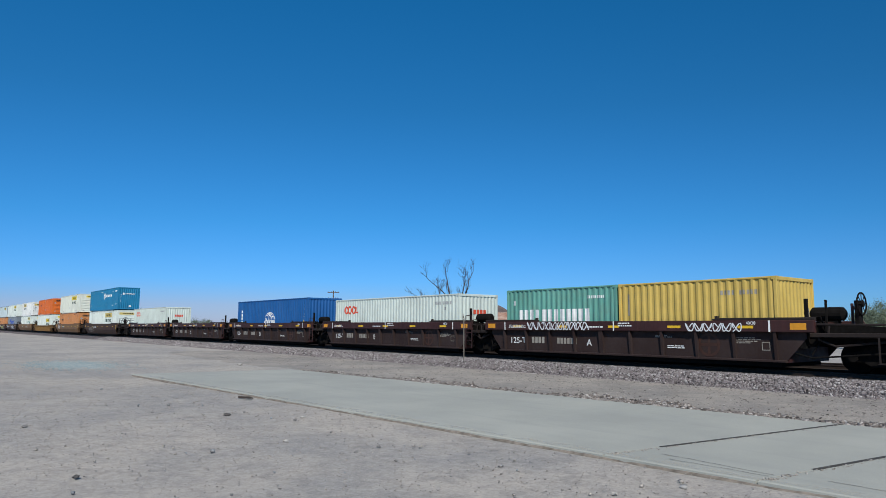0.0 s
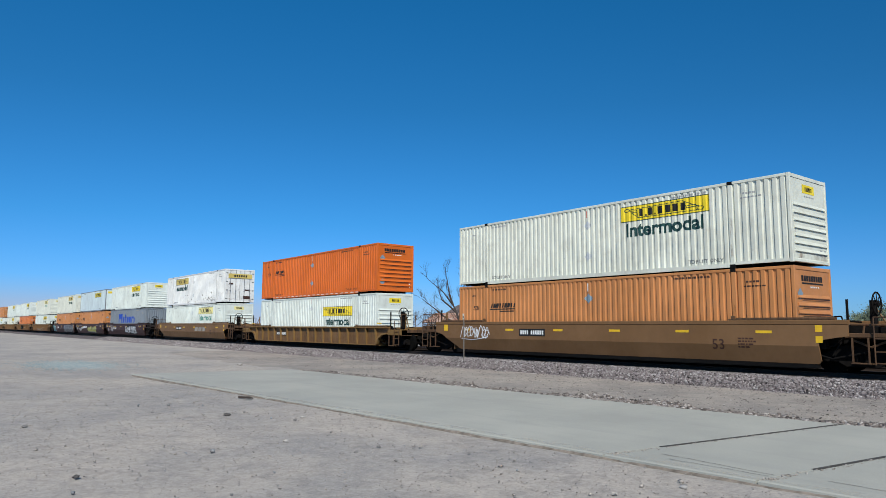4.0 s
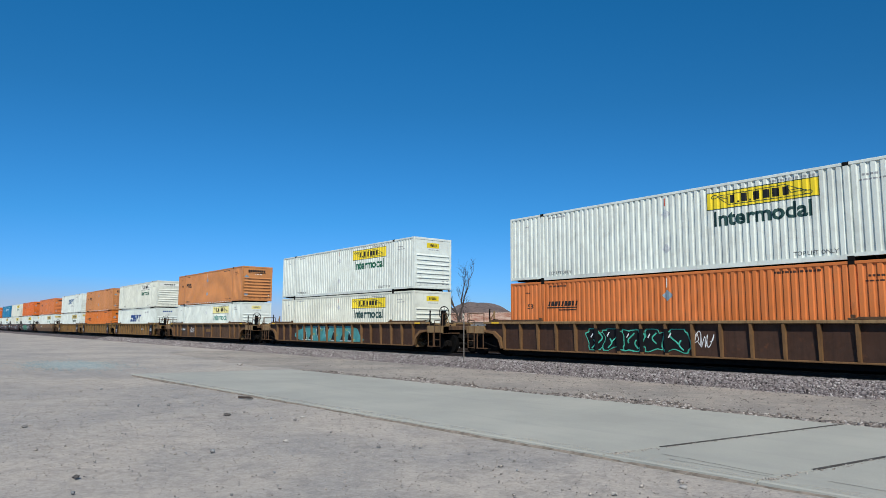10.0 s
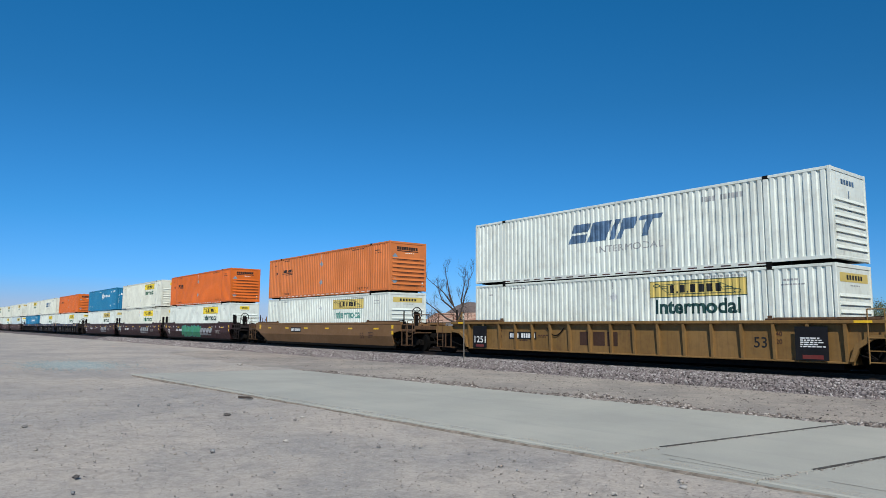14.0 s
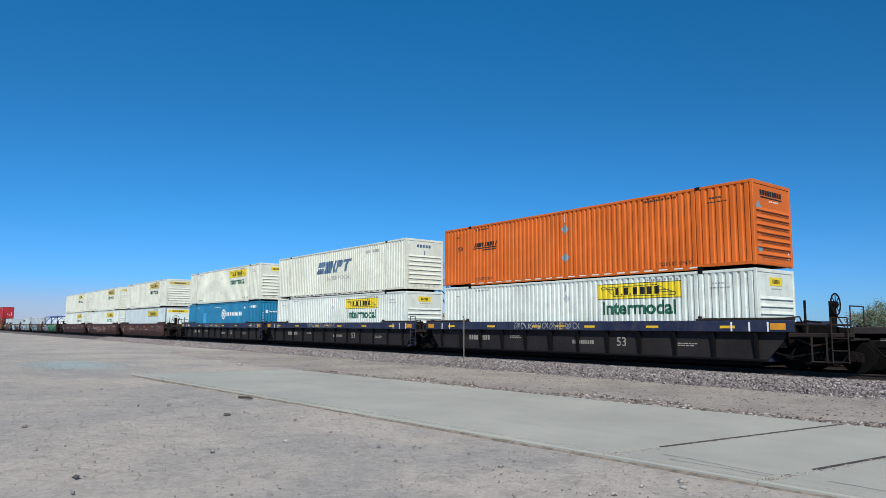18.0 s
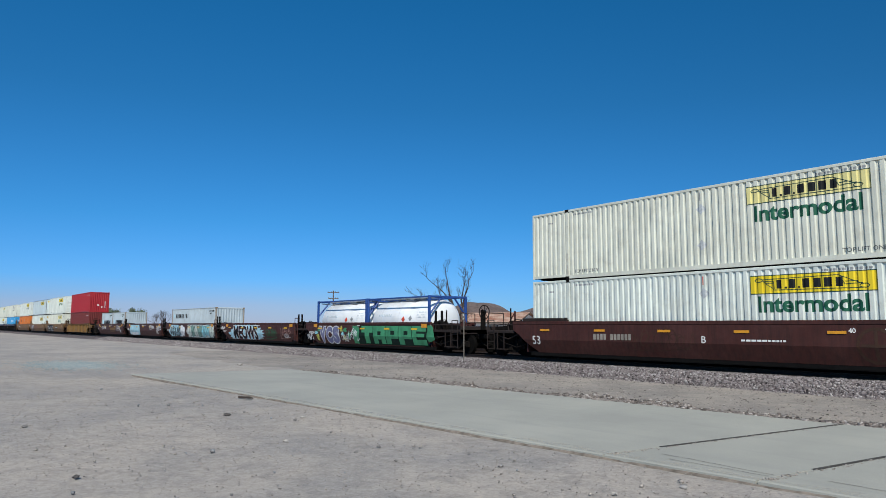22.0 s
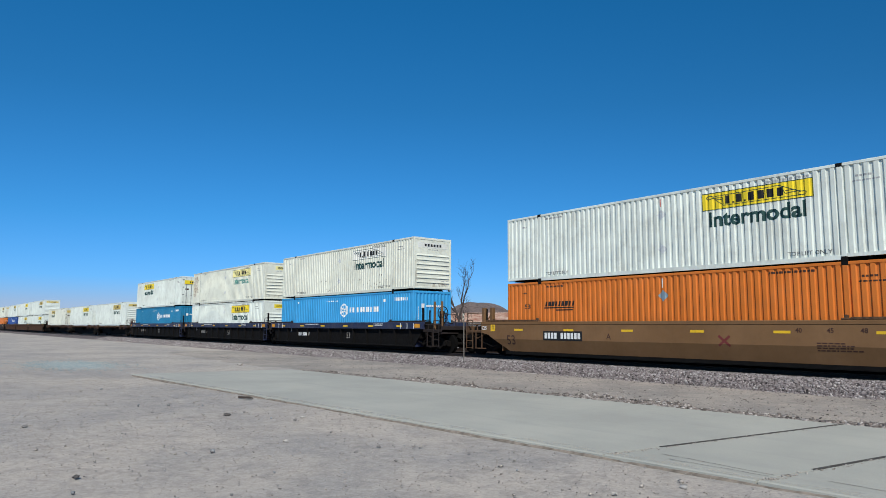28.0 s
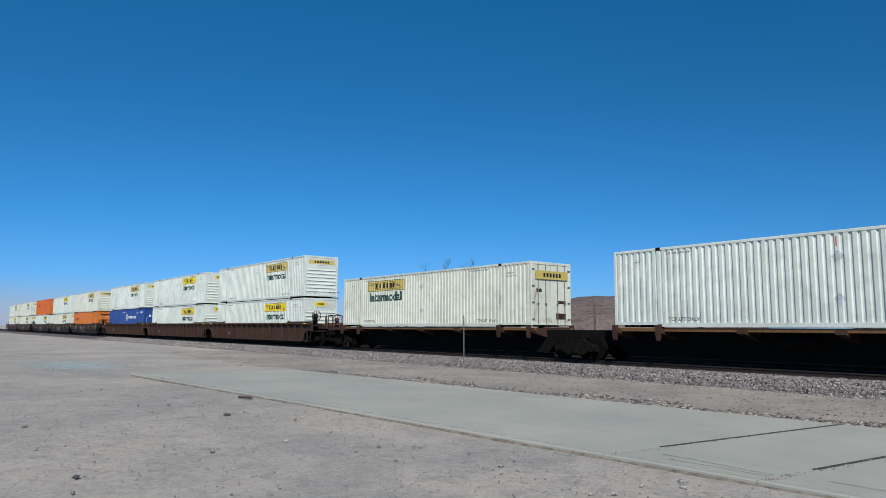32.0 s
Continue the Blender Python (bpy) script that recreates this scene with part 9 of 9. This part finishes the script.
for i, (x, y, hh) in enumerate(((-66.0, 29.0, 4.6), (-63.2, 31.5, 4.8), (-69.5, 28.2, 4.4))):
    bare_tree("bare_shrub", x, y, hh, 60 + i, (0, 0), "dense leafless brown shrub behind the tracks", 0.8, 5, 6)


for i, (x, y, hh) in enumerate(((-208, 39, 7.0), (-213, 38, 6.4))):
    bare_tree("bare_tree", x, y, hh, 90 + i, (0, 0), "distant leafless grey tree beyond the tracks", 0.75, 5, 6)


def leafy(name, x, y, height, wide, seed, label):
    r = random.Random(seed)
    root = thing(name, label, "bush", "green bushes", (x, y, 0))
    tr = Build()
    tips = []
    for k in range(7):
        a = 2 * math.pi * k / 7 + r.uniform(-0.3, 0.3)
        p0, p1 = Vector((0, 0, -0.1)), Vector((math.cos(a) * wide * 0.35, math.sin(a) * wide * 0.35, height * r.uniform(0.45, 0.7)))
        p2 = p1 + Vector((math.cos(a) * wide * 0.25, math.sin(a) * wide * 0.25, height * r.uniform(0.12, 0.32)))
        tr.tube(p0, p1, height * 0.02, 6, height * 0.012).tube(p1, p2, height * 0.012, 5, height * 0.005)
        tips += [p1, p2, (p1 + p2) / 2, p1 * 0.75]
    part("trunk", tr, BARK, root)
    b = Build()
    for t in tips:
        m = r.randint(330, 480)
        s = r.uniform(0.10, 0.19) * wide
        for _ in range(m):
            c = t + Vector((r.gauss(0, s), r.gauss(0, s), r.gauss(0, s * 0.8)))
            l = r.uniform(0.04, 0.085) * max(1.0, (height / 4.4) ** 2)
            d = Vector((r.uniform(-1, 1), r.uniform(-1, 1), r.uniform(-1, 1))).normalized()
            e = d.orthogonal().normalized() * l * 0.5
            n0 = len(b.v)
            b.v += [c - d * l, c + e, c + d * l, c - e]
            b.f.append((n0, n0 + 1, n0 + 2, n0 + 3))
    part("crown", b, LEAF, root)


for i, (x, y, hh, w) in enumerate(((-23.7, 44.6, 3.75, 2.2), (-22.0, 46.4, 4.15, 2.6), (-19.0, 46.5, 4.05, 3.0))):
    leafy("desert_bush", x, y, hh, w, 70 + i, "grey green desert bush behind the tracks")
for i, (x, y, hh, w) in enumerate(((-304, 45, 8.2, 5.0), (-264, 45, 7.5, 4.4), (-277, 46, 6.9, 4.0), (-182, 41, 3.6, 3.5))):
    leafy("distant_bush", x, y, hh, w, 80 + i, "distant green tree beyond the tracks")


def utility_pole(x, y, h, seed):
    root = thing("utility_pole", "timber utility pole with crossarms and insulators", "utility pole", "utility poles", (x, y, 0))
    part("pole", Build().tube((0, 0, -0.3), (0, 0, h), 0.16, 8, 0.11), POLE_WOOD, root)
    for z, w in ((h - 0.35, 1.25), (h - 1.6, 1.1)):
        arm = part("crossarm", Build().box(-w, w, -0.06, 0.06, z - 0.07, z + 0.07, 0.01), POLE_WOOD, root)
        part("insulator", Build().tube((-w + 0.1, 0, z + 0.07), (-w + 0.1, 0, z + 0.27), 0.05, 6).tube((-0.45, 0, z + 0.07), (-0.45, 0, z + 0.27), 0.05, 6).tube((0.45, 0, z + 0.07), (0.45, 0, z + 0.27), 0.05, 6).tube((w - 0.1, 0, z + 0.07), (w - 0.1, 0, z + 0.27), 0.05, 6), GREY_RAIL, arm)
    part("transformer", Build().tube((0.35, 0, h - 3.2), (0.35, 0, h - 2.3), 0.22, 10), GREY_RAIL, root)
    root.rotation_euler = (0, 0, radians(40))


utility_pole(-123.8, 47.7, 9.1, 1)
utility_pole(-122.8, 65.7, 6.9, 2)
utility_pole(-69.0, 63.0, 5.6, 3)


# ---- what moves ----
def motions():
    for root, x, z in MOVERS:
        walk(root, [(t, pose(x + SPEED * t, TRACK, z)) for t in (0.0, 4.0, 8.0, 12.0, 16.0, 20.0, 24.0, 28.0, 32.0)])


motions()
